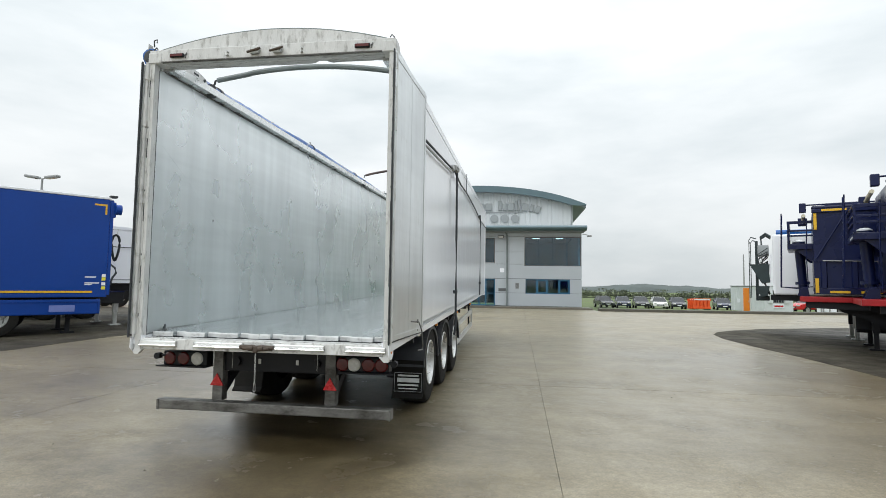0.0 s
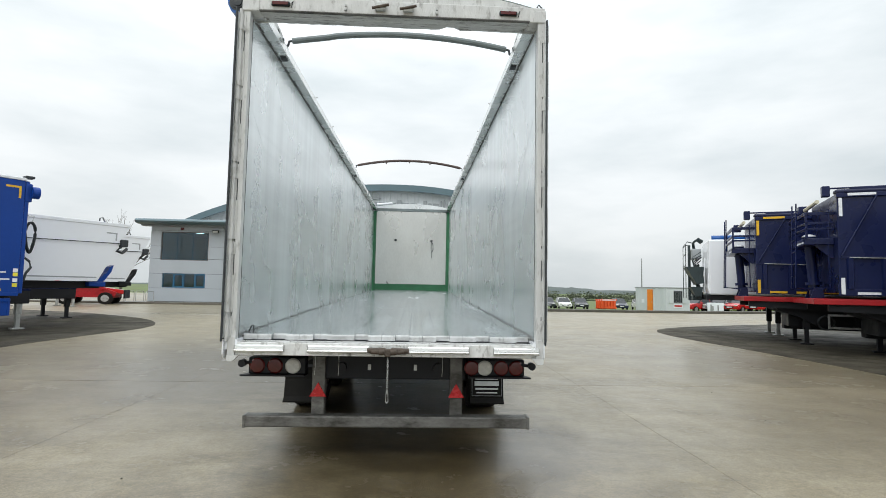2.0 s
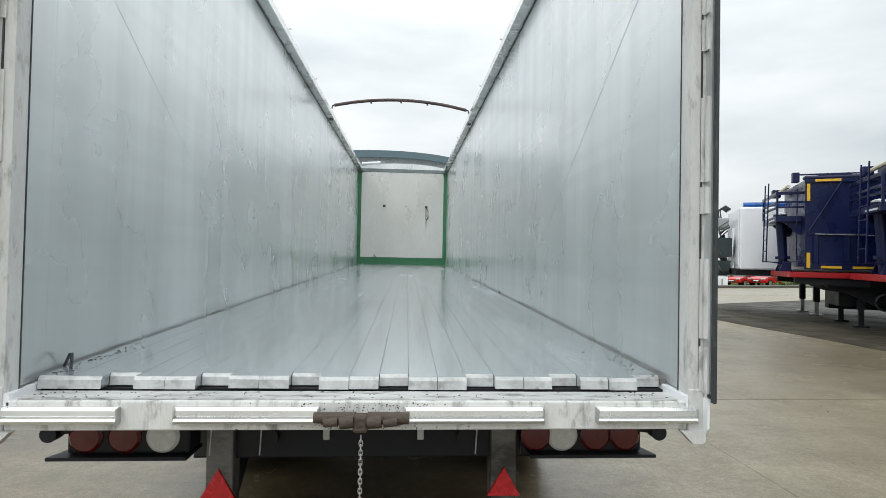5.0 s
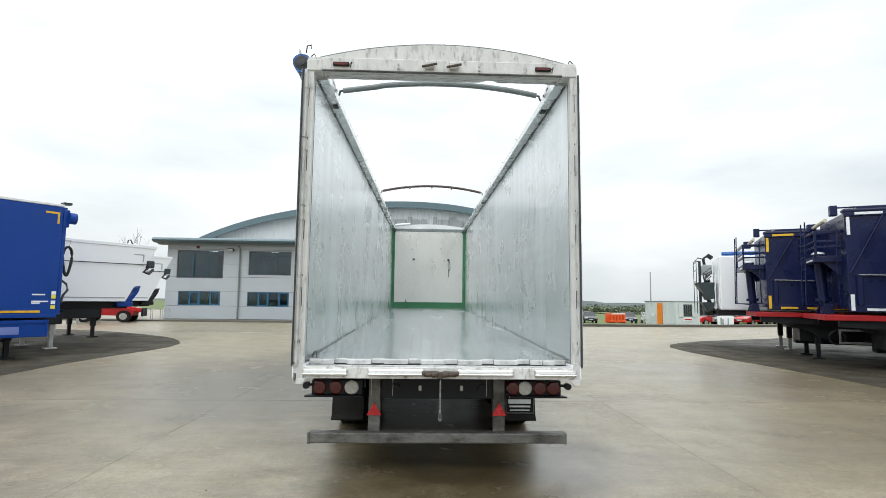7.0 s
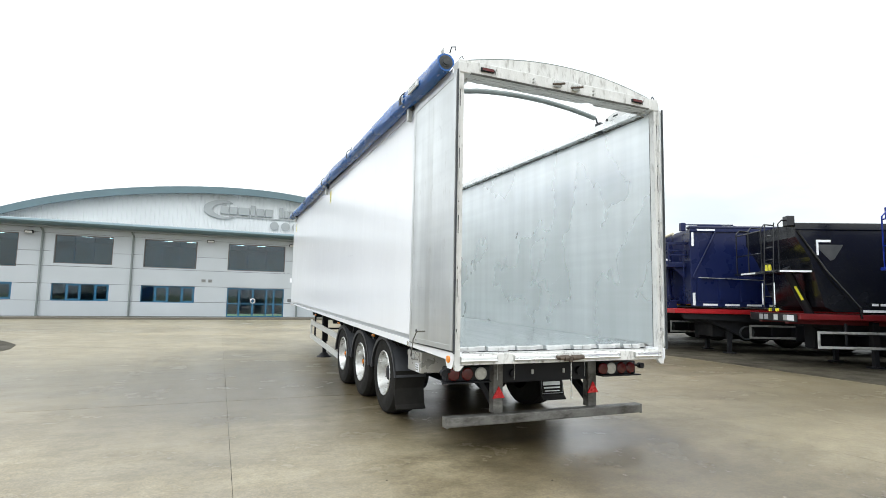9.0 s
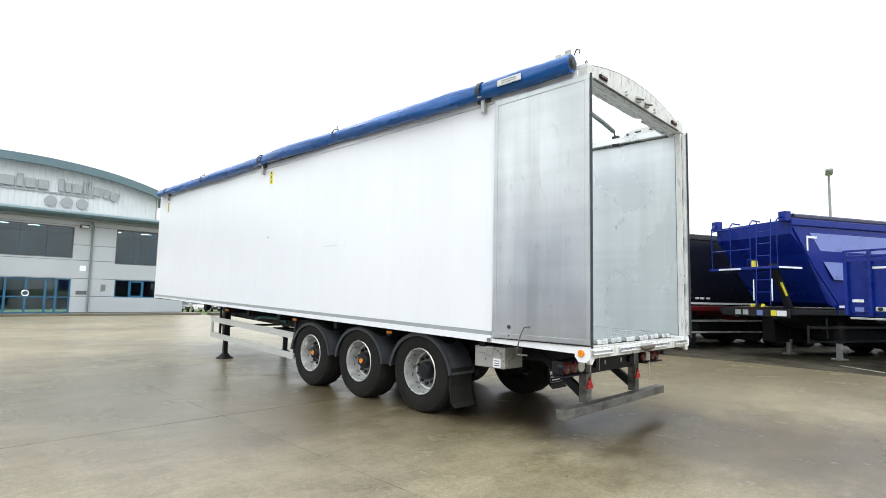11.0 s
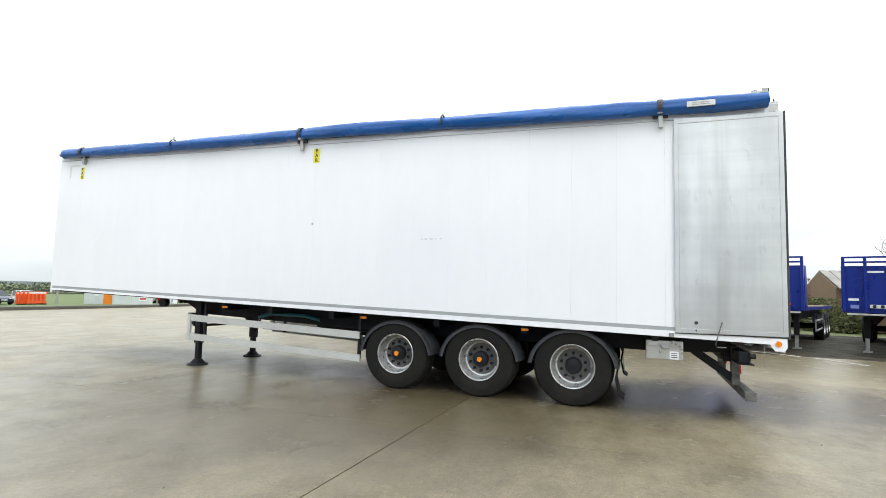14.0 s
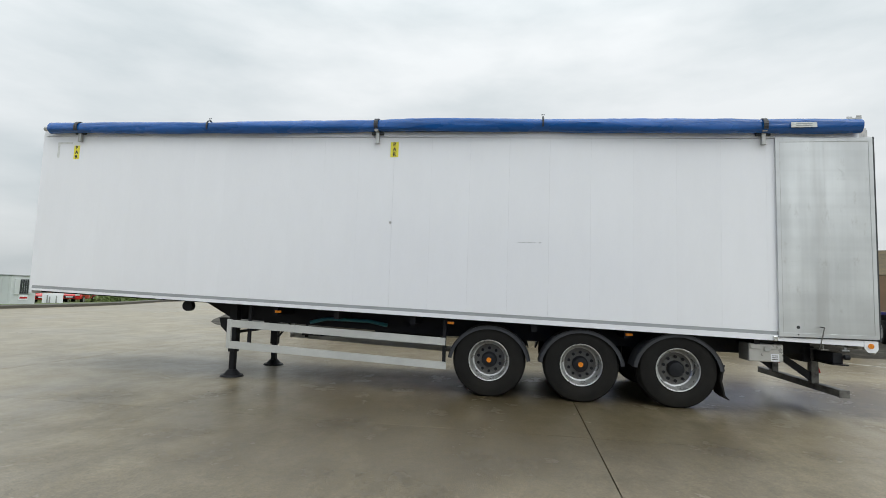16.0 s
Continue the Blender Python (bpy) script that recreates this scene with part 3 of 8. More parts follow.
WINS = [  # x0, x1, z0, z1, panes, storey
    (-17.62, -14.38, 3.00, 4.99, 3), (-12.58, -9.58, 3.27, 4.99, 3), (-7.87, -4.85, 3.20, 4.99, 3), (-2.93, 0.73, 3.20, 4.99, 3), (2.87, 6.80, 2.98, 5.06, 4),
    (-17.42, -14.50, 1.08, 2.08, 4), (-12.58, -9.65, 1.04, 2.07, 4), (-7.91, -4.86, 1.00, 2.05, 4), (2.95, 6.04, 1.00, 2.04, 4)]
DOORWAY = (-2.87, 0.76, 0.11, 2.03)
X0, X1, ZTOP = -18.35, 6.86, 5.50
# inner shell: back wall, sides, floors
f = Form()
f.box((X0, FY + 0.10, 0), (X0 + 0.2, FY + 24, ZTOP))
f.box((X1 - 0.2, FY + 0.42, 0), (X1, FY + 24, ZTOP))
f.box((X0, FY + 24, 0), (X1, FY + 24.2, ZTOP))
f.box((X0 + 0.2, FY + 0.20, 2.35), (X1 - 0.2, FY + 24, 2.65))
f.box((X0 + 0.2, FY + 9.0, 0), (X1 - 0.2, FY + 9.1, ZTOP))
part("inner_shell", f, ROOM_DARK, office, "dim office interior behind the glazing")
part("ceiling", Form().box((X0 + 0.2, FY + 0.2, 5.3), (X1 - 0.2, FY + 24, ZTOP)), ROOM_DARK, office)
for x in (-16.6, -15.0, -11.8, -10.2, -6.9, -5.4, -2.1, -0.6, 3.8, 5.6):
    for y in (FY + 1.8, FY + 4.0):
        part("ceiling_light", Form().box((x - 0.28, y - 0.06, 5.27), (x + 0.28, y + 0.06, 5.298)), LIGHT_PANEL, office)
        # ground-floor panel, added as fill light to brighten the lower windows
        part("ceiling_light", Form().box((x - 0.28, y - 0.06, 2.31), (x + 0.28, y + 0.06, 2.348)), LIGHT_PANEL, office)
# cladding panels set between the openings
rows_z = [0.12, 1.04, 2.06, 3.10, 3.98, 5.08, ZTOP]
holes = [w[:4] for w in WINS] + [DOORWAY]
# the wall is laid in courses; each run between openings is one panel
for z0, z1 in zip(rows_z, rows_z[1:]):
    xs = [X0, -13.20, -8.50, 1.62, X1]
    for a, b in zip(xs, xs[1:]):
        parts_z = sorted({z0, z1, *[v for h in holes for v in h[2:4] if z0 < v < z1 and h[0] < b and h[1] > a]})
        for lo, hi in zip(parts_z, parts_z[1:]):
            run = [(a, b)]
            for h in holes:
                if h[2] < hi - 0.01 and h[3] > lo + 0.01:
                    nxt = []
                    for p, q in run:
                        if h[1] <= p or h[0] >= q:
                            nxt.append((p, q))
                            continue
                        if h[0] > p + 0.02:
                            nxt.append((p, h[0]))
                        if h[1] < q - 0.02:
                            nxt.append((h[1], q))
                    run = nxt
            g = 0.011
            for p, q in run:
                part("cladding_panel", Form().box((p + g, FY, lo + (g if lo == z0 else 0)), (q - g, FY + 0.12, hi - (g if hi == z1 else 0))), WALL_PANEL, office)
f = Form()
# dark joint backing, cut round the openings column by column
cols = sorted({X0 + 0.02, X1 - 0.02, *[v for h in holes for v in h[:2]]})
for a, b in zip(cols, cols[1:]):
    zs = [0.05]
    for h in sorted(holes, key=lambda h: h[2]):
        if h[0] <= a + 0.001 and h[1] >= b - 0.001:
            zs += [h[2], h[3]]
    zs.append(ZTOP - 0.02)
    for lo, hi in zip(zs[::2], zs[1::2]):
        if hi > lo + 0.01:
            f.box((a, FY + 0.121, lo), (b, FY + 0.20, hi))
part("joint_backing", f, JOINT, office)


def window(x0, x1, z0, z1, n):
    w = part("window", Form().box((x0, FY + 0.06, z0), (x1, FY + 0.13, z0 + 0.05)).box((x0, FY + 0.06, z1 - 0.05), (x1, FY + 0.13, z1)).box((x0, FY + 0.06, z0 + 0.05), (x0 + 0.05, FY + 0.13, z1 - 0.05)).box(
        (x1 - 0.05, FY + 0.06, z0 + 0.05), (x1, FY + 0.13, z1 - 0.05)), FRAME_BLUE if z0 < 2 else JOINT, office)
    step = (x1 - x0) / n
    for k in range(n):
        a, b = x0 + k * step, x0 + (k + 1) * step
        if k:
            part("mullion", Form().box((a - (0.025 if z0 < 2 else 0.014), FY + 0.06, z0 + 0.05), (a + (0.025 if z0 < 2 else 0.014), FY + 0.13, z1 - 0.05)), FRAME_BLUE, w)
        if n == 4 and z0 < 2 and k in (1, 3):
            part("casement", Form().box((a + 0.03, FY + 0.045, z0 + 0.05), (a + 0.10, FY + 0.085, z1 - 0.05)).box((b - 0.10, FY + 0.045, z0 + 0.05), (b - 0.03, FY + 0.085, z1 - 0.05)).box(
                (a + 0.10, FY + 0.045, z1 - 0.12), (b - 0.10, FY + 0.085, z1 - 0.05)).box((a + 0.10, FY + 0.045, z0 + 0.05), (b - 0.10, FY + 0.085, z0 + 0.12)), FRAME_BLUE, w)
        p = part("pane", Form().box((a + 0.028, FY + 0.09, z0 + 0.055), (b - 0.028, FY + 0.10, z1 - 0.055)), GLASS, w)
        p.visible_shadow = False


for w in WINS:
    window(*w)
# glazed entrance
d0, d1, dz0, dz1 = DOORWAY
door = part("entrance_door", Form().box((d0, FY + 0.05, dz1 - 0.08), (d1, FY + 0.14, dz1)).box((d0, FY + 0.05, dz0), (d0 + 0.07, FY + 0.14, dz1 - 0.08)).box((d1 - 0.07, FY + 0.05, dz0), (d1, FY + 0.14, dz1 - 0.08)).box(
    (d0 + 0.07, FY + 0.05, dz0), (d1 - 0.07, FY + 0.14, dz0 + 0.06)), FRAME_BLUE, office, "blue framed glass entrance")
for k, x in enumerate((-2.12, -1.25, -0.38, 0.10)):
    part("mullion", Form().box((x - 0.05, FY + 0.05, dz0 + 0.06), (x + 0.05, FY + 0.14, dz1 - 0.08)), FRAME_BLUE, door)
for a, b in ((-2.80, -2.17), (-2.07, -1.30), (-1.20, -0.43), (-0.33, 0.05), (0.15, 0.69)):
    part("pane", Form().box((a, FY + 0.08, dz0 + 0.06), (b, FY + 0.09, dz1 - 0.08)), GLASS, door).visible_shadow = False
    part("rail", Form().box((a, FY + 0.055, 0.95), (b, FY + 0.13, 1.02)), FRAME_BLUE, door)
ring = Form()
ring.tube([(-1.25 + 0.15 * math.cos(a), FY + 0.03, 1.18 + 0.15 * math.sin(a)) for a in [2 * math.pi * k / 20 for k in range(21)]], 0.028, 6)
part("ring_handle", ring, ALU_BRIGHT, door, "round pale ring on the glass doors")
# rounded eaves canopy
f = Form()
prof = [(FY + 0.3, 5.78)] + [(FY - 0.62 + 0.42 * math.cos(a), 5.64 + 0.18 * math.sin(a)) for a in [math.pi / 2 + math.pi * k / 8 for k in range(9)]] + [(FY + 0.3, 5.46)]
f.prism(prof, "x", -19.0, 7.12)
part("eaves_canopy", f, TEAL_ROOF, office, "teal rounded eaves along the front", smooth=True)
part("eaves_soffit", Form().box((-18.9, FY - 0.35, 5.36), (7.0, FY + 0.3, 5.455)), SOFFIT, office)
part("flat_roof", Form().box((-18.9, FY + 0.301, 5.56), (7.0, GY + 0.5, 5.72), 0.02), SOFFIT, office)
# profiled gable wall of the hall behind, under the arched roof
f = Form()
path = []
x = -18.2
while x < 6.75:
    for dx, dy in ((0.0, 0.0), (0.20, 0.0), (0.225, 0.02), (0.275, 0.02)):
        if x + dx < 6.76:
            path.append((x + dx, GY + dy))
    x += 0.30
lo = [f.bm.verts.new((x, y, 5.70)) for x, y in path]
hi = [f.bm.verts.new((x, y, roof_z(x) - 0.3)) for x, y in path]
lo2, hi2 = [f.bm.verts.new((x, GY + 0.12, 5.70)) for x, y in path], [f.bm.verts.new((x, GY + 0.12, roof_z(x) - 0.3)) for x, y in path]
for k in range(len(path) - 1):
    f.bm.faces.new((lo[k], lo[k + 1], hi[k + 1], hi[k]))
    f.bm.faces.new((lo2[k], hi2[k], hi2[k + 1], lo2[k + 1]))
    f.bm.faces.new((hi[k], hi[k + 1], hi2[k + 1], hi2[k]))
part("gable_wall", f, GABLE, office, "white vertically profiled cladding")
f = Form()
f.prism([(6.74, 5.70), (6.82, 5.70), (6.82, roof_z(6.82) - 0.3), (6.74, roof_z(6.74) - 0.3)], "y", GY + 0.002, GY + 22)
part("flank_wall", f, GABLE, office)
xs = [-19.2 + 27.05 * k / 48 for k in range(49)]
f = Form()
f.prism([(x, roof_z(x)) for x in xs] + [(x, roof_z(x) - (0.52 if x < 6.9 else 0.52 - 0.42 * (x - 6.9) / 0.95)) for x in xs[::-1]], "y", GY - 0.62, GY - 0.42)
part("roof_fascia", f, TEAL_ROOF, office, "broad teal verge of the arched roof")
f = Form()
f.prism([(x, roof_z(x) - 0.02) for x in xs] + [(x, roof_z(x) - 0.28) for x in xs[::-1]], "y", GY - 0.42, GY + 22)
part("roof", f, SOFFIT, office)
for x, z1 in ((-13.20, 5.4), (-8.50, 5.4), (1.62, 5.4)):
    part("downpipe", Form().tube([(x - 0.12, FY - 0.25, z1), (x, FY - 0.09, z1 - 0.25), (x, FY - 0.09, 0.12)], 0.055, 8), BOWTUBE, office)
for x in (-13.85, -4.05, 1.18):
    fl = part("floodlight", Form().box((x - 0.22, FY - 0.30, 4.96), (x + 0.22, FY - 0.12, 5.14), 0.02), BLACK, office)
    part("lens", Form().box((x - 0.18, FY - 0.31, 4.97), (x + 0.18, FY - 0.302, 5.09)), CLEAR, fl)
    part("bracket", Form().box((x - 0.03, FY - 0.12, 5.02), (x + 0.03, FY + 0.0, 5.08)), BLACK, fl)
for x, z in ((-4.35, 2.45), (-3.95, 2.45), (2.35, 1.65), (2.35, 1.45)):
    v = part("wall_vent", Form().box((x - 0.13, FY - 0.02, z - 0.10), (x + 0.13, FY, z + 0.10)), POST_GREY, office)
    for k in range(4):
        part("slat", Form().box((x - 0.115, FY - 0.028, z - 0.08 + k * 0.045), (x + 0.115, FY - 0.02, z - 0.06 + k * 0.045)), JOINT, v)
part("notice", Form().box((1.12, FY - 0.012, 2.50), (1.42, FY, 2.80)), WHITE, office)
part("notice", Form().box((1.02, FY - 0.012, 1.14), (1.55, FY, 1.36)), JOINT, office)
part("alarm_box", Form().box((-16.32, FY - 0.09, 5.12), (-16.08, FY, 5.30), 0.04), RED_LENS, office)
# camera bracket on the corner
part("corner_camera", Form().tube([(6.9, FY, 5.25), (7.25, FY - 0.1, 5.2)], 0.02).box((7.2, FY - 0.35, 5.05), (7.5, FY - 0.2, 5.15)), POST_GREY, office)
# raised sign: crescent, bars for the lettering, underline and three discs
sign = thing("sign", "raised grey company sign, crescent, bars and discs", "sign")
SY = GY - 0.002
SIGN = mat("sign_pale_grey", (0.30, 0.325, 0.335), 0.4, var=0.06)
f = Form()
out = [(-3.42 + 1.40 * math.cos(a), 8.15 + 0.73 * math.sin(a)) for a in [math.radians(75 + 215 * k / 16) for k in range(17)]]
inn = [(-2.85 + 1.35 * math.cos(a), 8.12 + 0.56 * math.sin(a)) for a in [math.radians(280 - 195 * k / 16) for k in range(17)]]
f.prism(out + inn, "y", SY - 0.16, SY)
part("crescent", f, SIGN, sign)
widths = (0.55, 0.55, 0.80, 0.34, 0.55, 0.55, 0, 0.30, 0.30, 0.50, 0.16, 0.16, 0.50, 0.32, 0.40)
tall = (0, 0, 0, 0.22, 0, 0, 0, 0.22, 0, 0, 0.22, 0.30, 0, 0, 0)
x = -3.62
for w, h in zip(widths, tall):
    if not w:
        x += 0.42
        continue
    xm = x + w / 2
    drop = 0.10 * max(0.0, xm - 2.4) ** 2
    m = Matrix.Translation((xm, SY - 0.08, 7.80 - drop)) @ Matrix.Rotation(0.26 * max(0.0, xm - 2.4), 4, "Y")
    part("bar", Form().box((-w / 2, -0.08, 0.0), (w / 2, 0.08, 0.62 + h), 0.04, m), SIGN, sign)
    x += w + 0.10
part("underline", Form().box((-3.0, SY - 0.08, 7.62), (2.8, SY, 7.70)), SIGN, sign)
for x in (0.41, 1.28, 2.13):
    part("disc", Form().cyl((x, SY - 0.1, 7.13), (x, SY, 7.13), 0.34, seg=28), SIGN, sign)


# ---- the walking-floor trailer ----
def zb(y):
    return 0.952 + 0.0237 * y


def zt(y):
    return 3.845 + 0.0145 * y


L_FRONT = 12.72
CX = 0.012
trailer = thing("walking_floor_trailer", "white moving-floor trailer with open rear doors, roof sheet rolled aside", "trailer",
                Matrix.Rotation(radians(-0.22), 4, "Z") @ Matrix.Diagonal((1.015, 1, 1, 1)))


def slab(x0, x1, y0, y1, lo, hi, mid=0):
    """An upright sheet between two sloping lines lo(y) and hi(y)."""
    ys = [y0 + (y1 - y0) * k / max(1, mid) for k in range(mid + 1)] if mid else [y0, y1]
    return Form().prism([(y, lo(y)) for y in ys] + [(y, hi(y)) for y in ys[::-1]], "x", x0, x1)


for s in (-1, 1):
    # the far side's door lies closer in
    tuck = 0.026 if s > 0 else 0.0
    o, i = CX + s * (1.275 - 0.7 * tuck), CX + s * 1.235
    # outer skin in two lengths with a joint, as the seams show
    for a, b in ((0.10, 6.5692), (6.5702, L_FRONT)):
        step = (b - a) / 11
        for k in range(11):
            part("side_panel", slab(min(o, i), max(o, i), a + k * step + 0.0004, a + (k + 1) * step - 0.0004, lambda y: zb(y) + 0.13, lambda y: zt(y) - 0.10), WHITE_SKIN, trailer)
    part("top_rail", slab(min(o, i) - 0.004, max(o, i) + 0.004, 0.10, L_FRONT, lambda y: zt(y) - 0.094, zt), WHITE, trailer)
    part("grey_strip", slab(min(o + s * 0.003, i), max(o + s * 0.003, i), 0.10, L_FRONT, lambda y: zb(y) + 0.085, lambda y: zb(y) + 0.128), GREY_STRIP, trailer)
    part("bottom_rail", slab(min(o + s * 0.012, i - s * 0.05), max(o + s * 0.012, i - s * 0.05), 0.0, L_FRONT, lambda y: zb(y) + 0.0036 * y, lambda y: zb(y) + 0.083), WHITE, trailer)
    # inner lining of tall aluminium planks
    w0, w1 = CX + s * 1.205, CX + s * 1.233
    edges = [0.076, 0.21, 1.12, 2.4, 3.8, 5.4, 7.2, 9.2, 11.4, 12.62]
    for a, b in zip(edges, edges[1:]):
        part("lining_panel", slab(min(w0, w1), max(w0, w1), a + 0.0002, b - 0.0002, lambda y: zb(y) + 0.09, lambda y: zt(y) - 0.10), ALU, trailer)
    rail = slab(min(CX + s * 1.10, w1), max(CX + s * 1.10, w1), 0.16, 12.62, lambda y: zt(y) - 0.097, lambda y: zt(y) - 0.02)
    part("inner_top_rail", rail, ALU_BRIGHT, trailer)
    # diagonal weld bead across the first lining panels
    part("weld_bead", Form().tube([(CX + s * 1.2045, 0.17, 2.97), (CX + s * 1.2045, 1.4, 2.20), (CX + s * 1.2045, 3.0, 1.18)], 0.0011, 5), ALU, trailer)
    # rear corner post with its hinges
    part("corner_post", Form().prism([(CX + s * 1.203, 0.0), (CX + s * 1.262, 0.0), (CX + s * 1.262, 0.075), (CX + s * 1.203, 0.075)], "z", 0.90, 3.815), WHITE_WORN, trailer)
    part("hinge_pin", Form().cyl((CX + s * 1.272, -0.016, 1.02), (CX + s * 1.272, -0.016, 3.775), 0.014, seg=10), WHITE_WORN, trailer)
    for k, (a, b) in enumerate(((1.05, 1.22), (1.25, 1.55), (1.72, 1.82), (1.84, 2.16), (2.34, 2.46), (2.48, 2.80), (3.0, 3.1), (3.12, 3.42), (3.595, 3.735))):
        part("hinge_sleeve", Form().cyl((CX + s * 1.272, -0.016, a), (CX + s * 1.272, -0.016, b), 0.021, seg=12).box((CX + s * 1.25 - 0.010, -0.006, a), (CX + s * 1.25 + 0.016, 0.0, b)), WHITE_WORN, trailer, smooth=True)
    # dark strips drawn in for the shaded gap lines beside the corner post
    part("weather_strip", Form().box((CX + s * 1.2025 - 0.002, 0.070, 1.03), (CX + s * 1.2025 + 0.002, 0.0755, 3.725)), SEAL, trailer)
    # dark strip standing in for the shadow line under the inner top rail
    part("rail_seal", slab(min(CX + s * 1.197, w0), max(CX + s * 1.197, w0), 0.16, 12.62, lambda y: zt(y) - 0.111, lambda y: zt(y) - 0.100), BUMPER, trailer)
    part("weather_strip", Form().box((CX + s * 1.243 - 0.003, -0.004, 1.03), (CX + s * 1.243 + 0.003, 0.0, 3.725)), SEAL, trailer)
    part("hinge_strip", Form().box((CX + s * 1.272 - 0.012, -0.010, 1.06), (CX + s * 1.272 + 0.012, 0.034, 3.775)), WHITE_WORN, trailer)
    # foot of the post, with the amber side marker
    x0, x1 = sorted((CX + s * (1.284 - tuck), CX + s * (1.292 - tuck)))
    part("corner_plate", Form().prism([(-0.035, 1.03), (0.13, 1.03), (0.13, 0.93), (0.09, 0.88), (0.0, 0.88), (-0.035, 0.92)], "x", x0, x1), WHITE, trailer)
    part("side_marker", Form().cyl((CX + s * (1.29 - 1.4 * tuck), 0.055, 0.965), (CX + s * (1.305 - 1.4 * tuck), 0.055, 0.965), 0.034, seg=18), AMBER, trailer, "round amber side marker")
    part("drop_bracket", Form().prism([(CX + s * 1.17, 0.907), (CX + s * 1.262, 0.907), (CX + s * 1.262, 0.87), (CX + s * 1.25, 0.86), (CX + s * 1.215, 0.86)], "y", -0.02, 0.02), WHITE_WORN, trailer)
    part("corner_block", Form().box((CX + s * 1.234 - 0.030, -0.006, 0.895), (CX + s * 1.234 + 0.030, 0.074, 1.06), 0.005), WHITE_WORN, trailer)

    # rear door folded back along the side
    d0, d1 = sorted((CX + s * (1.283 - tuck), CX + s * (1.304 - tuck)))
    door = part("rear_door", slab(d0, d1, -0.045, 1.165, lambda y: 1.055 - 0.01 * y, lambda y: 3.742 + 0.03 * y), ALU_DOOR, trailer, "weathered aluminium rear door folded against the side")
    fx0, fx1 = sorted((CX + s * (1.304 - tuck), CX + s * (1.308 - tuck)))
    for (a, b, c, d) in ((-0.045, 1.165, 1.05, 1.10), (-0.045, 1.165, 3.707, 3.760), (-0.045, 0.005, 1.10, 3.707), (1.115, 1.165, 1.10, 3.707)):
        part("door_frame", Form().box((fx0, a, c), (fx1, b, d), 0.003), ALU_DOOR, door)
    q0, q1 = sorted((CX + s * (1.304 - tuck), CX + s * (1.3055 - tuck)))
    for (a, b, c, d) in ((0.005, 1.115, 3.701, 3.707), (1.110, 1.115, 1.10, 3.701), (0.005, 0.009, 1.10, 3.701)):
        part("panel_joint", Form().box((q0, a, c), (q1, b, d)), GALV, door)
    part("panel_seam", Form().box((fx0 if s > 0 else fx1 - 0.0015, 0.555, 1.10), (fx0 + 0.0015 if s > 0 else fx1, 0.558, 3.707)), ALU_DOOR, door)
    g0, g1 = sorted((CX + s * (1.286 - tuck), CX + s * (1.300 - tuck)))
    part("seal", Form().box((g0, -0.072, 1.02), (g1, -0.047, 3.77), 0.008).box((g0, -0.047, 1.034), (g1, 1.17, 1.046), 0.003), SEAL, door, "black rubber edge seal")
    for y, z in ((0.93, 1.175), (0.93, 1.08)):
        part("drain_hole", Form().cyl((CX + s * (1.3075 - tuck), y, z), (CX + s * (1.311 - tuck), y, z), 0.022 if z > 1.1 else 0.01, seg=14), SEAL, door)
    part("holdback_hook", Form().tube([(CX + s * 1.40, 0.62, 0.90), (CX + s * 1.43, 0.72, 0.90), (CX + s * 1.43, 0.735, 0.93), (CX + s * 1.425, 0.69, 1.10), (CX + s * 1.40, 0.66, 1.185), (CX + s * (1.308 - tuck), 0.655, 1.19)], 0.0075, 8), BUMPER, trailer, "bent steel door holdback hook")
    if s > 0:
        # this door stands a little off the side
        hinge = Matrix.Translation((d0, -0.045, 0))
        door.matrix_basis = hinge @ Matrix.Rotation(radians(-3.2), 4, "Z") @ hinge.inverted()
    part("rail_catch", Form().box((CX + s * 1.29 - 0.02, 1.18, 0.985), (CX + s * 1.29 + 0.02, 1.24, 1.045), 0.006), ALU_BRIGHT, trailer)

# front wall with the inner door and green frame
part("front_wall", slab(CX - 1.275, CX + 1.275, L_FRONT, L_FRONT + 0.05, zb, zt), WHITE, trailer)
f = Form()
f.box((CX - 1.205, 12.62, 1.30), (CX - 1.09, 12.70, 3.90)).box((CX + 1.09, 12.62, 1.30), (CX + 1.205, 12.70, 3.90)).box((CX - 1.09, 12.62, 1.30), (CX + 1.09, 12.70, 1.60))
part("inner_front_frame", f, GREEN, trailer, "dark green frame round the front bulkhead")
part("bulkhead_sheet", Form().prism([(CX - 1.11, 1.555), (CX + 1.11, 1.555), (CX + 1.11, 3.845), (CX + 1.05, 3.895), (CX - 1.05, 3.895), (CX - 1.11, 3.845)], "y", 12.60, 12.63), mat("pale_aluminium_sheet", (0.64, 0.645, 0.62), 0.36, metal=0.65, var=0.10, scale=1.3, fine=24, stretch=(1, 1, 0.5)), trailer, "pale aluminium front bulkhead sheet")
part("bulkhead_header", Form().box((CX - 1.2, 12.58, 3.900), (CX + 1.2, 12.70, 3.985)), BOWTUBE, trailer)
arch = [(CX + 1.2 * u, 4.03 + 0.12 * (1 - u * u)) for u in [-1 + 2 * k / 16 for k in range(17)]]
part("front_arch", Form().prism([(CX - 1.2, 3.985)] + arch + [(CX + 1.2, 3.985)], "y", 12.62, 12.66), ALU, trailer)
part("rolled_sheet_end", Form().cyl((CX - 1.1, 12.42, 4.08), (CX - 0.62, 12.52, 4.14), 0.035, seg=10), WHITE, trailer)
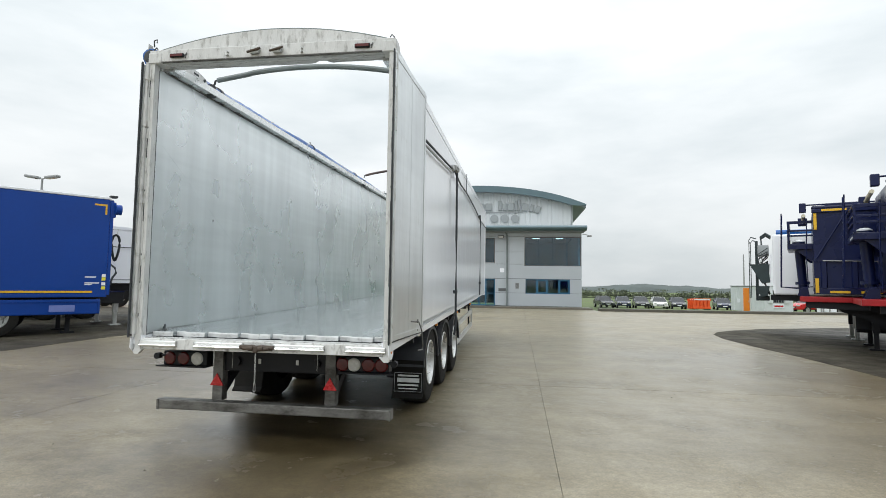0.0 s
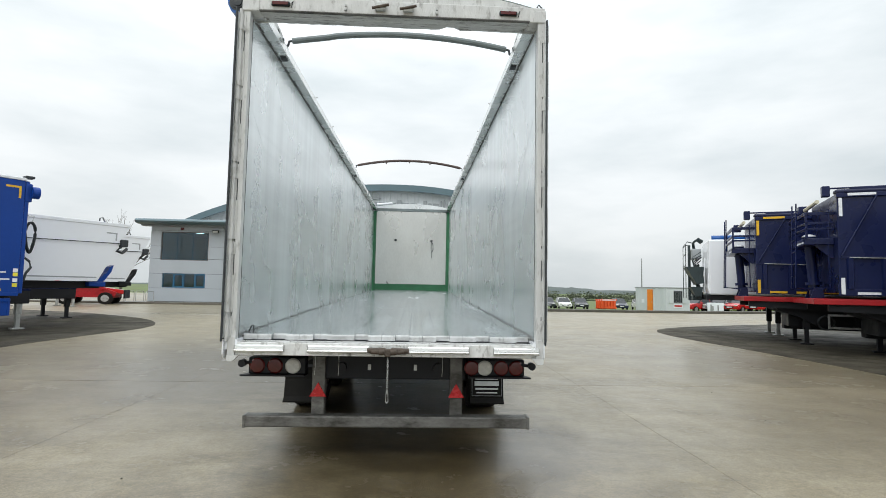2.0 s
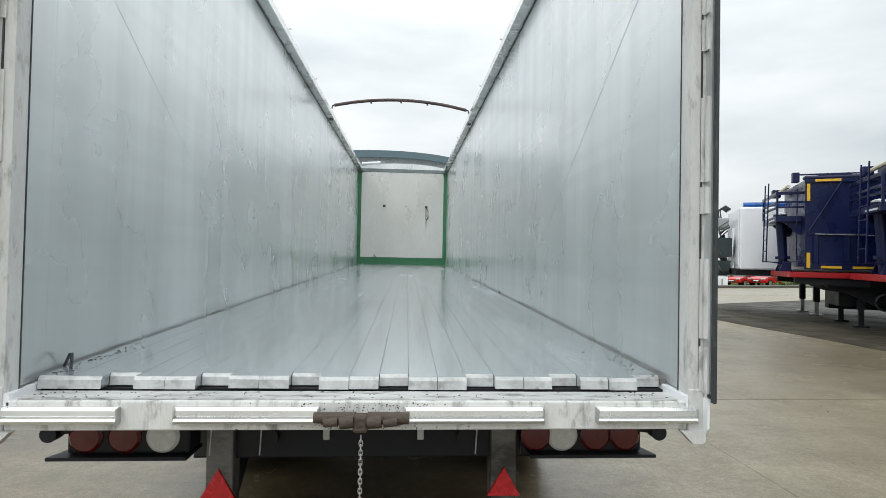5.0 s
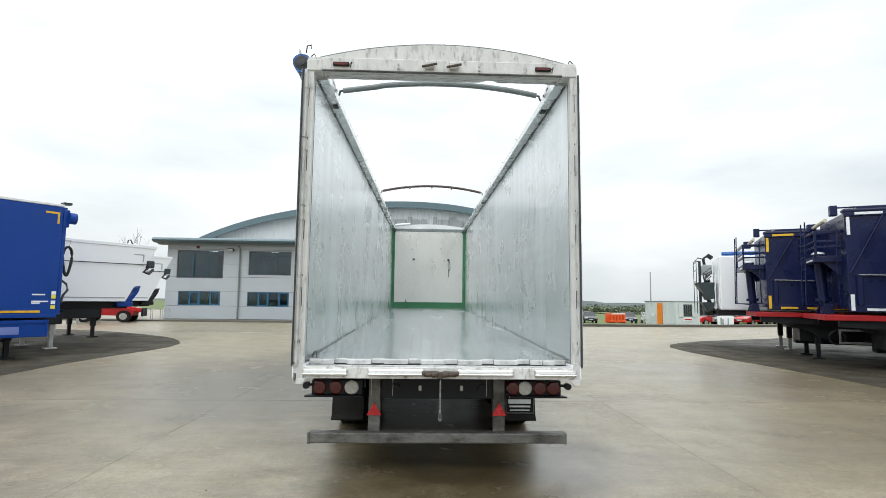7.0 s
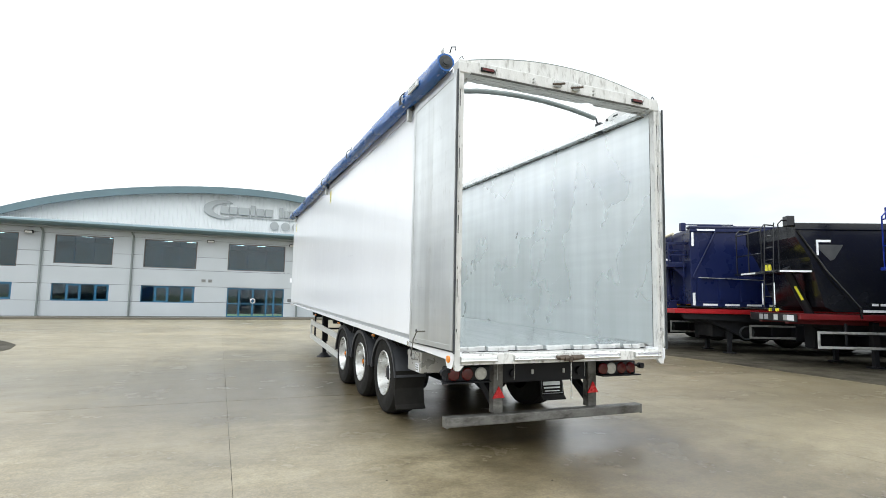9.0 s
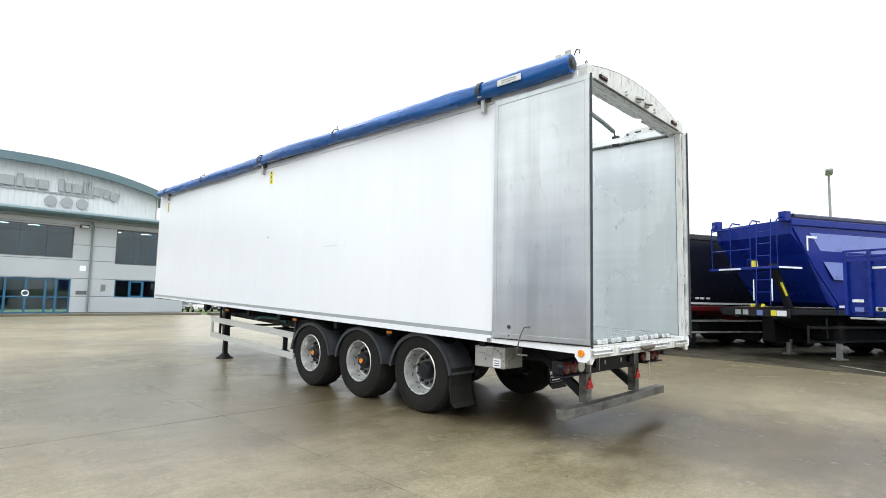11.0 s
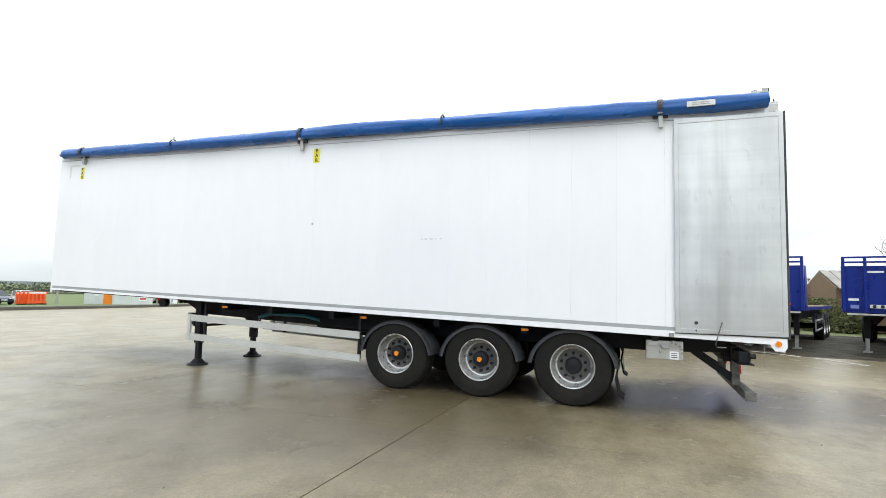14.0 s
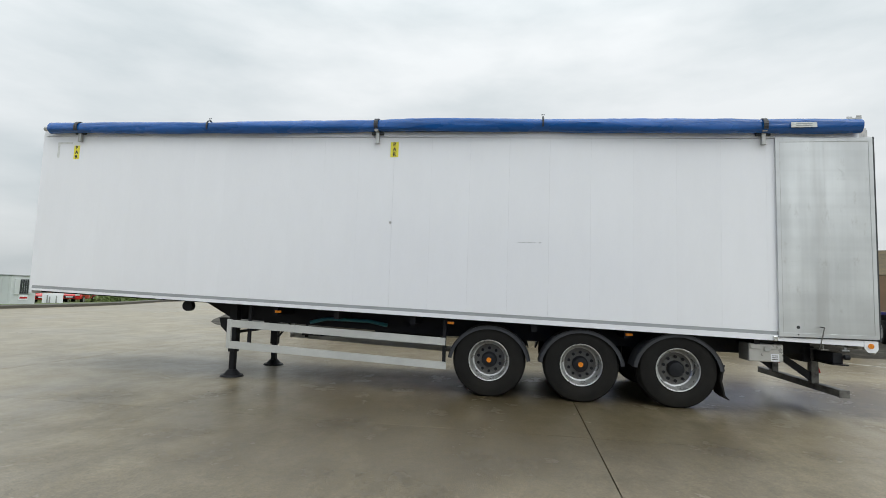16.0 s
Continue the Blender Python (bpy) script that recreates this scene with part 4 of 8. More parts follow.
for x, z in ((-0.49, 2.965), (0.645, 2.955)):
    part("lock_eye", Form().box((CX + x - 0.035, 12.57, z - 0.03), (CX + x + 0.035, 12.602, z + 0.03), 0.008), SEAL, trailer)
part("hanging_strap", Form().tube([(0.65, 12.56, 2.95), (0.71, 12.56, 2.84), (0.715, 12.56, 2.67), (0.67, 12.56, 2.59)], 0.012, 6), SEAL, trailer)
part("hanging_strap", Form().tube([(0.65, 12.56, 2.95), (0.65, 12.56, 2.72), (0.665, 12.56, 2.40)], 0.008, 6), SEAL, trailer)

# moving floor: long aluminium planks with bevelled, uneven ends
N = 21
W = 2.36 / N
rs = random.Random(4)
for k in range(N):
    x0 = CX - 1.18 + k * W
    e = 0.135 + (0.050 if k % 3 == 2 else 0.0) + rs.uniform(-0.010, 0.010)
    top = lambda y: zb(y) + 0.112
    f = Form().prism([(e, top(e) - 0.045), (e + 0.003, top(e) - 0.012), (e + 0.010, top(e) - 0.002), (e + 0.016, top(e)), (12.62, top(12.62)), (12.62, top(12.62) - 0.045)], "x", x0 + 0.0009, x0 + W - 0.0009)
    pk = part("floor_plank", f, ALU_FLOOR, trailer)
    pk.data.materials.append(PLANK_END)
    for face in pk.data.polygons:
        if face.normal.y < -0.3:
            face.material_index = 1
part("floor_bed", slab(CX - 1.2, CX + 1.2, 0.16, 12.62, lambda y: zb(y) + 0.02, lambda y: zb(y) + 0.062), BLACK, trailer)

# rear sill
part("sill", Form().box((CX - 1.2, 0.0, 0.908), (CX + 1.2, 0.15, 1.012), 0.006), SILL_WORN, trailer, "scuffed white rear sill")
part("sill_lip", Form().box((CX - 1.17, 0.015, 1.012), (CX + 1.17, 0.125, 1.017), 0.0015), LIP_WORN, trailer)
for a, b in ((-1.20, -0.82), (-0.63, -0.145), (0.160, 0.655), (0.855, 1.225)):
    f = Form().prism([(0.0, 0.934), (-0.014, 0.934), (-0.028, 0.940), (-0.034, 0.950), (-0.030, 0.958), (-0.020, 0.961), (-0.026, 0.967), (-0.024, 0.984), (-0.014, 0.994), (0.0, 0.994)], "x", CX + a, CX + b)
    part("sill_buffer", f, ALU_BRIGHT, trailer, "bright aluminium buffer rail on the sill")
    for e in (a, b):
        part("buffer_cap", Form().box((CX + e - 0.003, -0.030, 0.936), (CX + e + 0.003, 0.0, 0.992), 0.0012), GALV, trailer)
latch = part("sill_latch", Form().box((-0.125, -0.012, 0.930), (0.165, 0.0, 0.972), 0.004), RUST, trailer, "rusty central door latch")
for x in (-0.085, -0.03, 0.065, 0.12):
    part("latch_lug", Form().cyl((x - 0.024, -0.040, 0.949), (x + 0.024, -0.042, 0.954), 0.024 if abs(x - 0.02) < 0.07 else 0.018, seg=12), RUST, latch, smooth=True)
part("latch_bar", Form().cyl((-0.145, -0.030, 0.962), (0.0, -0.034, 0.966), 0.019, seg=12).cyl((0.04, -0.034, 0.964), (0.185, -0.030, 0.960), 0.021, seg=12), RUST, latch, smooth=True)
part("latch_tongue", Form().box((-0.008, -0.060, 0.915), (0.042, -0.03, 0.978), 0.010), RUST, latch)
# chain hanging from the latch
zc = 0.895
for k in range(15):
    c = Vector((0.02, -0.05, zc - 0.0165 * k))
    pts = []
    for q in range(9):
        a = 2 * math.pi * q / 8
        u, v = 0.0065 * math.cos(a), 0.0125 * math.sin(a)
        pts.append(c + (Vector((u, 0, v)) if k % 2 else Vector((0, u, v))))
    part("chain_link", Form().tube(pts, 0.0022, 5), ZINC, latch)
z = zc - 0.0165 * 15
part("snap_hook", Form().tube([(0.02, -0.05, z + 0.01), (0.012, -0.05, z - 0.03), (0.010, -0.05, z - 0.085), (0.02, -0.05, z - 0.098), (0.030, -0.05, z - 0.085), (0.028, -0.05, z - 0.03), (0.02, -0.05, z + 0.01)], 0.0038, 6), ZINC, latch)

# rear top beam with the arch above
part("rear_header", Form().box((CX - 1.262, -0.005, 3.785), (CX + 1.262, 0.13, 3.905), 0.006), WHITE_WORN, trailer, "scuffed white rear header beam")
part("header_drip", Form().box((CX - 1.2, -0.008, 3.776), (CX + 1.2, 0.03, 3.787), 0.004), BUMPER, trailer)
f = Form()
rs = random.Random(9)
low = []
for k in range(37):
    x = -1.12 + 2.24 * k / 36
    low.append((CX + x, 0.30 + rs.uniform(-0.006, 0.006) - (0.05 if 0.40 < x < 0.55 else 0)))
nl = len(low)
pts = [(x, 0.02, 3.774) for x, y in low] + [(x, y - 0.04, 3.806) for x, y in low] + [(x, y - 0.04, 3.814) for x, y in low] + [(x, 0.02, 3.783) for x, y in low]
f.sheet(pts, [(r * nl + k, r * nl + k + 1, (r + 1) % 4 * nl + k + 1, (r + 1) % 4 * nl + k) for r in range(4) for k in range(nl - 1)])
part("header_lip", f, LIP_WORN, trailer, "ragged lower flange of the header")
arch = [(CX + 1.17 * u, 3.912 + 0.160 * (1 - u * u)) for u in [-1 + 2 * k / 24 for k in range(25)]]
part("rear_arch", Form().prism(arch + [(CX + 1.17, 3.896), (CX - 1.17, 3.896)], "y", 0.03, 0.05), WHITE_WORN, trailer)
part("arch_edge", Form().tube([(x, 0.04, z + 0.004) for x, z in arch], 0.010, 6), BOWTUBE, trailer)
for x in (-0.955, 0.945):
    lamp = part("marker_lamp", Form().box((CX + x - 0.075, -0.03, 3.815), (CX + x + 0.075, -0.004, 3.855), 0.008), BLACK, trailer)
    part("lens", Form().box((CX + x - 0.065, -0.036, 3.821), (CX + x + 0.065, -0.03, 3.849), 0.003), RED_LENS, lamp)
    part("cable", Form().tube([(CX + x + 0.08, -0.012, 3.838), (CX + x + 0.10, -0.012, 3.863), (CX + x + 0.085, -0.012, 3.808)], 0.004, 5), BLACK, lamp)
for x in (-0.13, 0.10):
    c = part("door_catch", Form().box((CX + x - 0.045, -0.045, 3.805), (CX + x + 0.045, -0.003, 3.875), 0.012), GALV, trailer)
    part("catch_lever", Form().cyl((CX + x - 0.07, -0.04, 3.822), (CX + x + 0.07, -0.055, 3.848), 0.012, seg=8), RUST, c)
for x in (-0.42, 0.34):
    part("header_stud", Form().cyl((CX + x, -0.035, 3.810), (CX + x, -0.003, 3.810), 0.012, seg=10), GALV, trailer)
    part("header_stud", Form().cyl((CX + x, -0.03, 3.845), (CX + x, -0.003, 3.845), 0.009, seg=10), GALV, trailer)
for s in (-1, 1):
    part("header_cap", Form().box((CX + s * 1.20 - 0.07, -0.012, 3.770), (CX + s * 1.20 + 0.07, 0.14, 3.878), 0.008), WHITE_WORN, trailer)
    part("hook", Form().tube([(CX + s * 1.24, 0.03, 3.885), (CX + s * 1.24, 0.03, 3.925), (CX + s * 1.215, 0.03, 3.950), (CX + s * 1.20, 0.03, 3.925)], 0.006, 6), SEAL, trailer)
    # slotted bow carriage on the top rail
    zz = zt(0.5) - 0.02
    car = part("bow_carriage", Form().prism([(0.17, zz), (0.17, zz + 0.05), (0.26, zz + 0.085), (0.60, zz + 0.085), (0.72, zz + 0.06), (0.78, zz)], "x", CX + s * 1.125 - 0.008, CX + s * 1.125 + 0.008), WHITE_WORN, trailer, "white bow carriage plate with oblong slots")
    for y in (0.34, 0.55):
        part("slot", Form().box((CX + s * 1.125 - 0.010, y - 0.05, zz + 0.028), (CX + s * 1.125 + 0.010, y + 0.05, zz + 0.060), 0.009), SEAL, car)
    part("carriage_bolt", Form().cyl((CX + s * 1.14, 0.70, zz + 0.03), (CX + s * 1.105, 0.70, zz + 0.03), 0.016, seg=10), SEAL, car)

# roof bows
def bow(name, y, zlo, rise, rad, material, half, kink):
    pts = []
    for k in range(25):
        u = -1 + 2 * k / 24
        z = zlo + rise * (1 - u * u)
        if kink and u < -0.62:
            z = zlo + rise * (1 - 0.62 ** 2) * (1 - (-u - 0.62) / 0.38) * 0.9
        pts.append((CX + half * u, y, z))
    b = part(name, Form().tube(pts, rad, 10), material, trailer, smooth=True)
    for s, p in ((-1, pts[0]), (1, pts[-1])):
        part("bow_foot", Form().tube([p, (CX + s * (half + 0.03), y, p[2] - 0.005), (CX + s * (half + 0.04), y, p[2] - 0.05), (CX + s * 1.13, y, p[2] - 0.055)], 0.012, 6), SEAL, b)
        part("bow_clamp", Form().box((CX + s * 1.15 - 0.03, y - 0.05, zt(y) - 0.11), (CX + s * 1.15 + 0.03, y + 0.05, zt(y) + 0.03), 0.008), SEAL, b)


bow("roof_bow", 0.90, 3.945, 0.110, 0.030, BOWTUBE, 1.075, True)
bow("roof_bow", 7.00, 4.085, 0.130, 0.026, BROWN_BOW, 1.10, False)
for u in (-0.45, 0.0, 0.4):
    part("bow_stud", Form().cyl((CX + 1.1 * u, 7.00, 4.085 + 0.130 * (1 - u * u) - 0.05), (CX + 1.1 * u, 7.00, 4.085 + 0.130 * (1 - u * u)), 0.014, seg=8), BROWN_BOW, trailer)
for y in (2.3, 3.6, 5.2, 8.5):
    for s in (-1, 1):
        part("sheet_hook", Form().tube([(CX + s * 1.11, y, zt(y) - 0.03), (CX + s * 1.09, y, zt(y)), (CX + s * 1.09, y + 0.05, zt(y) + 0.01)], 0.006, 5), ZINC, trailer)
part("tie_ring", Form().tube([(CX - 1.19, 0.30, 1.07), (CX - 1.17, 0.30, 1.12), (CX - 1.15, 0.28, 1.125), (CX - 1.14, 0.26, 1.07)], 0.006, 6), SEAL, trailer)

# rolled tarpaulin along one top edge
def roll_z(y):
    return float(np.interp(y, (0.0, 1.4, 4.3, 6.8, 12.7), (3.892, 3.912, 3.985, 4.003, 4.045)))


f = Form()
rs = random.Random(3)
pts, rad = [], []
for k in range(180):
    y = 0.12 + (12.56 - 0.12) * k / 179
    pts.append(Vector((CX - 1.352 + 0.012 * math.sin(1.9 * y) + rs.uniform(-0.003, 0.003), y, roll_z(y) + 0.008 * math.sin(1.1 * y + 1))))
    pinch = min(abs(y - c) for c in (1.33, 4.33, 6.84, 9.64, 12.03))
    rad.append((0.107 - 0.0010 * y) * (0.88 + 0.12 * min(1, pinch / 0.5)) + rs.uniform(-0.002, 0.002))
rings = []
for p, r in zip(pts, rad):
    ring = []
    for a in [2 * math.pi * q / 28 for q in range(28)]:
        fold = 1 + 0.06 * math.sin(3 * a + p.y * 1.3) + 0.10 * noise.noise(Vector((2.2 * math.cos(a), p.y * 1.1, 2.2 * math.sin(a)))) + 0.05 * noise.noise(Vector((4 * math.cos(a), p.y * 4.0 + 2 * a, 4 * math.sin(a) + 7)))
        ring.append(f.bm.verts.new(p + Vector((r * 0.80 * math.cos(a) * fold, 0, r * math.sin(a) * (0.6 * fold + 0.4) * (1.0 if p.y > 0.6 else 0.84 + 0.267 * p.y)))))
    rings.append(ring)
for a, b in zip(rings, rings[1:]):
    for q in range(28):
        f.bm.faces.new((a[q], a[(q + 1) % 28], b[(q + 1) % 28], b[q]))
f.bm.faces.new(rings[-1])
f.bm.faces.new(rings[0][::-1])
tarp = part("rolled_sheet", f, TARP, trailer, "blue tarpaulin rolled along the top edge", smooth=True)
p0 = pts[0]
part("roll_tube", Form().lathe([(0, 0.035), (0, 0.05)], (0, 0, 0), 18), SEAL, tarp).matrix_basis = Matrix.Translation(p0 + Vector((0, -0.012, 0))) @ Matrix.Rotation(radians(90), 4, "Z")
part("roll_core", Form().cyl(p0 + Vector((0, -0.004, 0)), p0 + Vector((0, 0.05, 0)), 0.072, seg=18), SEAL, tarp)
part("roll_core", Form().cyl(p0 + Vector((0, -0.02, 0)), p0 + Vector((0, 0.0, 0)), 0.034, seg=16), SEAL, tarp)
part("end_plate", Form().prism([(0.12, p0.z + 0.08), (0.30, p0.z + 0.085), (0.30, p0.z + 0.125), (0.24, p0.z + 0.125), (0.23, p0.z + 0.105), (0.19, p0.z + 0.105), (0.18, p0.z + 0.14), (0.12, p0.z + 0.14)], "x", p0.x - 0.03, p0.x - 0.022), GALV, tarp)
part("end_hook", Form().tube([(p0.x + 0.04, 0.12, p0.z + 0.1), (p0.x + 0.05, 0.10, p0.z + 0.16), (p0.x + 0.09, 0.09, p0.z + 0.165), (p0.x + 0.09, 0.09, p0.z + 0.13)], 0.007, 6), SEAL, tarp)
part("end_knob", Form().cyl((p0.x, 12.56, roll_z(12.56)), (p0.x, 12.68, roll_z(12.56)), 0.04, seg=12), GALV, tarp)
lab = part("sheet_label", Form().box((CX - 1.448, 0.70, 3.868), (CX - 1.430, 1.02, 3.938), 0.002), PALE_PRINT, tarp, "pale label with printed bars")
for z in (3.928, 3.953):
    part("bar", Form().box((CX - 1.450, 0.76, z - 0.040), (CX - 1.447, 0.96, z - 0.032)), GREY_STRIP, lab)
for y, big in ((1.33, 1), (6.84, 1), (12.03, 1), (4.33, 0), (9.64, 0)):
    c = Vector((CX - 1.352, y, roll_z(y)))
    r = 0.104
    arc = [c + Vector((r * 0.82 * math.cos(a), 0, r * math.sin(a))) for a in [math.radians(-40 + 250 * q / 14) for q in range(15)]]
    w = 0.03 if big else 0.012
    f = Form()
    for a, b in zip(arc, arc[1:]):
        d = (b - a)
        n = Vector((a.x - c.x, 0, a.z - c.z)).normalized() * 0.012
        v = [a + Vector((0, -w, 0)), b + Vector((0, -w, 0)), b + Vector((0, w, 0)), a + Vector((0, w, 0))]
        f.sheet(v + [q + n for q in v], [(0, 1, 2, 3), (7, 6, 5, 4), (0, 4, 5, 1), (2, 6, 7, 3), (1, 5, 6, 2), (3, 7, 4, 0)])
    st = part("roll_strap", f, SEAL if not big else FENDER, trailer)
    if big:
        part("strap_bracket", Form().box((CX - 1.345, y - 0.035, zt(y) - 0.20), (CX - 1.29, y + 0.02, zt(y) - 0.02), 0.006).box((CX - 1.40, y - 0.03, zt(y) - 0.03), (CX - 1.28, y + 0.03, zt(y) + 0.01), 0.005), GALV, st)
        part("strap_bolt", Form().box((CX - 1.33, y - 0.10, zt(y) - 0.07), (CX - 1.29, y + 0.09, zt(y) - 0.03), 0.006), SEAL, st)
    else:
        part("strap_loop", Form().tube([c + Vector((0, 0, r)), c + Vector((0, 0.02, r + 0.05)), c + Vector((0, -0.02, r + 0.05)), c + Vector((0, 0, r))], 0.005, 5), SEAL, st)
part("sheet_gutter", slab(CX - 1.30, CX - 1.285, 0.2, 12.5, lambda y: zt(y) - 0.012, lambda y: zt(y) + 0.070), SEAL, trailer)

# markings on the side
for y, w in ((6.57, 0.125), (12.11, 0.105)):
    lab = part("bar_label", Form().box((CX - 1.279, y - w / 2, 3.535), (CX - 1.276, y + w / 2, 3.770)), YELLOW, trailer, "yellow sticker reading BAR downwards")
    for k, ch in enumerate("BAR"):
        text_part("letter", ch, PRINT, Matrix.Translation((CX - 1.2795, y, 3.730 - 0.078 * k)) @ Matrix.Rotation(radians(-90), 4, "Z") @ Matrix.Rotation(radians(90), 4, "X"), 0.085, lab, 0.0005)
part("side_hole", Form().cyl((CX - 1.280, 6.59, 2.52), (CX - 1.276, 6.59, 2.52), 0.020, seg=14), GALV, trailer)
for y, w in ((4.34, 0.03), (4.42, 0.015), (4.49, 0.06), (4.58, 0.04), (4.64, 0.02)):
    part("scuff", Form().box((CX - 1.2775, y - w / 2, 2.245), (CX - 1.276, y + w / 2, 2.256)), GREY_STRIP, trailer)
part("corner_tape", Form().box((CX - 1.279, 12.20, 3.795), (CX - 1.276, 12.48, 3.830)).box((CX - 1.279, 12.44, 3.565), (CX - 1.276, 12.48, 3.795)), PALE_PRINT, trailer)
# sheet cord, winding pole and straps on the other side
OX = CX + 1.275 + 0.012
part("sheet_cord", Form().tube([(OX, 1.2, 3.30), (OX, 1.9, 3.36), (OX, 3.3, 3.47), (OX + 0.02, 4.15, 3.53), (OX, 5.2, 3.50), (OX, 6.5, 3.54), (OX, 8.6, 3.50), (OX, 10.2, 3.42), (OX, 12.6, 3.46)], 0.016, 6), SEAL, trailer, "black sheet cord along the side")
part("cord_sleeve", Form().tube([(OX + 0.005, 1.2, 3.24), (OX + 0.005, 2.4, 3.32), (OX + 0.005, 3.9, 3.44)], 0.012, 6), GALV, trailer)
pole = part("winding_pole", Form().tube([(OX + 0.03, 4.42, 3.58), (OX + 0.03, 4.45, 2.4), (OX + 0.03, 4.46, 1.45), (OX + 0.035, 4.42, 1.16), (OX + 0.05, 4.36, 0.92), (OX + 0.03, 4.30, 0.72)], 0.019, 8), SEAL, trailer, "black winding pole for the roof sheet")
part("pole_head", Form().cyl((OX + 0.01, 4.36, 3.60), (OX + 0.01, 4.50, 3.62), 0.06, seg=14).box((OX - 0.015, 4.28, 3.56), (OX + 0.045, 4.36, 3.66), 0.012), GALV, pole)
part("pole_clip", Form().box((OX - 0.012, 4.40, 1.42), (OX + 0.055, 4.50, 1.48), 0.008), SEAL, pole)
part("pole_clip", Form().box((OX - 0.012, 3.92, 3.50), (OX + 0.03, 4.06, 3.58), 0.012), GALV, pole)
part("side_strap", slab(OX - 0.008, OX, 6.38, 6.44, lambda v: 3.52, lambda v: zt(v) + 0.01), SEAL, trailer, "short black strap over the edge")
pole = part("winding_pole", Form().tube([(OX + 0.02, 10.05, 3.50), (OX + 0.02, 10.08, 1.62), (OX + 0.02, 10.0, 1.30)], 0.017, 8), SEAL, trailer)
part("pole_clip", Form().box((OX - 0.012, 10.0, 3.42), (OX + 0.03, 10.12, 3.54), 0.012), SEAL, pole)
part("pole_clip", Form().box((OX - 0.012, 10.02, 1.60), (OX + 0.05, 10.12, 1.66), 0.008), SEAL, pole)

# rear underrun and lamps
for s, xs in ((-1, ((-1.105, RED_LENS), (-0.955, RED_LENS), (-0.805, CLEAR))), (1, ((0.728, RED_LENS), (0.842, CLEAR), (0.985, RED_LENS), (1.115, RED_LENS)))):
    a, b = (-1.18, -0.70) if s < 0 else (0.70, 1.19)
    box = part("lamp_box", Form().box((a, 0.335, 0.705), (b, 0.46, 0.850), 0.012), BLACK, trailer, "dark rear lamp box")
    for x, m_ in xs:
        l_ = part("lamp", Form().lathe([(0.014, 0.0), (0.013, 0.03), (0.010, 0.055), (0.0, 0.066), (-0.02, 0.066)], (0, 0, 0), 24), m_, box, smooth=True)
        l_.matrix_basis = Matrix.Translation((x, 0.330, 0.777)) @ Matrix.Rotation(radians(-90), 4, "Z")
    part("lamp_shelf", Form().prism([(a - 0.06 if s < 0 else a, 0.30), (b if s < 0 else b + 0.05, 0.30), (b, 0.47), (a, 0.47)], "z", 0.690, 0.704), BLACK, trailer)
    x = CX + s * 1.10
    part("marker_arm", Form().cyl((x, 0.34, 0.812), (CX + s * 1.24, 0.32, 0.80), 0.014, seg=8), BLACK, trailer)
    part("marker_end", Form().cyl((CX + s * 1.235, 0.285, 0.80), (CX + s * 1.235, 0.345, 0.80), 0.032, seg=14), BLACK, trailer)
    # bumper arm with reflecting triangle
    x = -0.590 if s < 0 else 0.597
    arm = part("bumper_arm", Form().box((x - 0.055, 0.36, 0.36), (x + 0.055, 0.46, 0.86), 0.008), BUMPER, trailer)
    part("brace", Form().prism([(0.46, 0.40), (0.46, 0.52), (0.98, 0.86), (1.10, 0.86)], "x", x - 0.03, x + 0.03), BLACK, arm)
    part("triangle_reflector", Form().prism([(x - 0.070, 0.515), (x + 0.070, 0.515), (x, 0.636)], "y", 0.345, 0.358), RED_REFLEX, arm, "red triangular reflector")
part("underrun_bumper", Form().box((-1.190, 0.28, 0.268), (1.220, 0.40, 0.365), 0.012), BUMPER, trailer, "grimy galvanised rear underrun bar")
for x in (-1.183, 1.213):
    part("bumper_cap", Form().box((x - 0.012, 0.275, 0.264), (x + 0.012, 0.402, 0.367), 0.004), BUMPER, trailer)
part("rear_crossmember", Form().box((-0.62, 0.40, 0.66), (0.68, 0.55, 0.885), 0.01), BLACK, trailer)
for x in (-0.16, 0.24):
    part("clip", Form().box((x - 0.014, 0.390, 0.74), (x + 0.014, 0.40, 0.79), 0.003), GALV, trailer)
for x in (-0.40, 0.44):
    part("air_coupling", Form().cyl((x, 0.36, 0.76), (x, 0.41, 0.76), 0.045, seg=14), BLACK, trailer)
for x in (-0.42, 0.47, -0.62):
    part("hanging_cable", Form().tube([(x, 0.33, 0.87), (x + 0.005, 0.33, 0.80), (x, 0.33, 0.70)], 0.003, 5), GALV, trailer)

# dirt caught behind the sill and in the floor corners
rs = random.Random(21)
f = Form()
for k in range(240):
    u = rs.random()
    if u < 0.55:
        x, y, zz = CX + rs.choice((-1, 1)) * (1.17 - abs(rs.gauss(0, 0.05))), 0.16 + abs(rs.gauss(0, 0.35)), 0.0
        zz = zb(y) + 0.112
    else:
        x, y, zz = CX + rs.uniform(-1.15, 1.15) if u < 0.9 else CX + rs.choice((-1, 1)) * rs.uniform(0.95, 1.15), rs.uniform(0.03, 0.12), 1.017
    r = rs.uniform(0.0015, 0.004)
    a = rs.uniform(0, 3.1)
    c, d = r * math.cos(a), r * math.sin(a)
    f.sheet([(x - c * 1.8, y - d, zz), (x + d, y - c, zz), (x + c * 1.8, y + d, zz), (x - d, y + c, zz), (x, y, zz + r)], [(0, 1, 4), (1, 2, 4), (2, 3, 4), (3, 0, 4), (3, 2, 1, 0)])
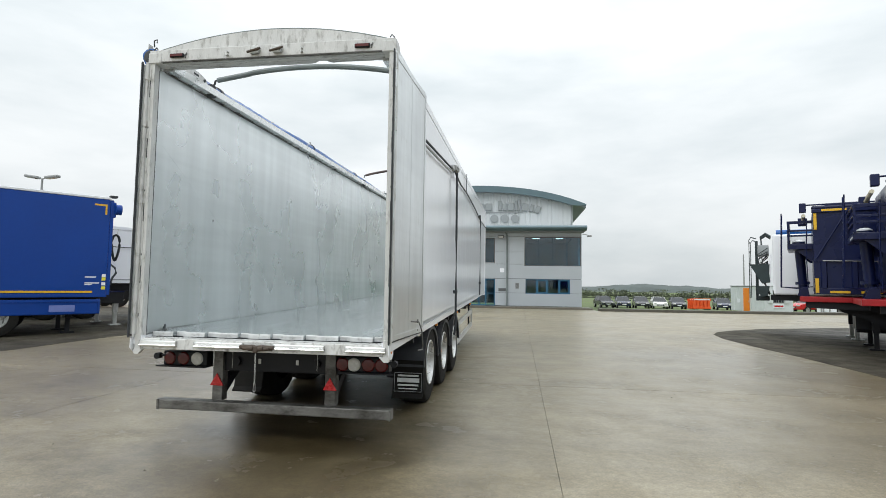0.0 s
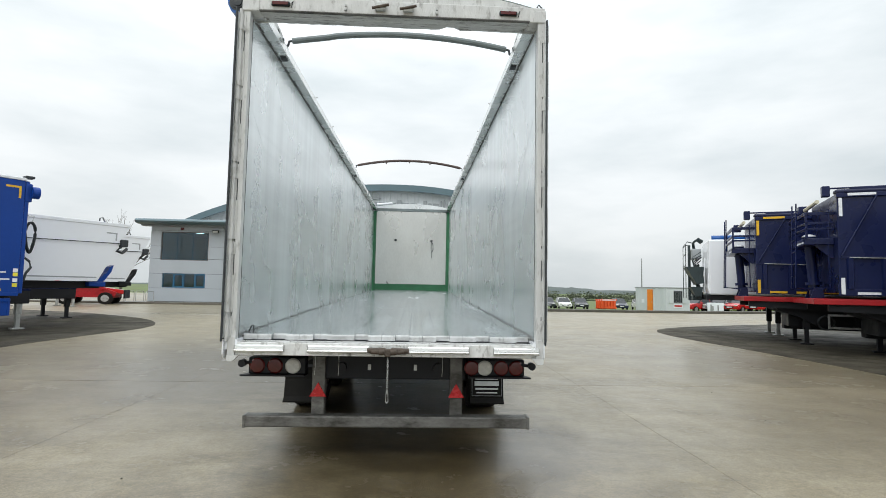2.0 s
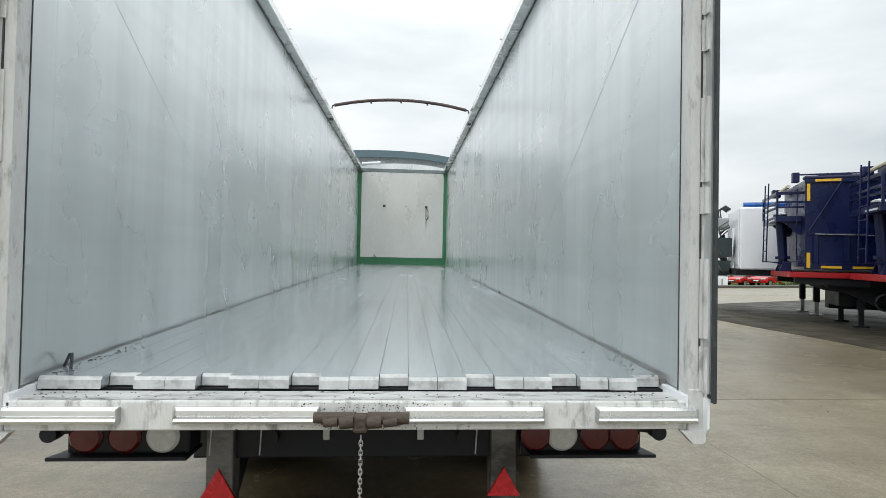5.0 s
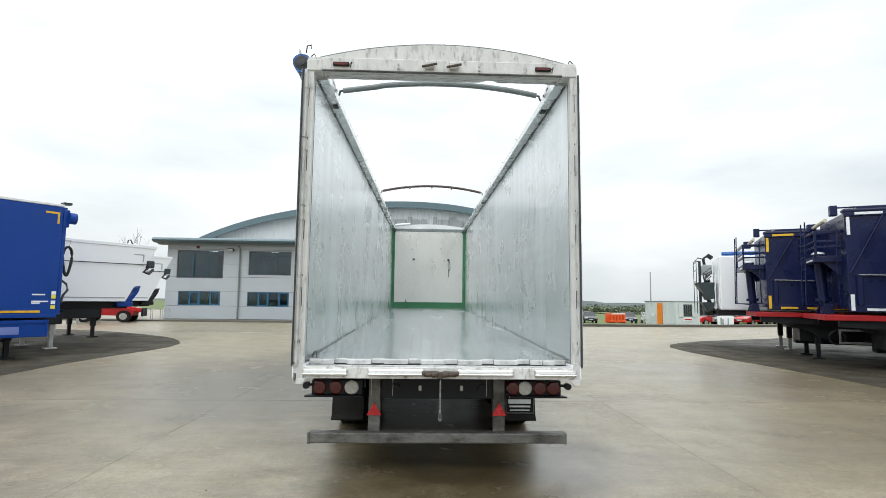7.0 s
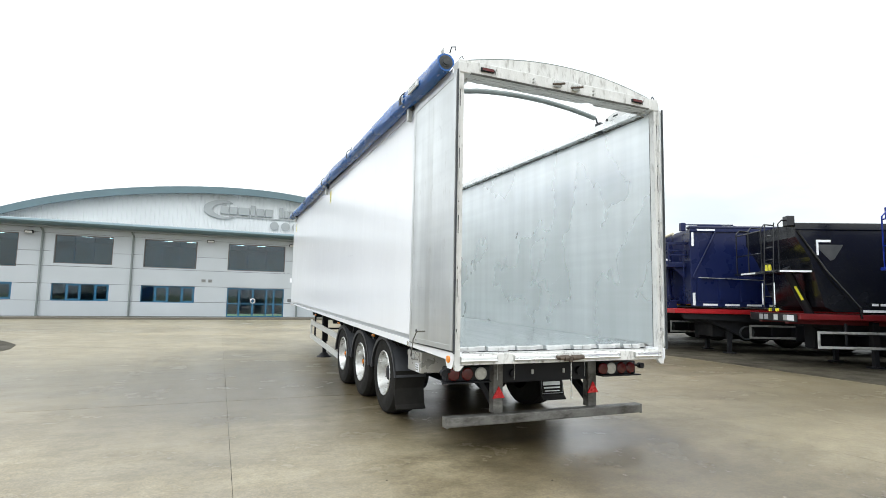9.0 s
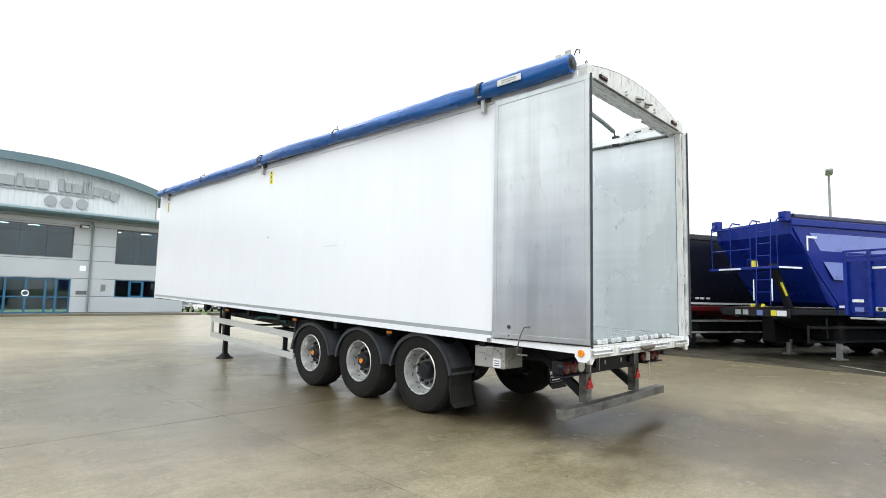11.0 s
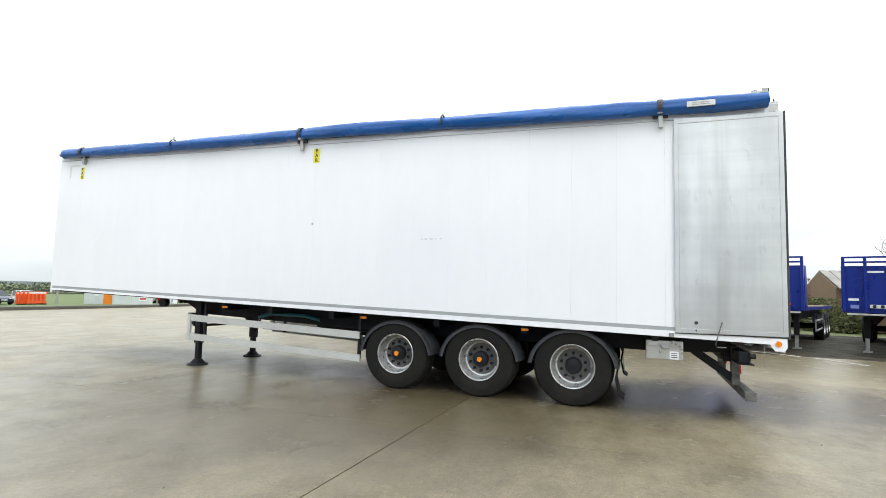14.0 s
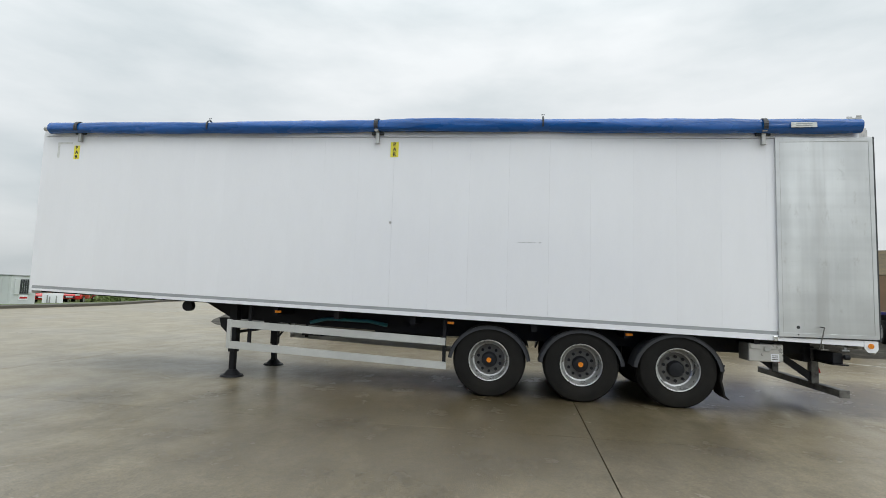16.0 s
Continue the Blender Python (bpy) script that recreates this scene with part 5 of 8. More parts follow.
for k in range(320):
    x, z = 0.02 + rs.gauss(0, 0.17), rs.uniform(0.912, 1.008)
    r, e = rs.uniform(0.0008, 0.003), rs.uniform(0.6, 1.8)
    f.sheet([(x - r * e, -0.0005, z), (x, -0.0005, z - r), (x + r * e, -0.0005, z), (x, -0.0005, z + r), (x, -r, z)], [(0, 1, 4), (1, 2, 4), (2, 3, 4), (3, 0, 4), (3, 2, 1, 0)])
grime = part("grime", f, mat("dark_grime", (0.05, 0.046, 0.038), 0.9, var=0.3, scale=20), trailer, "dark crumbs of dirt on floor and sill")
grime["kind"] = "stuff"
# narrow dark strip along both edges of the floor
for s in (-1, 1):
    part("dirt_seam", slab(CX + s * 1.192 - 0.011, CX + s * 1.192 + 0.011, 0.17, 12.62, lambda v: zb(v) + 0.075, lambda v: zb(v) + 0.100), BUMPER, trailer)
# chassis
for s in (-1, 1):
    x0, x1 = CX + s * 0.55 - 0.07, CX + s * 0.55 + 0.07
    part("chassis_beam", Form().prism([(0.45, 0.78), (0.45, zb(0.45)), (12.3, zb(12.3)), (12.3, zb(12.3) - 0.0), (9.95, zb(9.95) - 0.0), (9.45, 0.93), (5.9, 0.80), (1.2, 0.74)], "x", x0, x1), BLACK, trailer)
for y in (1.4, 3.1, 4.4, 6.2, 7.4, 8.4, 9.4, 10.4, 11.4):
    part("cross_beam", slab(CX - 1.2, CX + 1.2, y - 0.04, y + 0.04, lambda v: zb(v) - (0.10 if v < 9 else -0.02), lambda v: zb(v) + 0.03), BLACK, trailer)
part("air_tank", Form().cyl((CX - 0.30, 5.9, 0.86), (CX - 0.30, 7.0, 0.88), 0.13, seg=20), BLACK, trailer, smooth=True)
part("teal_pipe", Form().tube([(CX - 0.75, 8.0, 0.93), (CX - 0.78, 7.7, 1.0), (CX - 0.78, 7.0, 0.99), (CX - 0.75, 6.7, 0.93)], 0.03, 8), TEAL, trailer)
part("cable_tray", Form().box((CX - 0.15, 5.9, 0.66), (CX + 0.2, 8.4, 0.72), 0.01), BLACK, trailer)
part("king_pin_plate", slab(CX - 0.9, CX + 0.9, 9.9, 12.4, lambda y: zb(y) + 0.035, lambda y: zb(y) + 0.06), BLACK, trailer)
part("king_pin", Form().cyl((CX, 11.3, zb(11.3) - 0.05), (CX, 11.3, zb(11.3) + 0.035), 0.045, seg=14), ZINC, trailer)
part("coupling_wheel", Form().cyl((CX - 1.0, 10.05, zb(10) - 0.06), (CX - 0.9, 10.05, zb(10) - 0.06), 0.085, seg=18), BLACK, trailer)
for y in (8.35, 5.62, 3.08):
    part("side_marker", Form().box((CX - 1.22, y - 0.05, zb(y) - 0.065), (CX - 1.19, y + 0.05, zb(y) - 0.03), 0.006), AMBER, trailer)
    part("side_marker", Form().box((CX + 1.19, y - 0.05, zb(y) - 0.065), (CX + 1.22, y + 0.05, zb(y) - 0.03), 0.006), AMBER, trailer)


# wheels
def tyre_profile():
    return [(-0.19, 0.295), (-0.19, 0.44), (-0.175, 0.50), (-0.15, 0.522), (-0.11, 0.532), (-0.10, 0.522), (-0.09, 0.532), (-0.035, 0.535), (-0.028, 0.524), (-0.02, 0.535), (0.02, 0.535), (0.028, 0.524), (0.035, 0.535), (0.09, 0.532), (0.10, 0.522), (0.11, 0.532), (0.15, 0.522), (0.175, 0.50), (0.19, 0.44), (0.192, 0.36), (0.18, 0.298)]


def wheel(y, s, cap, parent, x_mid=1.04, z=0.522, cx=None):
    c = CX if cx is None else cx
    x = c + s * x_mid
    w = part("wheel", Form().lathe(tyre_profile() if s > 0 else [(-a, b) for a, b in tyre_profile()], (0, 0, 0), 44), RUBBER, parent, "black lorry tyre with silver steel rim", smooth=True)
    w.matrix_basis = Matrix.Translation((x, y, z))
    prof = [(0.185, 0.298), (0.192, 0.292), (0.188, 0.282), (0.15, 0.272), (0.06, 0.262), (0.02, 0.245), (0.012, 0.225)]
    disc = [(0.012, 0.225), (0.016, 0.20), (0.03, 0.18), (0.03, 0.0)]
    part("rim", Form().lathe([(s * a, b) for a, b in prof], (0, 0, 0), 36), RIM, w, smooth=True)
    part("wheel_disc", Form().lathe([(s * a, b) for a, b in disc], (0, 0, 0), 36), RIM_DISC, w, smooth=True)
    hub = [(0.03, 0.115), (0.10, 0.110), (0.125, 0.09), (0.135, 0.05), (0.137, 0.0)]
    part("hub", Form().lathe([(s * a, b) for a, b in hub], (0, 0, 0), 24), BLACK, w, smooth=True)
    for k in range(10):
        a = 2 * math.pi * (k + 0.5) / 10
        cy, cz = 0.168 * math.cos(a), 0.168 * math.sin(a)
        part("wheel_nut", Form().cyl((s * 0.03, cy, cz), (s * 0.065, cy, cz), 0.023, seg=6), BLACK, w)
    if cap:
        part("hub_cap", Form().cyl((s * 0.134, 0, 0), (s * 0.148, 0, 0), 0.036, seg=16), AMBER, w, "orange hub disc")
    return w


for k, y in enumerate((2.43, 3.735, 5.045)):
    for s in (-1, 1):
        wheel(y, s, k > 0, trailer)
        # mudguard
        f = Form()
        r0, r1 = 0.585, 0.605
        a0, a1 = (8, 172)
        x0, x1 = sorted((CX + s * 0.84, CX + s * 1.25))
        pts = [math.radians(a0 + (a1 - a0) * q / 20) for q in range(21)]
        f.prism([(y + r1 * math.cos(a), 0.46 + r1 * math.sin(a) * 0.93) for a in pts] + [(y + r0 * math.cos(a), 0.46 + r0 * math.sin(a) * 0.93) for a in pts[::-1]], "x", x0, x1)
        e0, e1 = sorted((CX + s * 1.235, CX + s * 1.25))
        f.prism([(y + r1 * math.cos(a), 0.46 + r1 * math.sin(a) * 0.93) for a in pts] + [(y + (r0 - 0.035) * math.cos(a), 0.46 + (r0 - 0.035) * math.sin(a) * 0.93) for a in pts[::-1]], "x", e0, e1)
        part("mudguard", f, FENDER, trailer)
    part("axle", Form().cyl((CX - 0.9, y, 0.522), (CX + 0.9, y, 0.522), 0.07, seg=14), BLACK, trailer)
    for s in (-1, 1):
        part("brake_drum", Form().cyl((CX + s * 0.66, y, 0.522), (CX + s * 0.86, y, 0.522), 0.23, seg=20), BLACK, trailer)
        part("air_spring", Form().cyl((CX + s * 0.5, y + 0.32, 0.45), (CX + s * 0.5, y + 0.32, 0.80), 0.13, seg=16), BLACK, trailer)
        part("trailing_arm", Form().box((CX + s * 0.5 - 0.04, y - 0.35, 0.44), (CX + s * 0.5 + 0.04, y + 0.42, 0.52)), BLACK, trailer)
for s in (-1, 1):
    x0, x1 = sorted((CX + s * 0.86, CX + s * 1.24))
    flap = part("mudflap", Form().prism([(1.83, 0.62), (1.85, 0.62), (1.89, 0.40), (1.845, 0.20), (1.78, 0.15), (1.775, 0.165), (1.825, 0.21), (1.865, 0.40)], "x", x0, x1), RUBBER, trailer)
    if s > 0:
        # printed panel on the rubber: border and plain bars
        def on_flap(x, z, lift=0.003):
            y = 1.865 - 0.035 * (z - 0.40) / 0.22 if z > 0.40 else 1.865 - 0.04 * (0.40 - z) / 0.19
            return (x, y - lift, z)

        for u0, u1, z0, z1 in ((0.06, 0.32, 0.415, 0.437), (0.05, 0.33, 0.345, 0.395), (0.06, 0.32, 0.302, 0.322), (0.07, 0.31, 0.262, 0.276)):
            v = [on_flap(x0 + u0, z0), on_flap(x0 + u1, z0), on_flap(x0 + u1, z1), on_flap(x0 + u0, z1)]
            part("bar", Form().sheet(v + [(p[0], p[1] - 0.003, p[2]) for p in v], [(3, 2, 1, 0), (4, 5, 6, 7), (0, 1, 5, 4), (2, 3, 7, 6)]), PALE_PRINT, flap)
        v = [(x0 + 0.02, 0.46), (x0 + 0.36, 0.46), (x0 + 0.36, 0.235), (x0 + 0.02, 0.235)]
        part("border", Form().tube([on_flap(*p) for p in v + v[:1]], 0.004, 4), GREY_STRIP, flap)
# tool box
tb = part("tool_box", Form().box((CX - 1.20, 1.07, 0.69), (CX - 0.86, 1.51, 0.93), 0.012), STEEL_BOX, trailer, "stainless tool box under the side")
part("box_lid", Form().box((CX - 1.212, 1.09, 0.86), (CX - 1.20, 1.49, 0.92), 0.003), STEEL_BOX, tb)
part("box_latch", Form().box((CX - 1.222, 1.24, 0.835), (CX - 1.20, 1.32, 0.895), 0.005), GALV, tb)
lb = part("box_label", Form().box((CX - 1.204, 1.125, 0.70), (CX - 1.20, 1.23, 0.80)), WHITE, tb, "white label with printed bars")
for z in (0.72, 0.745, 0.77):
    part("bar", Form().box((CX - 1.206, 1.14, z), (CX - 1.204, 1.215, z + 0.01)), BUMPER, lb)
# side guards
for s in (-1, 1):
    x0, x1 = sorted((CX + s * 1.145, CX + s * 1.175))
    g = part("side_guard", Form().prism([(5.70, 0.70), (5.70, 0.81), (9.20, 0.945), (9.20, 0.832)], "x", x0, x1), ANODISED, trailer, "pale aluminium side guard rails")
    part("guard_rail", Form().prism([(5.68, 0.35), (5.68, 0.455), (9.20, 0.612), (9.20, 0.497)], "x", x0, x1), ANODISED, g)
    part("guard_post", Form().prism([(9.14, 0.495), (9.14, 0.95), (9.206, 0.955), (9.206, 0.495)], "x", x0 - 0.006, x1 + 0.006), ANODISED, g)
    for y in (5.72, 8.85):
        part("guard_hanger", Form().box((CX + s * 1.12 - 0.02, y - 0.025, 0.38 + 0.04 * (y - 5.7)), (CX + s * 1.12 + 0.02, y + 0.025, zb(y)), 0.004), BLACK, g)
# landing legs
for x in (CX - 0.80, CX + 0.66):
    leg = part("landing_leg", Form().box((x - 0.065, 9.225, 0.40), (x + 0.065, 9.355, zb(9.29)), 0.01), BLACK, trailer, "black landing leg on a round foot")
    part("inner_leg", Form().box((x - 0.045, 9.245, 0.08), (x + 0.045, 9.335, 0.40), 0.008), BLACK, leg)
    part("foot", Form().cyl((x, 9.29, 0.0), (x, 9.29, 0.03), 0.19, 0.17, seg=18).cyl((x, 9.29, 0.03), (x, 9.29, 0.11), 0.14, 0.07, seg=18), BLACK, leg)
    part("leg_bracket", Form().prism([(9.39, 0.95), (9.39, 0.70), (9.51, 0.80), (9.55, 0.95)], "x", x - 0.05, x + 0.05), BLACK, leg)
part("leg_shaft", Form().cyl((CX - 0.72, 9.29, 0.72), (CX + 0.58, 9.29, 0.72), 0.025, seg=10), BLACK, trailer)
part("leg_brace", Form().tube([(CX + 0.6, 9.19, 0.55), (CX + 0.3, 8.79, 0.9)], 0.02, 6), BLACK, trailer)


# ---- parked trailers ----
def place(corner, deg):
    return Matrix.Translation((*corner, 0)) @ Matrix.Rotation(radians(deg), 4, "Z")


def axle_wheels(t, xs, y_lo, y_hi, rim=True):
    """Lorry wheels under a parked trailer whose length runs along x."""
    for x in xs:
        for y, s in ((y_lo, -1), (y_hi, 1)):
            w = part("wheel", Form().lathe(tyre_profile() if s > 0 else [(-a, b) for a, b in tyre_profile()], (0, 0, 0), 28), RUBBER, t, smooth=True)
            w.matrix_basis = Matrix.Translation((x, y, 0.525)) @ Matrix.Rotation(radians(90), 4, "Z")
            # rim=False paints the rims black, as lost in the shade below a body
            part("rim", Form().lathe([(s * a, b) for a, b in ((0.185, 0.298), (0.19, 0.285), (0.10, 0.27), (0.03, 0.2), (0.05, 0.10), (0.12, 0.09), (0.13, 0.0))], (0, 0, 0), 24), RIM if rim else BLACK, w, smooth=True)
        part("axle", Form().cyl((x, y_lo, 0.525), (x, y_hi, 0.525), 0.07, seg=10), BLACK, t)


def legs(t, x, ys, m=BLACK, foot=GALV, top=1.15):
    for y in ys:
        l_ = part("landing_leg", Form().box((x - 0.08, y - 0.08, 0.45), (x + 0.08, y + 0.08, top), 0.01), m, t)
        part("inner_leg", Form().box((x - 0.055, y - 0.055, 0.05), (x + 0.055, y + 0.055, 0.45), 0.006), foot, l_)
        part("foot", Form().box((x - 0.16, y - 0.12, 0.006), (x + 0.16, y + 0.12, 0.05), 0.01), foot, l_)


def guard(t, x0, x1, y, m=GALV, z0=0.50, z1=0.92):
    g = part("side_guard", Form().box((x0, y - 0.015, z1 - 0.06), (x1, y + 0.015, z1), 0.006), m, t)
    part("guard_rail", Form().box((x0, y - 0.015, z0), (x1, y + 0.015, z0 + 0.06), 0.006), m, g)
    part("guard_post", Form().box((x0 - 0.002, y - 0.02, z0), (x0 + 0.05, y + 0.02, z1 + 0.003), 0.006), m, g)
    part("guard_post", Form().box((x0 + 0.65, y + 0.0, z0 + 0.1), (x0 + 0.70, y + 0.03, z1 + 0.2), 0.006), BLACK, g)
    part("guard_post", Form().box((x1 - 0.1, y + 0.0, z0 + 0.1), (x1 - 0.05, y + 0.03, z1 + 0.2), 0.006), BLACK, g)


def ladder(t, x, y, z0, z1, m, w=0.42, lean=0.12):
    """An upright ladder, its stiles along y, leaning towards the body."""
    l_ = part("ladder", Form().tube([(x, y, z0), (x + lean, y, z1)], 0.018, 6).tube([(x, y + w, z0), (x + lean, y + w, z1)], 0.018, 6), m, t)
    n = int((z1 - z0) / 0.28)
    for k in range(1, n):
        u = k / n
        part("rung", Form().cyl((x + lean * u, y, z0 + (z1 - z0) * u), (x + lean * u, y + w, z0 + (z1 - z0) * u), 0.013, seg=6), m, l_)
    return l_


def tipper_front(t, m, W=2.46, top=3.72):
    """Platform, rails, tall ladder, lifting ram and sheet motors before the front wall at x = 0."""
    pl = part("platform", Form().box((-0.60, 0.35, 2.70), (-0.002, W - 0.3, 2.86), 0.012), m, t)
    for y in (0.45, W - 0.55):
        part("bracket", Form().prism([(-0.40, 2.70), (-0.002, 2.70), (-0.002, 2.38), (-0.06, 2.38)], "y", y, y + 0.07), m, pl)
    for z, h in ((3.06, 0.05), (3.20, 0.05), (3.42, 0.08)):
        part("cross_rail", Form().box((-0.60, 0.30, z), (-0.54, W - 0.2, z + h), 0.006), m, pl)
        part("return_rail", Form().box((-0.54, 0.30, z), (-0.002, 0.35, z + h), 0.006), m, pl)
    for y in (0.30, W - 0.26):
        part("rail_post", Form().box((-0.595, y, 2.86), (-0.545, y + 0.05, 3.42), 0.006), m, pl)
    part("edge_tape", Form().box((-0.606, 0.5, 2.74), (-0.601, 1.2, 2.78)), WHITE_TAPE, pl)
    l_ = ladder(t, -0.78, 0.55, 1.62, 3.76, m, w=0.46, lean=0.05)
    part("ladder_foot", Form().tube([(-0.78, 0.55, 1.64), (-0.40, 0.75, 1.60), (-0.02, 0.75, 1.66)], 0.014, 5).tube([(-0.78, 1.01, 1.64), (-0.34, 1.1, 1.62)], 0.014, 5), m, l_)
    part("air_pipe", Form().tube([(-0.13, 0.22, 3.55), (-0.16, 0.2, 2.6), (-0.14, 0.22, 1.62)], 0.016, 5), m, t)
    rm = part("tipping_ram", Form().cyl((-0.24, W / 2, 1.385), (-0.33, W / 2, 2.93), 0.11, 0.125, seg=20), m, t, smooth=True)
    part("ram_collar", Form().cyl((-0.262, W / 2, 1.72), (-0.266, W / 2, 1.80), 0.18, seg=20), m, rm)
    part("ram_head", Form().cyl((-0.33, W / 2, 2.88), (-0.333, W / 2, 2.96), 0.165, seg=20), m, rm)
    part("ram_cap", Form().lathe([(0, 0.16), (0.03, 0.155), (0.06, 0.10), (0.08, 0.0)], (0, 0, 0), 18), WHITE, rm, "white dome cap").matrix_basis = Matrix.Translation((-0.333, W / 2, 2.962)) @ Matrix.Rotation(radians(-90), 4, "Y")
    for y in (W / 2 - 0.30, W / 2 + 0.24):
        part("ram_mount", Form().prism([(-0.40, 1.385), (-0.10, 1.385), (-0.14, 1.66), (-0.30, 1.66)], "y", y, y + 0.05), m, t)
    box = part("sheet_motor", Form().box((-0.30, -0.03, top - 0.08), (-0.14, 0.14, top + 0.18), 0.02), m, t)
    part("sheet_arm", Form().tube([(-0.14, 0.08, top + 0.13), (0.55, 0.08, top + 0.13), (1.35, 0.08, top + 0.13)], 0.022, 6), m, box)
    part("sheet_arm", Form().box((0.28, 0.04, top + 0.03), (1.0, 0.16, top + 0.15), 0.02), m, box)
    far = part("sheet_motor", Form().box((-0.34, W - 0.24, top - 0.22), (-0.12, W - 0.02, top + 0.02), 0.02), m, t)
    part("motor_strap", Form().cyl((-0.20, W - 0.24, top - 0.10), (-0.20, 0.9, top - 0.06), 0.05, seg=8), CREAM, far, "cream webbing wound on a roller")


def slim_front(t, k):
    """Draws in all that stands before the front wall, to a share k of its depth."""
    for o in t.children_recursive:
        if o.type == "MESH" and o.data.users == 1:
            if o.matrix_basis.translation.length > 0.01:
                if o.matrix_basis.translation.x < 0:
                    o.matrix_basis.translation.x *= k
                continue
            for v in o.data.vertices:
                if v.co.x < 0:
                    v.co.x *= k


def ribbed_tipper(corner, deg, tape, label, zt_, nose):
    """Navy tipper with vertical posts on the lower side, red chassis."""
    t = thing("tipper_trailer", label, "trailer", place(corner, deg))
    W, L, zb_ = 2.46, 8.6, 1.52
    part("body", Form().box((0, 0.04, zb_), (L, W - 0.04, zt_), 0.02), NAVY, t)
    part("side_rail", Form().box((-0.02, -0.01, zt_ - 0.10), (L, 0.05, zt_), 0.01), NAVY, t)
    part("side_rail", Form().box((-0.02, 0.0, zb_ - 0.06), (L, 0.05, zb_ + 0.10), 0.01), NAVY, t)
    part("waist_rail", Form().box((0.0, 0.015, 2.33), (L, 0.05, 2.38), 0.006), NAVY, t)
    for k in range(13):
        x = 0.22 + k * 0.66
        part("side_post", Form().prism([(x - 0.05, -0.02), (x + 0.05, -0.02), (x + 0.075, 0.04), (x - 0.075, 0.04)], "z", zb_ + 0.10, 2.33), NAVY, t)
        part("tape", Form().box((x + 0.11, -0.014, zb_ - 0.03), (x + 0.55, -0.0105, zb_ + 0.03)), tape if k < 4 or tape is not YELLOW_TAPE else YELLOW_TAPE, t)
    part("tape", Form().box((0.02, -0.014, zb_ - 0.03), (0.10, -0.0105, zb_ + 0.36)), tape, t)
    part("tape", Form().box((0.02, -0.014, zt_ - 0.56), (0.09, -0.0105, zt_ - 0.12)), tape, t)
    part("tape", Form().box((0.20, -0.014, zt_ - 0.07), (0.75, -0.0105, zt_ - 0.01)), tape, t)
    part("sheet_cord", Form().tube([(0.2, -0.02, 2.36), (2.4, -0.03, 2.29), (5.2, -0.02, 2.22), (L, -0.02, 2.2)], 0.014, 5), ZINC, t)
    part("cover_roll", Form().box((-0.02, 0.03, zt_ + 0.002), (L, 0.30, zt_ + 0.10), 0.04), DARK_TARP, t)
    part("diagonal_stay", Form().tube([(0.05, -0.025, 2.4), (0.75, -0.025, zt_ - 0.1)], 0.02, 6), NAVY, t)
    ch = part("chassis", Form().prism([(-0.2, 1.235), (L + 0.2, 1.235), (L + 0.2, 0.88), (4.2, 0.86), (3.4, 0.95), (2.9, 0.98), (-0.2, 1.08)], "y", 0.12, 0.28), BLACK, t)
    part("chassis_beam", Form().prism([(-0.2, 1.235), (L + 0.2, 1.235), (L + 0.2, 0.88), (4.2, 0.86), (3.4, 0.95), (2.9, 0.98), (-0.2, 1.08)], "y", W - 0.28, W - 0.12), BLACK, ch)
    part("chassis_side", Form().box((-nose, 0.03, 1.24), (L + 0.2, W - 0.03, 1.38), 0.012), RED_CHASSIS, ch, "red steel chassis top")
    part("tank", Form().cyl((2.9, 0.9, 0.66), (2.9, 1.6, 0.66), 0.25, seg=18), BLACK, t)
    part("side_locker", Form().box((2.0, 0.30, 0.50), (2.4, 0.60, 0.98), 0.02), BLACK, t)
    legs(t, 1.3, (0.45, W - 0.45), BLACK, BLACK)
    guard(t, 1.75, 3.6, 0.08)
    axle_wheels(t, (6.0, 7.31), 0.22, W - 0.22, rim=False)
    for x in (6.0, 7.31):
        part("mudguard", Form().prism([(x - 0.60, 0.62), (x - 0.45, 0.98), (x, 1.10), (x + 0.45, 0.98), (x + 0.60, 0.62), (x + 0.57, 0.62), (x + 0.43, 0.95), (x, 1.07), (x - 0.43, 0.95), (x - 0.57, 0.62)], "y", 0.04, 0.42), FENDER, t)
    # guessed black bulk, added to darken the underside and stop light passing beneath
    part("battery_box", Form().box((0.9, 0.7, 0.50), (1.6, 1.8, 1.02), 0.02), BLACK, t)
    part("air_tank", Form().cyl((4.2, 1.0, 0.70), (5.2, 1.0, 0.70), 0.18, seg=16), BLACK, t)
    part("spare_carrier", Form().box((3.0, 0.75, 0.40), (4.1, 1.9, 0.85), 0.03), BLACK, t)
    part("bogie_frame", Form().box((4.3, 0.85, 0.34), (8.3, 1.6, 1.05), 0.04), BLACK, t)
    part("mudflap", Form().box((5.2, 0.1, 0.22), (5.23, W - 0.1, 1.08), 0.006), BLACK, t)
    part("side_locker", Form().box((1.0, W - 0.52, 0.36), (4.6, W - 0.12, 1.10), 0.03), BLACK, t)
    part("subframe", Form().prism([(0.35, 1.235), (L, 1.235), (L, 0.60), (1.5, 0.58), (1.1, 0.80), (0.6, 0.98)], "y", 0.30, W - 0.30), BLACK, t)
    part("tool_box", Form().box((3.1, 0.06, 0.42), (4.6, 0.5, 0.95), 0.03), BLACK, t)
    part("hose_reel", Form().tube([(1.75 + 0.2 * math.cos(k * 0.5), 0.22 + 0.004 * k, 0.66 + 0.2 * math.sin(k * 0.5)) for k in range(30)], 0.025, 5), SEAL, t)
    tipper_front(t, NAVY, W, zt_)
    return t


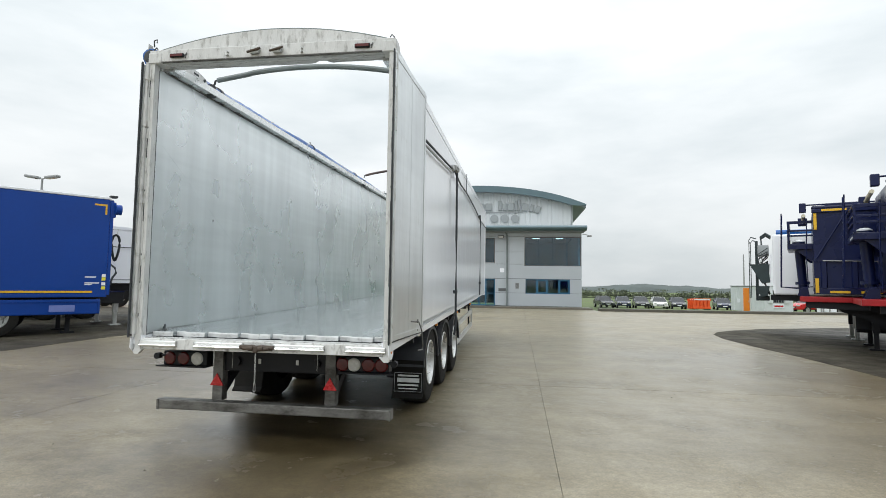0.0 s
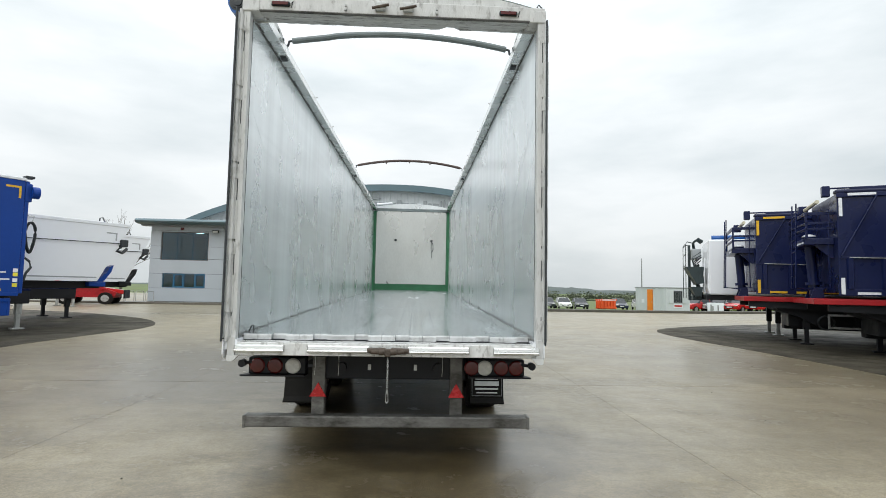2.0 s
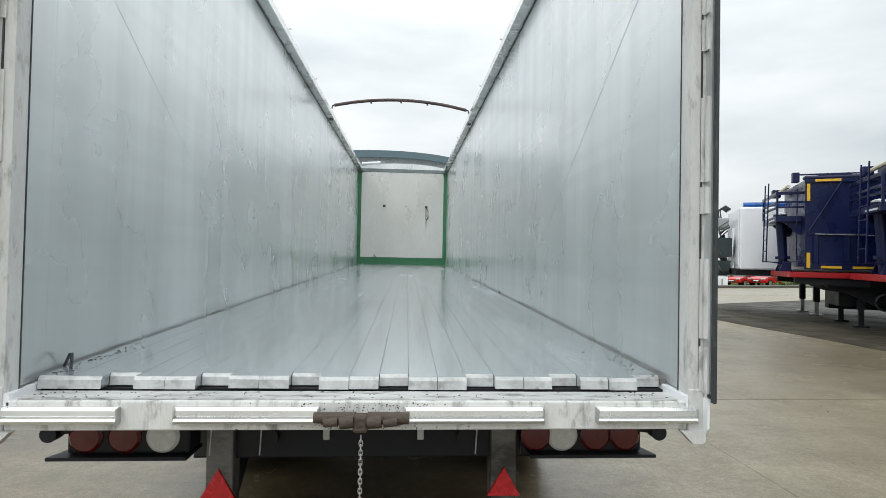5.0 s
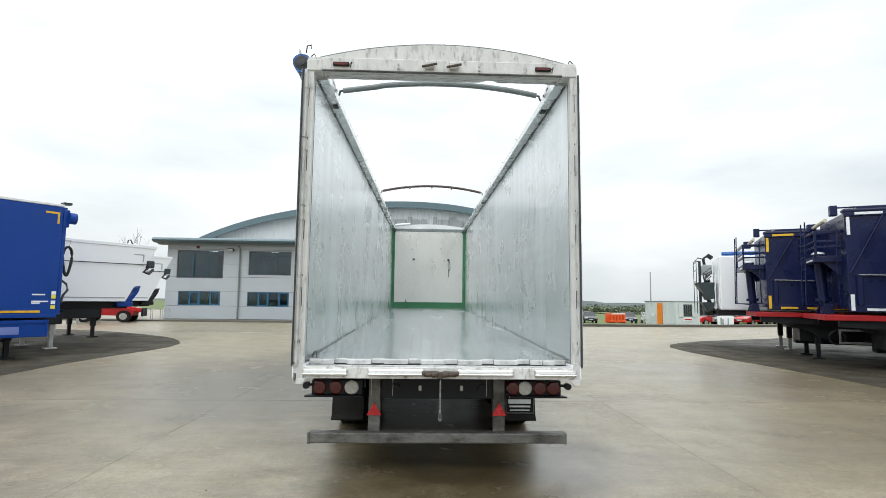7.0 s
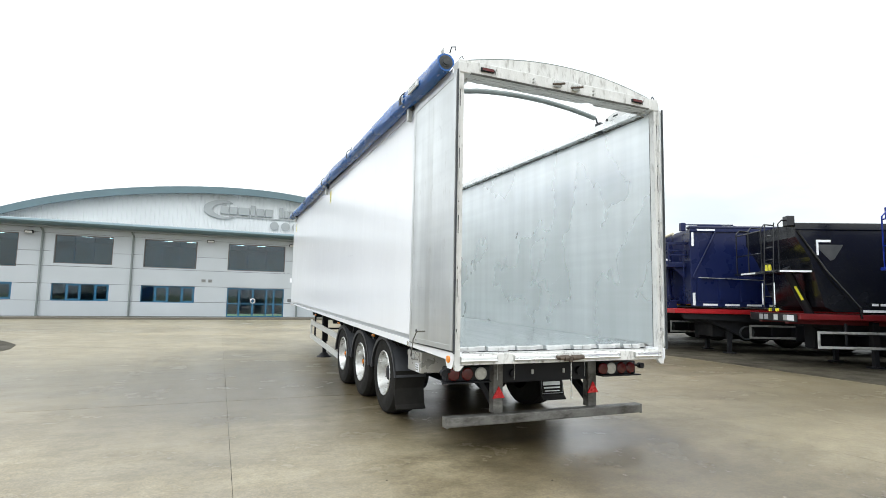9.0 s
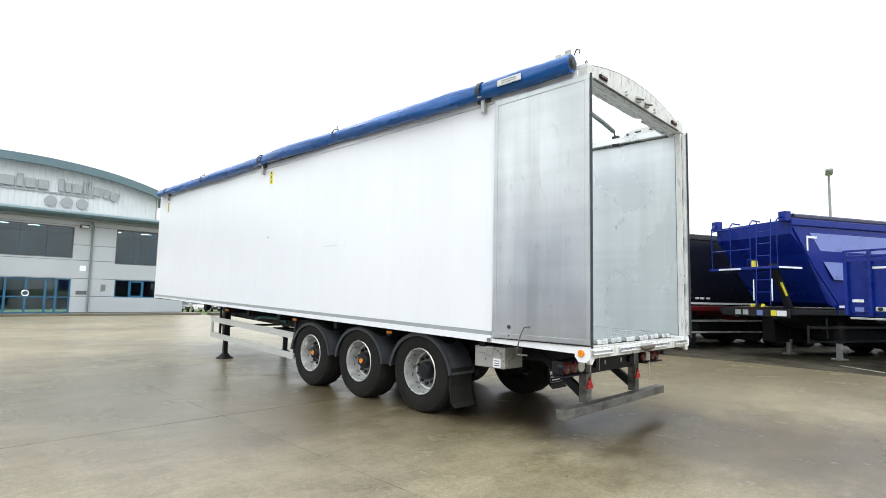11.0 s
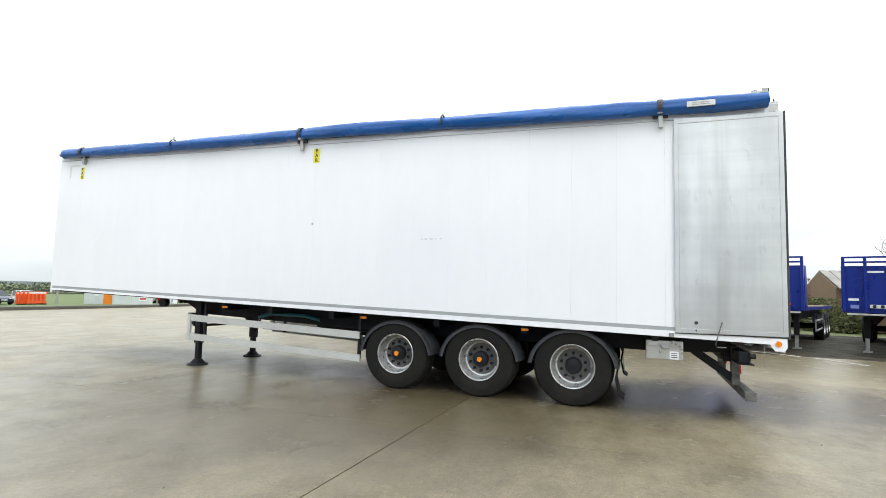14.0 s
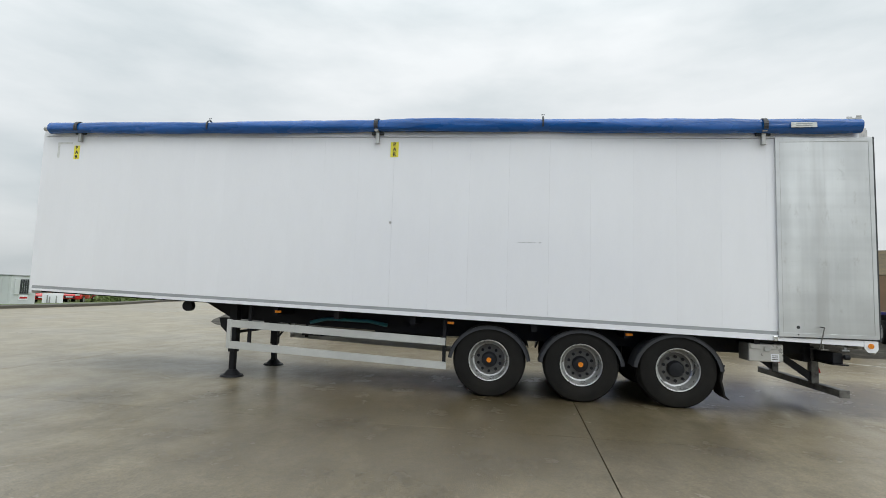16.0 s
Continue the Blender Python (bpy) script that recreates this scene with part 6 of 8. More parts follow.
ribbed_tipper((10.40, 10.87), -26, YELLOW_TAPE, "navy blue tipper trailer on a red chassis with yellow tape", 3.77, 0.34)
ribbed_tipper((10.23, 7.58), -26, WHITE_TAPE, "navy blue tipper trailer on a red chassis with white tape", 3.90, 0.52)


def smooth_tipper(corner, deg, m, chassis, label, stripes):
    """Smooth half-pipe tipper with a raked front wall."""
    t = thing("tipper_trailer", label, "trailer", place(corner, deg))
    W, L, zb_, zt_ = 2.46, 9.8 if stripes else 8.8, 1.40, 3.62 if stripes else 3.58
    rake = 1.05 if stripes else 0.5
    prof = [(-0.25, zt_), (L, zt_ - 0.03), (L + 0.1, zt_ - 0.1), (L - 0.15, zb_ + 0.05), (rake + 0.25, zb_), (rake, zb_ + 0.12), (0.25 * rake, 2.75), (-0.25, 3.25)]
    f = Form()
    lo = [f.bm.verts.new((x, 0.04 + (0.10 if z < 1.6 else 0), z)) for x, z in prof]
    hi = [f.bm.verts.new((x, W - 0.04 - (0.10 if z < 1.6 else 0), z)) for x, z in prof]
    f.bm.faces.new(lo)
    f.bm.faces.new(hi[::-1])
    for k in range(len(prof)):
        q = (k + 1) % len(prof)
        f.bm.faces.new((lo[k], hi[k], hi[q], lo[q]))
    part("body", f, m, t)
    part("top_rail", Form().box((-0.28, -0.01, zt_ - 0.16), (L, 0.08, zt_ + 0.02), 0.02), m, t)
    if stripes:
        part("cover_roll", Form().tube([(-0.1, 0.10, zt_ + 0.06), (3, 0.09, zt_ + 0.05), (L, 0.10, zt_ + 0.03)], 0.10, 10), DARK_TARP, t, smooth=True)
    part("tape", Form().box((0.30, 0.028, zt_ - 0.46), (0.65, 0.0385, zt_ - 0.40)).box((0.30, 0.028, zt_ - 0.78), (0.35, 0.0385, zt_ - 0.46)), WHITE_TAPE, t)
    part("floor_rail", Form().box((1.3, 0.06, zb_ - 0.03), (L - 0.2, 0.12, zb_ + 0.07), 0.01), m, t)
    part("tape", Form().box((1.35, 0.052, zb_), (L - 0.3, 0.0595, zb_ + 0.06)), WHITE_TAPE, t)
    for x in (1.55, 1.75, 2.0):
        part("bar", Form().box((x, 0.030, zb_ + 0.16), (x + 0.15, 0.0385, zb_ + 0.22)), WHITE_TAPE, t)
    if stripes:
        for z, x0 in ((2.85, 0.42), (2.12, 0.85)):
            for a, b in ((x0, 3.6), (4.1, 6.4), (6.9, 8.5)):
                part("stripe", Form().prism([(a, z + 0.45), (b + 0.35, z + 0.45), (b, z), (a + 0.35, z)], "y", 0.034, 0.0385), STRIPE, t)
        for x in (3.9, 6.7):
            part("side_rib", Form().box((x - 0.06, 0.0, zb_ + 0.1), (x + 0.06, 0.04, zt_ - 0.16), 0.015), m, t)
    else:
        part("stripe", Form().prism([(0.25, 3.06), (0.95, 3.06), (0.72, 2.70), (0.62, 2.66)], "y", 0.034, 0.0385), GREY_PRINT, t)
    part("front_stay", Form().tube([(-0.2, 0.02, 3.4), (0.5, 0.0, 2.4), (1.25, 0.0, 1.5), (1.3, 0.05, 1.25)], 0.025, 6), m, t)
    ch = part("chassis", Form().prism([(-0.2, 1.25), (L, 1.25), (L, 0.95), (3.4, 0.9), (2.6, 1.05), (-0.2, 1.08)], "y", 0.55, 0.70), chassis, t)
    part("chassis_beam", Form().prism([(-0.2, 1.25), (L, 1.25), (L, 0.95), (3.4, 0.9), (2.6, 1.05), (-0.2, 1.08)], "y", W - 0.70, W - 0.55), chassis, ch)
    part("chassis_side", Form().box((-0.2, 0.05, 1.20), (L, W - 0.05, 1.34), 0.01), chassis, ch)
    part("front_plate", Form().box((-0.25, 0.15, 1.13), (-0.21, W - 0.15, 1.33), 0.006), BLACK, t)
    for y, w, mm in ((0.25, 0.28, WHITE), (0.54, 0.16, YELLOW if stripes else GREY_STRIP), (0.95, 0.18, STRIPE if stripes else PALE_PRINT), (1.4, 0.18, GREY_STRIP), (1.65, 0.18, GREY_STRIP)):
        part("plate", Form().box((-0.258, y, 1.16), (-0.251, y + w, 1.30)), mm, t)
    part("tipping_ram", Form().cyl((0.55, 0.75, 1.25), (-0.10, 0.70, 2.50), 0.10, 0.12, seg=16), BLACK, t)
    part("ram_sleeve", Form().box((-0.03, -0.02, -0.20), (0.03, 0.03, 0.20), 0.02, Matrix.Translation((0.17, 0.60, 1.86)) @ Matrix.Rotation(radians(-27), 4, "Y")), YELLOW, t)
    if not stripes:
        part("fender", Form().prism([(3.9, 1.05), (4.6, 1.05), (4.4, 1.18), (4.1, 1.18)], "y", 0.0, 0.2), YELLOW, t)
    legs(t, 1.9, (0.5, W - 0.5), BLACK, GALV if stripes else BLACK)
    guard(t, 0.25, 4.6, 0.06, BLACK if stripes else GALV)
    axle_wheels(t, (5.2, 6.5, 7.8), 0.22, W - 0.22, rim=stripes)
    # made-up black boxes and sheets that block the light seen under the body
    part("spare_carrier", Form().box((2.4, 0.75, 0.45), (4.2, 1.9, 0.90), 0.03), BLACK, t)
    part("bogie_frame", Form().box((4.5, 0.85, 0.34), (8.4, 1.6, 1.05), 0.04), BLACK, t)
    part("mudflap", Form().box((4.30, 0.1, 0.22), (4.33, W - 0.1, 1.10), 0.006), BLACK, t)
    part("side_locker", Form().box((1.3, W - 0.55, 0.36), (4.2, W - 0.12, 1.10), 0.03), BLACK, t)
    part("subframe", Form().prism([(0.9, 1.195), (L, 1.195), (L, 0.72), (1.7, 0.78), (1.2, 0.95)], "y", 0.75, W - 0.75), BLACK, t)
    # platform and ladder on the front
    plat = 2.36
    pl = part("platform", Form().box((-0.75, 0.1, plat), (0.2, W - 0.1, plat + 0.07), 0.01), m, t)
    part("edge_tape", Form().box((-0.757, 1.25, plat + 0.01), (-0.751, 2.0, plat + 0.055)), WHITE_TAPE, pl)
    part("edge_tape", Form().box((-0.75, 0.094, plat + 0.01), (0.2, 0.0995, plat + 0.055)), WHITE_TAPE, pl)
    for y in (0.15, 0.95, 1.6, W - 0.2):
        part("handrail", Form().tube([(-0.72, y, plat), (-0.72, y, plat + 1.22), (-0.60, y, plat + 1.32), (-0.25, y, plat + 1.30)], 0.02, 6), m, pl)
    for z in (0.55, 1.15):
        part("cross_rail", Form().cyl((-0.72, 0.95, plat + z), (-0.72, W - 0.2, plat + z), 0.018, seg=6), m, pl)
    ladder(t, -0.86, 0.30, 1.45, plat + 1.28, m)
    for y in (0.24, 0.78):
        part("ladder_tape", Form().box((-0.85, y, 1.55), (-0.83, y + 0.03, 2.1)), WHITE_TAPE, t)
    b = part("beacon", Form().cyl((-0.45, W * 0.42, plat + 0.07), (-0.45, W * 0.42, plat + 0.25), 0.11, 0.09, seg=14), YELLOW, t, "yellow warning beacon")
    part("beacon_guard", Form().tube([(-0.55, W * 0.42 - 0.13, plat + 0.07), (-0.55, W * 0.42 - 0.13, plat + 0.28), (-0.55, W * 0.42 + 0.13, plat + 0.28), (-0.55, W * 0.42 + 0.13, plat + 0.07)], 0.012, 6), m, b)
    for y in ((0.0, W - 0.28) if stripes else (0.0,)):
        part("sheet_motor", Form().box((-0.50, y + 0.02, zt_ - 0.06), (-0.26, y + 0.24, zt_ + 0.20), 0.02), m, t)
    for k in range(3):
        part("air_coupling", Form().cyl((-0.33, 0.9 + 0.16 * k, 1.42), (-0.26, 0.9 + 0.16 * k, 1.42), 0.045, seg=10), YELLOW if k != 1 else BLACK, t)
    slim_front(t, 0.75)
    return t


smooth_tipper((9.98, 3.92), -26, GLOSS_BLACK, DARK_RED, "glossy black tipper trailer on a dark red chassis", False)
smooth_tipper((9.75, 0.20), -29, ROYAL, BLACK, "bright blue tipper trailer with pale blue stripes", True)


def flatbed(corner, deg):
    """Flat trailer with a blue headboard; the length runs along x."""
    t = thing("flatbed_trailer", "flat trailer with a bright blue headboard and deck", "trailer", place(corner, deg) @ Matrix.Diagonal((1, 0.92, 0.955, 1)), group="parked flatbeds")
    W, L = 2.34, 13.0
    part("headboard", Form().box((0.06, 0.03, 1.36), (0.10, W - 0.03, 2.62), 0.006), ROYAL, t)
    for y in (0.0, 0.60, 1.18, 1.74, W - 0.08):
        part("headboard_post", Form().box((-0.03, y, 1.30), (0.06, y + 0.08, 2.88), 0.01), ROYAL, t)
    for z in (2.84, 2.70):
        part("headboard_rail", Form().box((-0.015, 0.0, z), (0.045, W, z + 0.05), 0.01), ROYAL, t)
    for s, y in ((1, 0.0), (-1, W)):
        part("side_wing", Form().prism([(0.10, 1.36), (0.75, 1.36), (0.60, 2.62), (0.10, 2.62)], "y", y - 0.002 if s < 0 else y - 0.02, y + 0.02 if s < 0 else y + 0.002), ROYAL, t)
    part("bar", Form().box((0.048, 1.35, 2.42), (0.0595, 1.75, 2.47)), WHITE_TAPE, t)
    part("coupling_panel", Form().box((0.03, 0.95, 1.42), (0.0595, 1.70, 1.52)), PALE_PRINT, t)
    for k in range(4):
        part("air_coupling", Form().cyl((-0.02, 1.05 + 0.18 * k, 1.47), (0.03, 1.05 + 0.18 * k, 1.47), 0.045, seg=12), BLACK, t)
    part("red_label", Form().box((0.048, 0.35, 1.44), (0.0595, 0.65, 1.53)), RED_REFLEX, t)
    part("white_label", Form().box((0.048, 1.95, 1.62), (0.0595, 2.2, 1.69)), WHITE_TAPE, t)
    part("blue_label", Form().box((0.048, 1.95, 1.40), (0.0595, 2.15, 1.50)), STRIPE, t)
    part("deck", Form().box((0.10, 0.02, 1.28), (L, W - 0.02, 1.40), 0.01), ROYAL, t)
    part("deck_boards", Form().box((0.9, 0.06, 1.40), (L - 0.1, W - 0.06, 1.412)), mat("deck_wood", (0.16, 0.11, 0.07), 0.7, var=0.25, scale=3, stretch=(0.2, 6, 1)) if "deck_wood" not in bpy.data.materials else bpy.data.materials["deck_wood"], t)
    for y in (0.55, W - 0.70):
        part("chassis_beam", Form().prism([(0.2, 1.28), (L, 1.28), (L, 1.0), (3.6, 0.88), (2.8, 1.12), (0.2, 1.14)], "y", y, y + 0.14), BLACK, t)
    part("bolster", Form().box((0.0, 0.1, 1.21), (0.12, W - 0.1, 1.26), 0.01), GALV, t)
    legs(t, 2.3, (0.45, W - 0.45), BLACK, GALV)
    guard(t, 4.3, 7.2, 0.06, GALV)
    axle_wheels(t, (8.0, 9.31, 10.62), 0.22, W - 0.22)
    for x in (8.0, 9.31, 10.62):
        part("mudguard", Form().prism([(x + 0.62 * math.cos(a), 0.5 + 0.6 * math.sin(a)) for a in [math.radians(20 + 14 * k) for k in range(11)]] + [(x + 0.60 * math.cos(a), 0.5 + 0.58 * math.sin(a)) for a in [math.radians(160 - 14 * k) for k in range(11)]], "y", 0.02, 0.42), FENDER, t)
    return t


fb = flatbed((8.76, -2.75), -19)
copy_thing(fb, place((8.24, -5.72), -21))
copy_thing(fb, place((7.6, -9.6), -21))


def white_front_trailer(corner, deg):
    t = thing("bulk_trailer", "white box trailer with dark green machinery on its front", "trailer", place(corner, deg) @ Matrix.Diagonal((1, 1, 0.955, 1)))
    W, L = 2.46, 9.0
    part("body", Form().box((0, 0, 1.45), (L, W, 3.55), 0.06), WHITE, t)
    for y in (0.28, W - 0.31):
        part("front_rib", Form().box((-0.02, y, 1.6), (0.01, y + 0.03, 3.4), 0.004), WHITE, t)
    part("rolled_cover", Form().cyl((0.1, 0.15, 3.62), (L, 0.15, 3.62), 0.09, seg=12), TARP, t)
    part("vent", Form().box((-0.012, 0.3, 1.58), (-0.002, 0.9, 1.64)), GREY_STRIP, t)
    part("pillar", Form().box((-0.9, W - 0.5, 1.2), (-0.75, W - 0.3, 3.5), 0.01), GREEN_STEEL, t)
    part("hopper", Form().prism([(-1.15, 2.55), (-0.15, 2.55), (-0.15, 1.9), (-0.55, 1.85)], "y", W - 1.6, W - 0.1), GREEN_STEEL, t)
    part("hopper", Form().prism([(-0.9, 1.75), (-0.2, 1.75), (-0.3, 1.4), (-0.6, 1.35)], "y", W - 1.6, W - 0.2), GREEN_STEEL, t)
    part("motor", Form().box((-0.75, W - 1.1, 2.9), (-0.2, W - 0.2, 3.3), 0.04), GREY_STRIP, t)
    for y in (W - 0.9, W - 0.5, W - 0.15):
        part("pipe", Form().tube([(-0.55, y, 3.3), (-0.6, y, 3.6), (-0.35, y - 0.1, 3.72), (-0.1, y - 0.1, 3.6)], 0.05, 8), GREEN_STEEL, t)
    for y in (W - 1.55, W - 0.1):
        part("handrail", Form().tube([(-1.15, y, 1.3), (-1.15, y, 3.45), (-1.05, y, 3.55), (-0.8, y, 3.5)], 0.022, 6), GREEN_STEEL, t)
    for z in (2.6, 3.05, 3.4):
        part("cross_rail", Form().cyl((-1.15, W - 1.55, z), (-1.15, W - 0.1, z), 0.018, seg=6), GREEN_STEEL, t)
    for y in (0.75, 1.0):
        part("hose", Form().tube([(-0.1, y, 2.9), (-0.16, y + 0.02, 2.2), (-0.12, y, 1.5)], 0.035, 8), WHITE, t)
    part("chassis", Form().box((-0.15, 0.1, 1.26), (L, W - 0.1, 1.44), 0.01), BLACK, t)
    part("front_gear", Form().box((-0.75, W - 1.3, 1.22), (-0.2, W - 0.4, 1.40), 0.03), GREEN_STEEL, t)
    r_ = random.Random(5)
    for k in range(11):
        y, z = W - 1.5 + 0.13 * k, r_.uniform(2.5, 3.2)
        part("pipe", Form().tube([(-0.25, y, z), (-0.5 - r_.uniform(0, 0.3), y + r_.uniform(-0.1, 0.1), z - 0.2), (-0.45, y, 1.9), (-0.2, y + 0.1, 1.45)], r_.uniform(0.018, 0.04), 6), GREEN_STEEL if k % 3 else SEAL, t)
    legs(t, 2.2, (0.5, W - 0.5))
    axle_wheels(t, (6.0, 7.3), 0.22, W - 0.22)
    slim_front(t, 0.62)
    return t


white_front_trailer((10.82, 14.14), -24)


# trailers on the other side of the lane: the length runs back along -x of their own frame
def box_trailer(corner, deg):
    t = thing("box_trailer", "bright blue box trailer with yellow outline tape", "trailer", place(corner, deg) @ Matrix.Diagonal((1, 1, 1.018, 1)))
    W, L = 2.5, 13.2
    part("body", Form().box((-L, 0, 1.10), (0, W, 3.90), 0.02), CURTAIN, t)
    part("top_rail", Form().box((-L, -0.015, 3.90), (0.02, W + 0.015, 3.97), 0.015), WHITE_TAPE, t)
    part("floor_rail", Form().box((-L, -0.012, 1.04), (0.01, 0.03, 1.13), 0.006), CURTAIN, t)
    part("tape", Form().box((-L, -0.0165, 1.165), (-0.35, -0.0005, 1.22)), YELLOW_TAPE, t)
    part("tape", Form().box((-0.40, -0.004, 3.70), (-0.08, -0.0005, 3.75)).box((-0.13, -0.004, 3.45), (-0.08, -0.0005, 3.70)), YELLOW_TAPE, t)
    for z, w in ((1.60, 0.28), (1.43, 0.36), (1.385, 0.18)):
        part("bar", Form().box((-0.55, -0.004, z), (-0.55 + w, -0.0005, z + 0.035)), WHITE_TAPE, t)
    for z, mm in ((1.62, WHITE), (1.52, YELLOW), (1.38, WHITE), (1.26, YELLOW)):
        part("sticker", Form().box((-0.13, -0.004, z), (-0.03, -0.0005, z + 0.09)), mm, t)
    part("corner_post", Form().box((0.0, 0.02, 1.1), (0.10, 0.22, 3.90), 0.02), CURTAIN, t)
    m_ = part("sheet_motor", Form().box((0.0, 0.0, 3.38), (0.16, 0.4, 3.84), 0.03), CURTAIN, t)
    part("motor_drum", Form().cyl((0.12, -0.02, 3.62), (0.28, -0.02, 3.62), 0.15, seg=18), CURTAIN, m_)
    part("motor_cap", Form().box((-0.02, -0.03, 3.97), (0.18, 0.2, 4.03), 0.01), SEAL, m_)
    part("hose_coil", Form().tube([(0.22 + 0.10 * math.cos(a) + 0.02 * math.sin(2 * a), 0.15, 2.50 + 0.38 * math.sin(a)) for a in [2 * math.pi * k / 24 for k in range(49)]], 0.035, 6), SEAL, t, "coiled black hose hanging on the end")
    part("coil_hook", Form().tube([(0.12, 0.15, 3.05), (0.28, 0.15, 3.05), (0.24, 0.15, 2.88)], 0.012, 5), ZINC, t)
    part("valve", Form().tube([(0.1, 0.1, 2.0), (0.22, 0.08, 1.9), (0.26, 0.08, 1.75), (0.16, 0.08, 1.6), (0.12, 0.08, 1.4)], 0.03, 6), SEAL, t)
    part("chassis", Form().box((-L, 0.5, 0.78), (0.0, W - 0.5, 1.08), 0.01), BLACK, t)
    part("side_skirt", Form().box((-6.0, 0.02, 0.56), (-0.15, 0.07, 0.98), 0.02), CURTAIN, t, "blue side skirt under the body")
    part("skirt_edge", Form().box((-6.0, 0.0, 0.90), (-0.15, 0.019, 0.98), 0.006), CURTAIN, t)
    part("locker", Form().box((-1.35, 0.012, 0.64), (-0.75, 0.0195, 0.82), 0.003), STRIPE, t)
    part("skirt_end", Form().box((-0.19, 0.0, 0.56), (-0.13, 0.30, 0.99), 0.02), CURTAIN, t)
    legs(t, -0.8, (0.6, W - 0.6), BLACK, BLACK, 0.9)
    axle_wheels(t, (-2.5, -3.85, -5.2), 0.22, W - 0.22)
    return t


box_trailer((-9.70, 9.40), 54)


def raked_tipper(corner, deg, frame_m):
    t = thing("tipper_trailer", "white tipper trailer with a raked front wall", "trailer", place(corner, deg), group="parked white tippers")
    W, L = 2.5, 9.5
    UP = Matrix.Translation((0, 0, 0.28))
    part("body", Form().prism([(-L, 1.18), (-0.95, 1.18), (0.0, 3.0), (0.0, 3.12), (-L, 3.12)], "y", 0.0, W), WHITE, t).data.transform(UP)
    part("top_rail", Form().box((-L, -0.02, 3.03), (0.03, W + 0.02, 3.14), 0.01), WHITE, t).data.transform(UP)
    part("floor_strip", Form().box((-L, -0.004, 1.28), (-0.98, -0.0005, 1.32)), GREY_STRIP, t).data.transform(UP)
    part("tape", Form().box((-0.75, -0.004, 2.77), (-0.40, -0.0005, 2.81)).box((-0.45, -0.004, 2.55), (-0.40, -0.0005, 2.77)), GREY_STRIP, t).data.transform(UP)
    part("sheet_cord", Form().tube([(-L, -0.03, 2.85), (-6.0, -0.04, 2.58), (-3.0, -0.04, 2.42), (-0.2, -0.03, 2.46)], 0.014, 5), SEAL, t).data.transform(UP)
    part("cord_winder", Form().box((-0.30, -0.10, 2.35), (-0.06, 0.15, 2.60), 0.03), SEAL, t).data.transform(UP)
    part("winder_hose", Form().tube([(-0.25, 0, 2.35), (-0.40, 0, 2.2), (-0.2, 0, 2.15), (0.0, 0.1, 2.3)], 0.05, 6), SEAL, t).data.transform(UP)
    part("hoop", Form().tube([(-0.9, 0.2, 3.12), (-0.88, 0.2, 3.27), (-0.8, 0.2, 3.30), (-0.7, 0.2, 3.12)], 0.02, 6), SEAL, t).data.transform(UP)
    part("front_frame", Form().box((-1.15, 0.1, 1.0), (-0.62, W - 0.1, 1.16), 0.03).prism([(-0.95, 1.16), (-0.70, 1.16), (-0.46, 1.50), (-0.40, 1.72), (-0.52, 1.66), (-0.60, 1.48)], "y", 0.1, 0.35).prism([(-0.80, 1.16), (-0.60, 1.16), (-0.38, 1.36), (-0.52, 1.40)], "y", 0.6, 0.8), frame_m, t).data.transform(UP)
    part("chassis", Form().box((-L, 0.3, 1.22), (-0.7, W - 0.3, 1.44), 0.01), BLACK, t)
    part("tool_locker", Form().box((-6.5, 0.10, 0.76), (-2.75, 0.7, 1.20), 0.02), BLACK, t)
    part("locker_edge", Form().box((-6.5, 0.085, 1.14), (-2.75, 0.099, 1.20), 0.004), NAVY, t)
    # the second tipper's legs are coloured black so they sink into the shade
    legs(t, -2.95, (0.3, W - 0.4), GALV if frame_m is CURTAIN else BLACK, GALV if frame_m is CURTAIN else BLACK, 0.80)
    axle_wheels(t, (-6.0, -7.3), 0.22, W - 0.22)
    return t


raked_tipper((-9.65, 14.25), 58, CURTAIN)
raked_tipper((-11.4, 19.2), 58, BLACK)


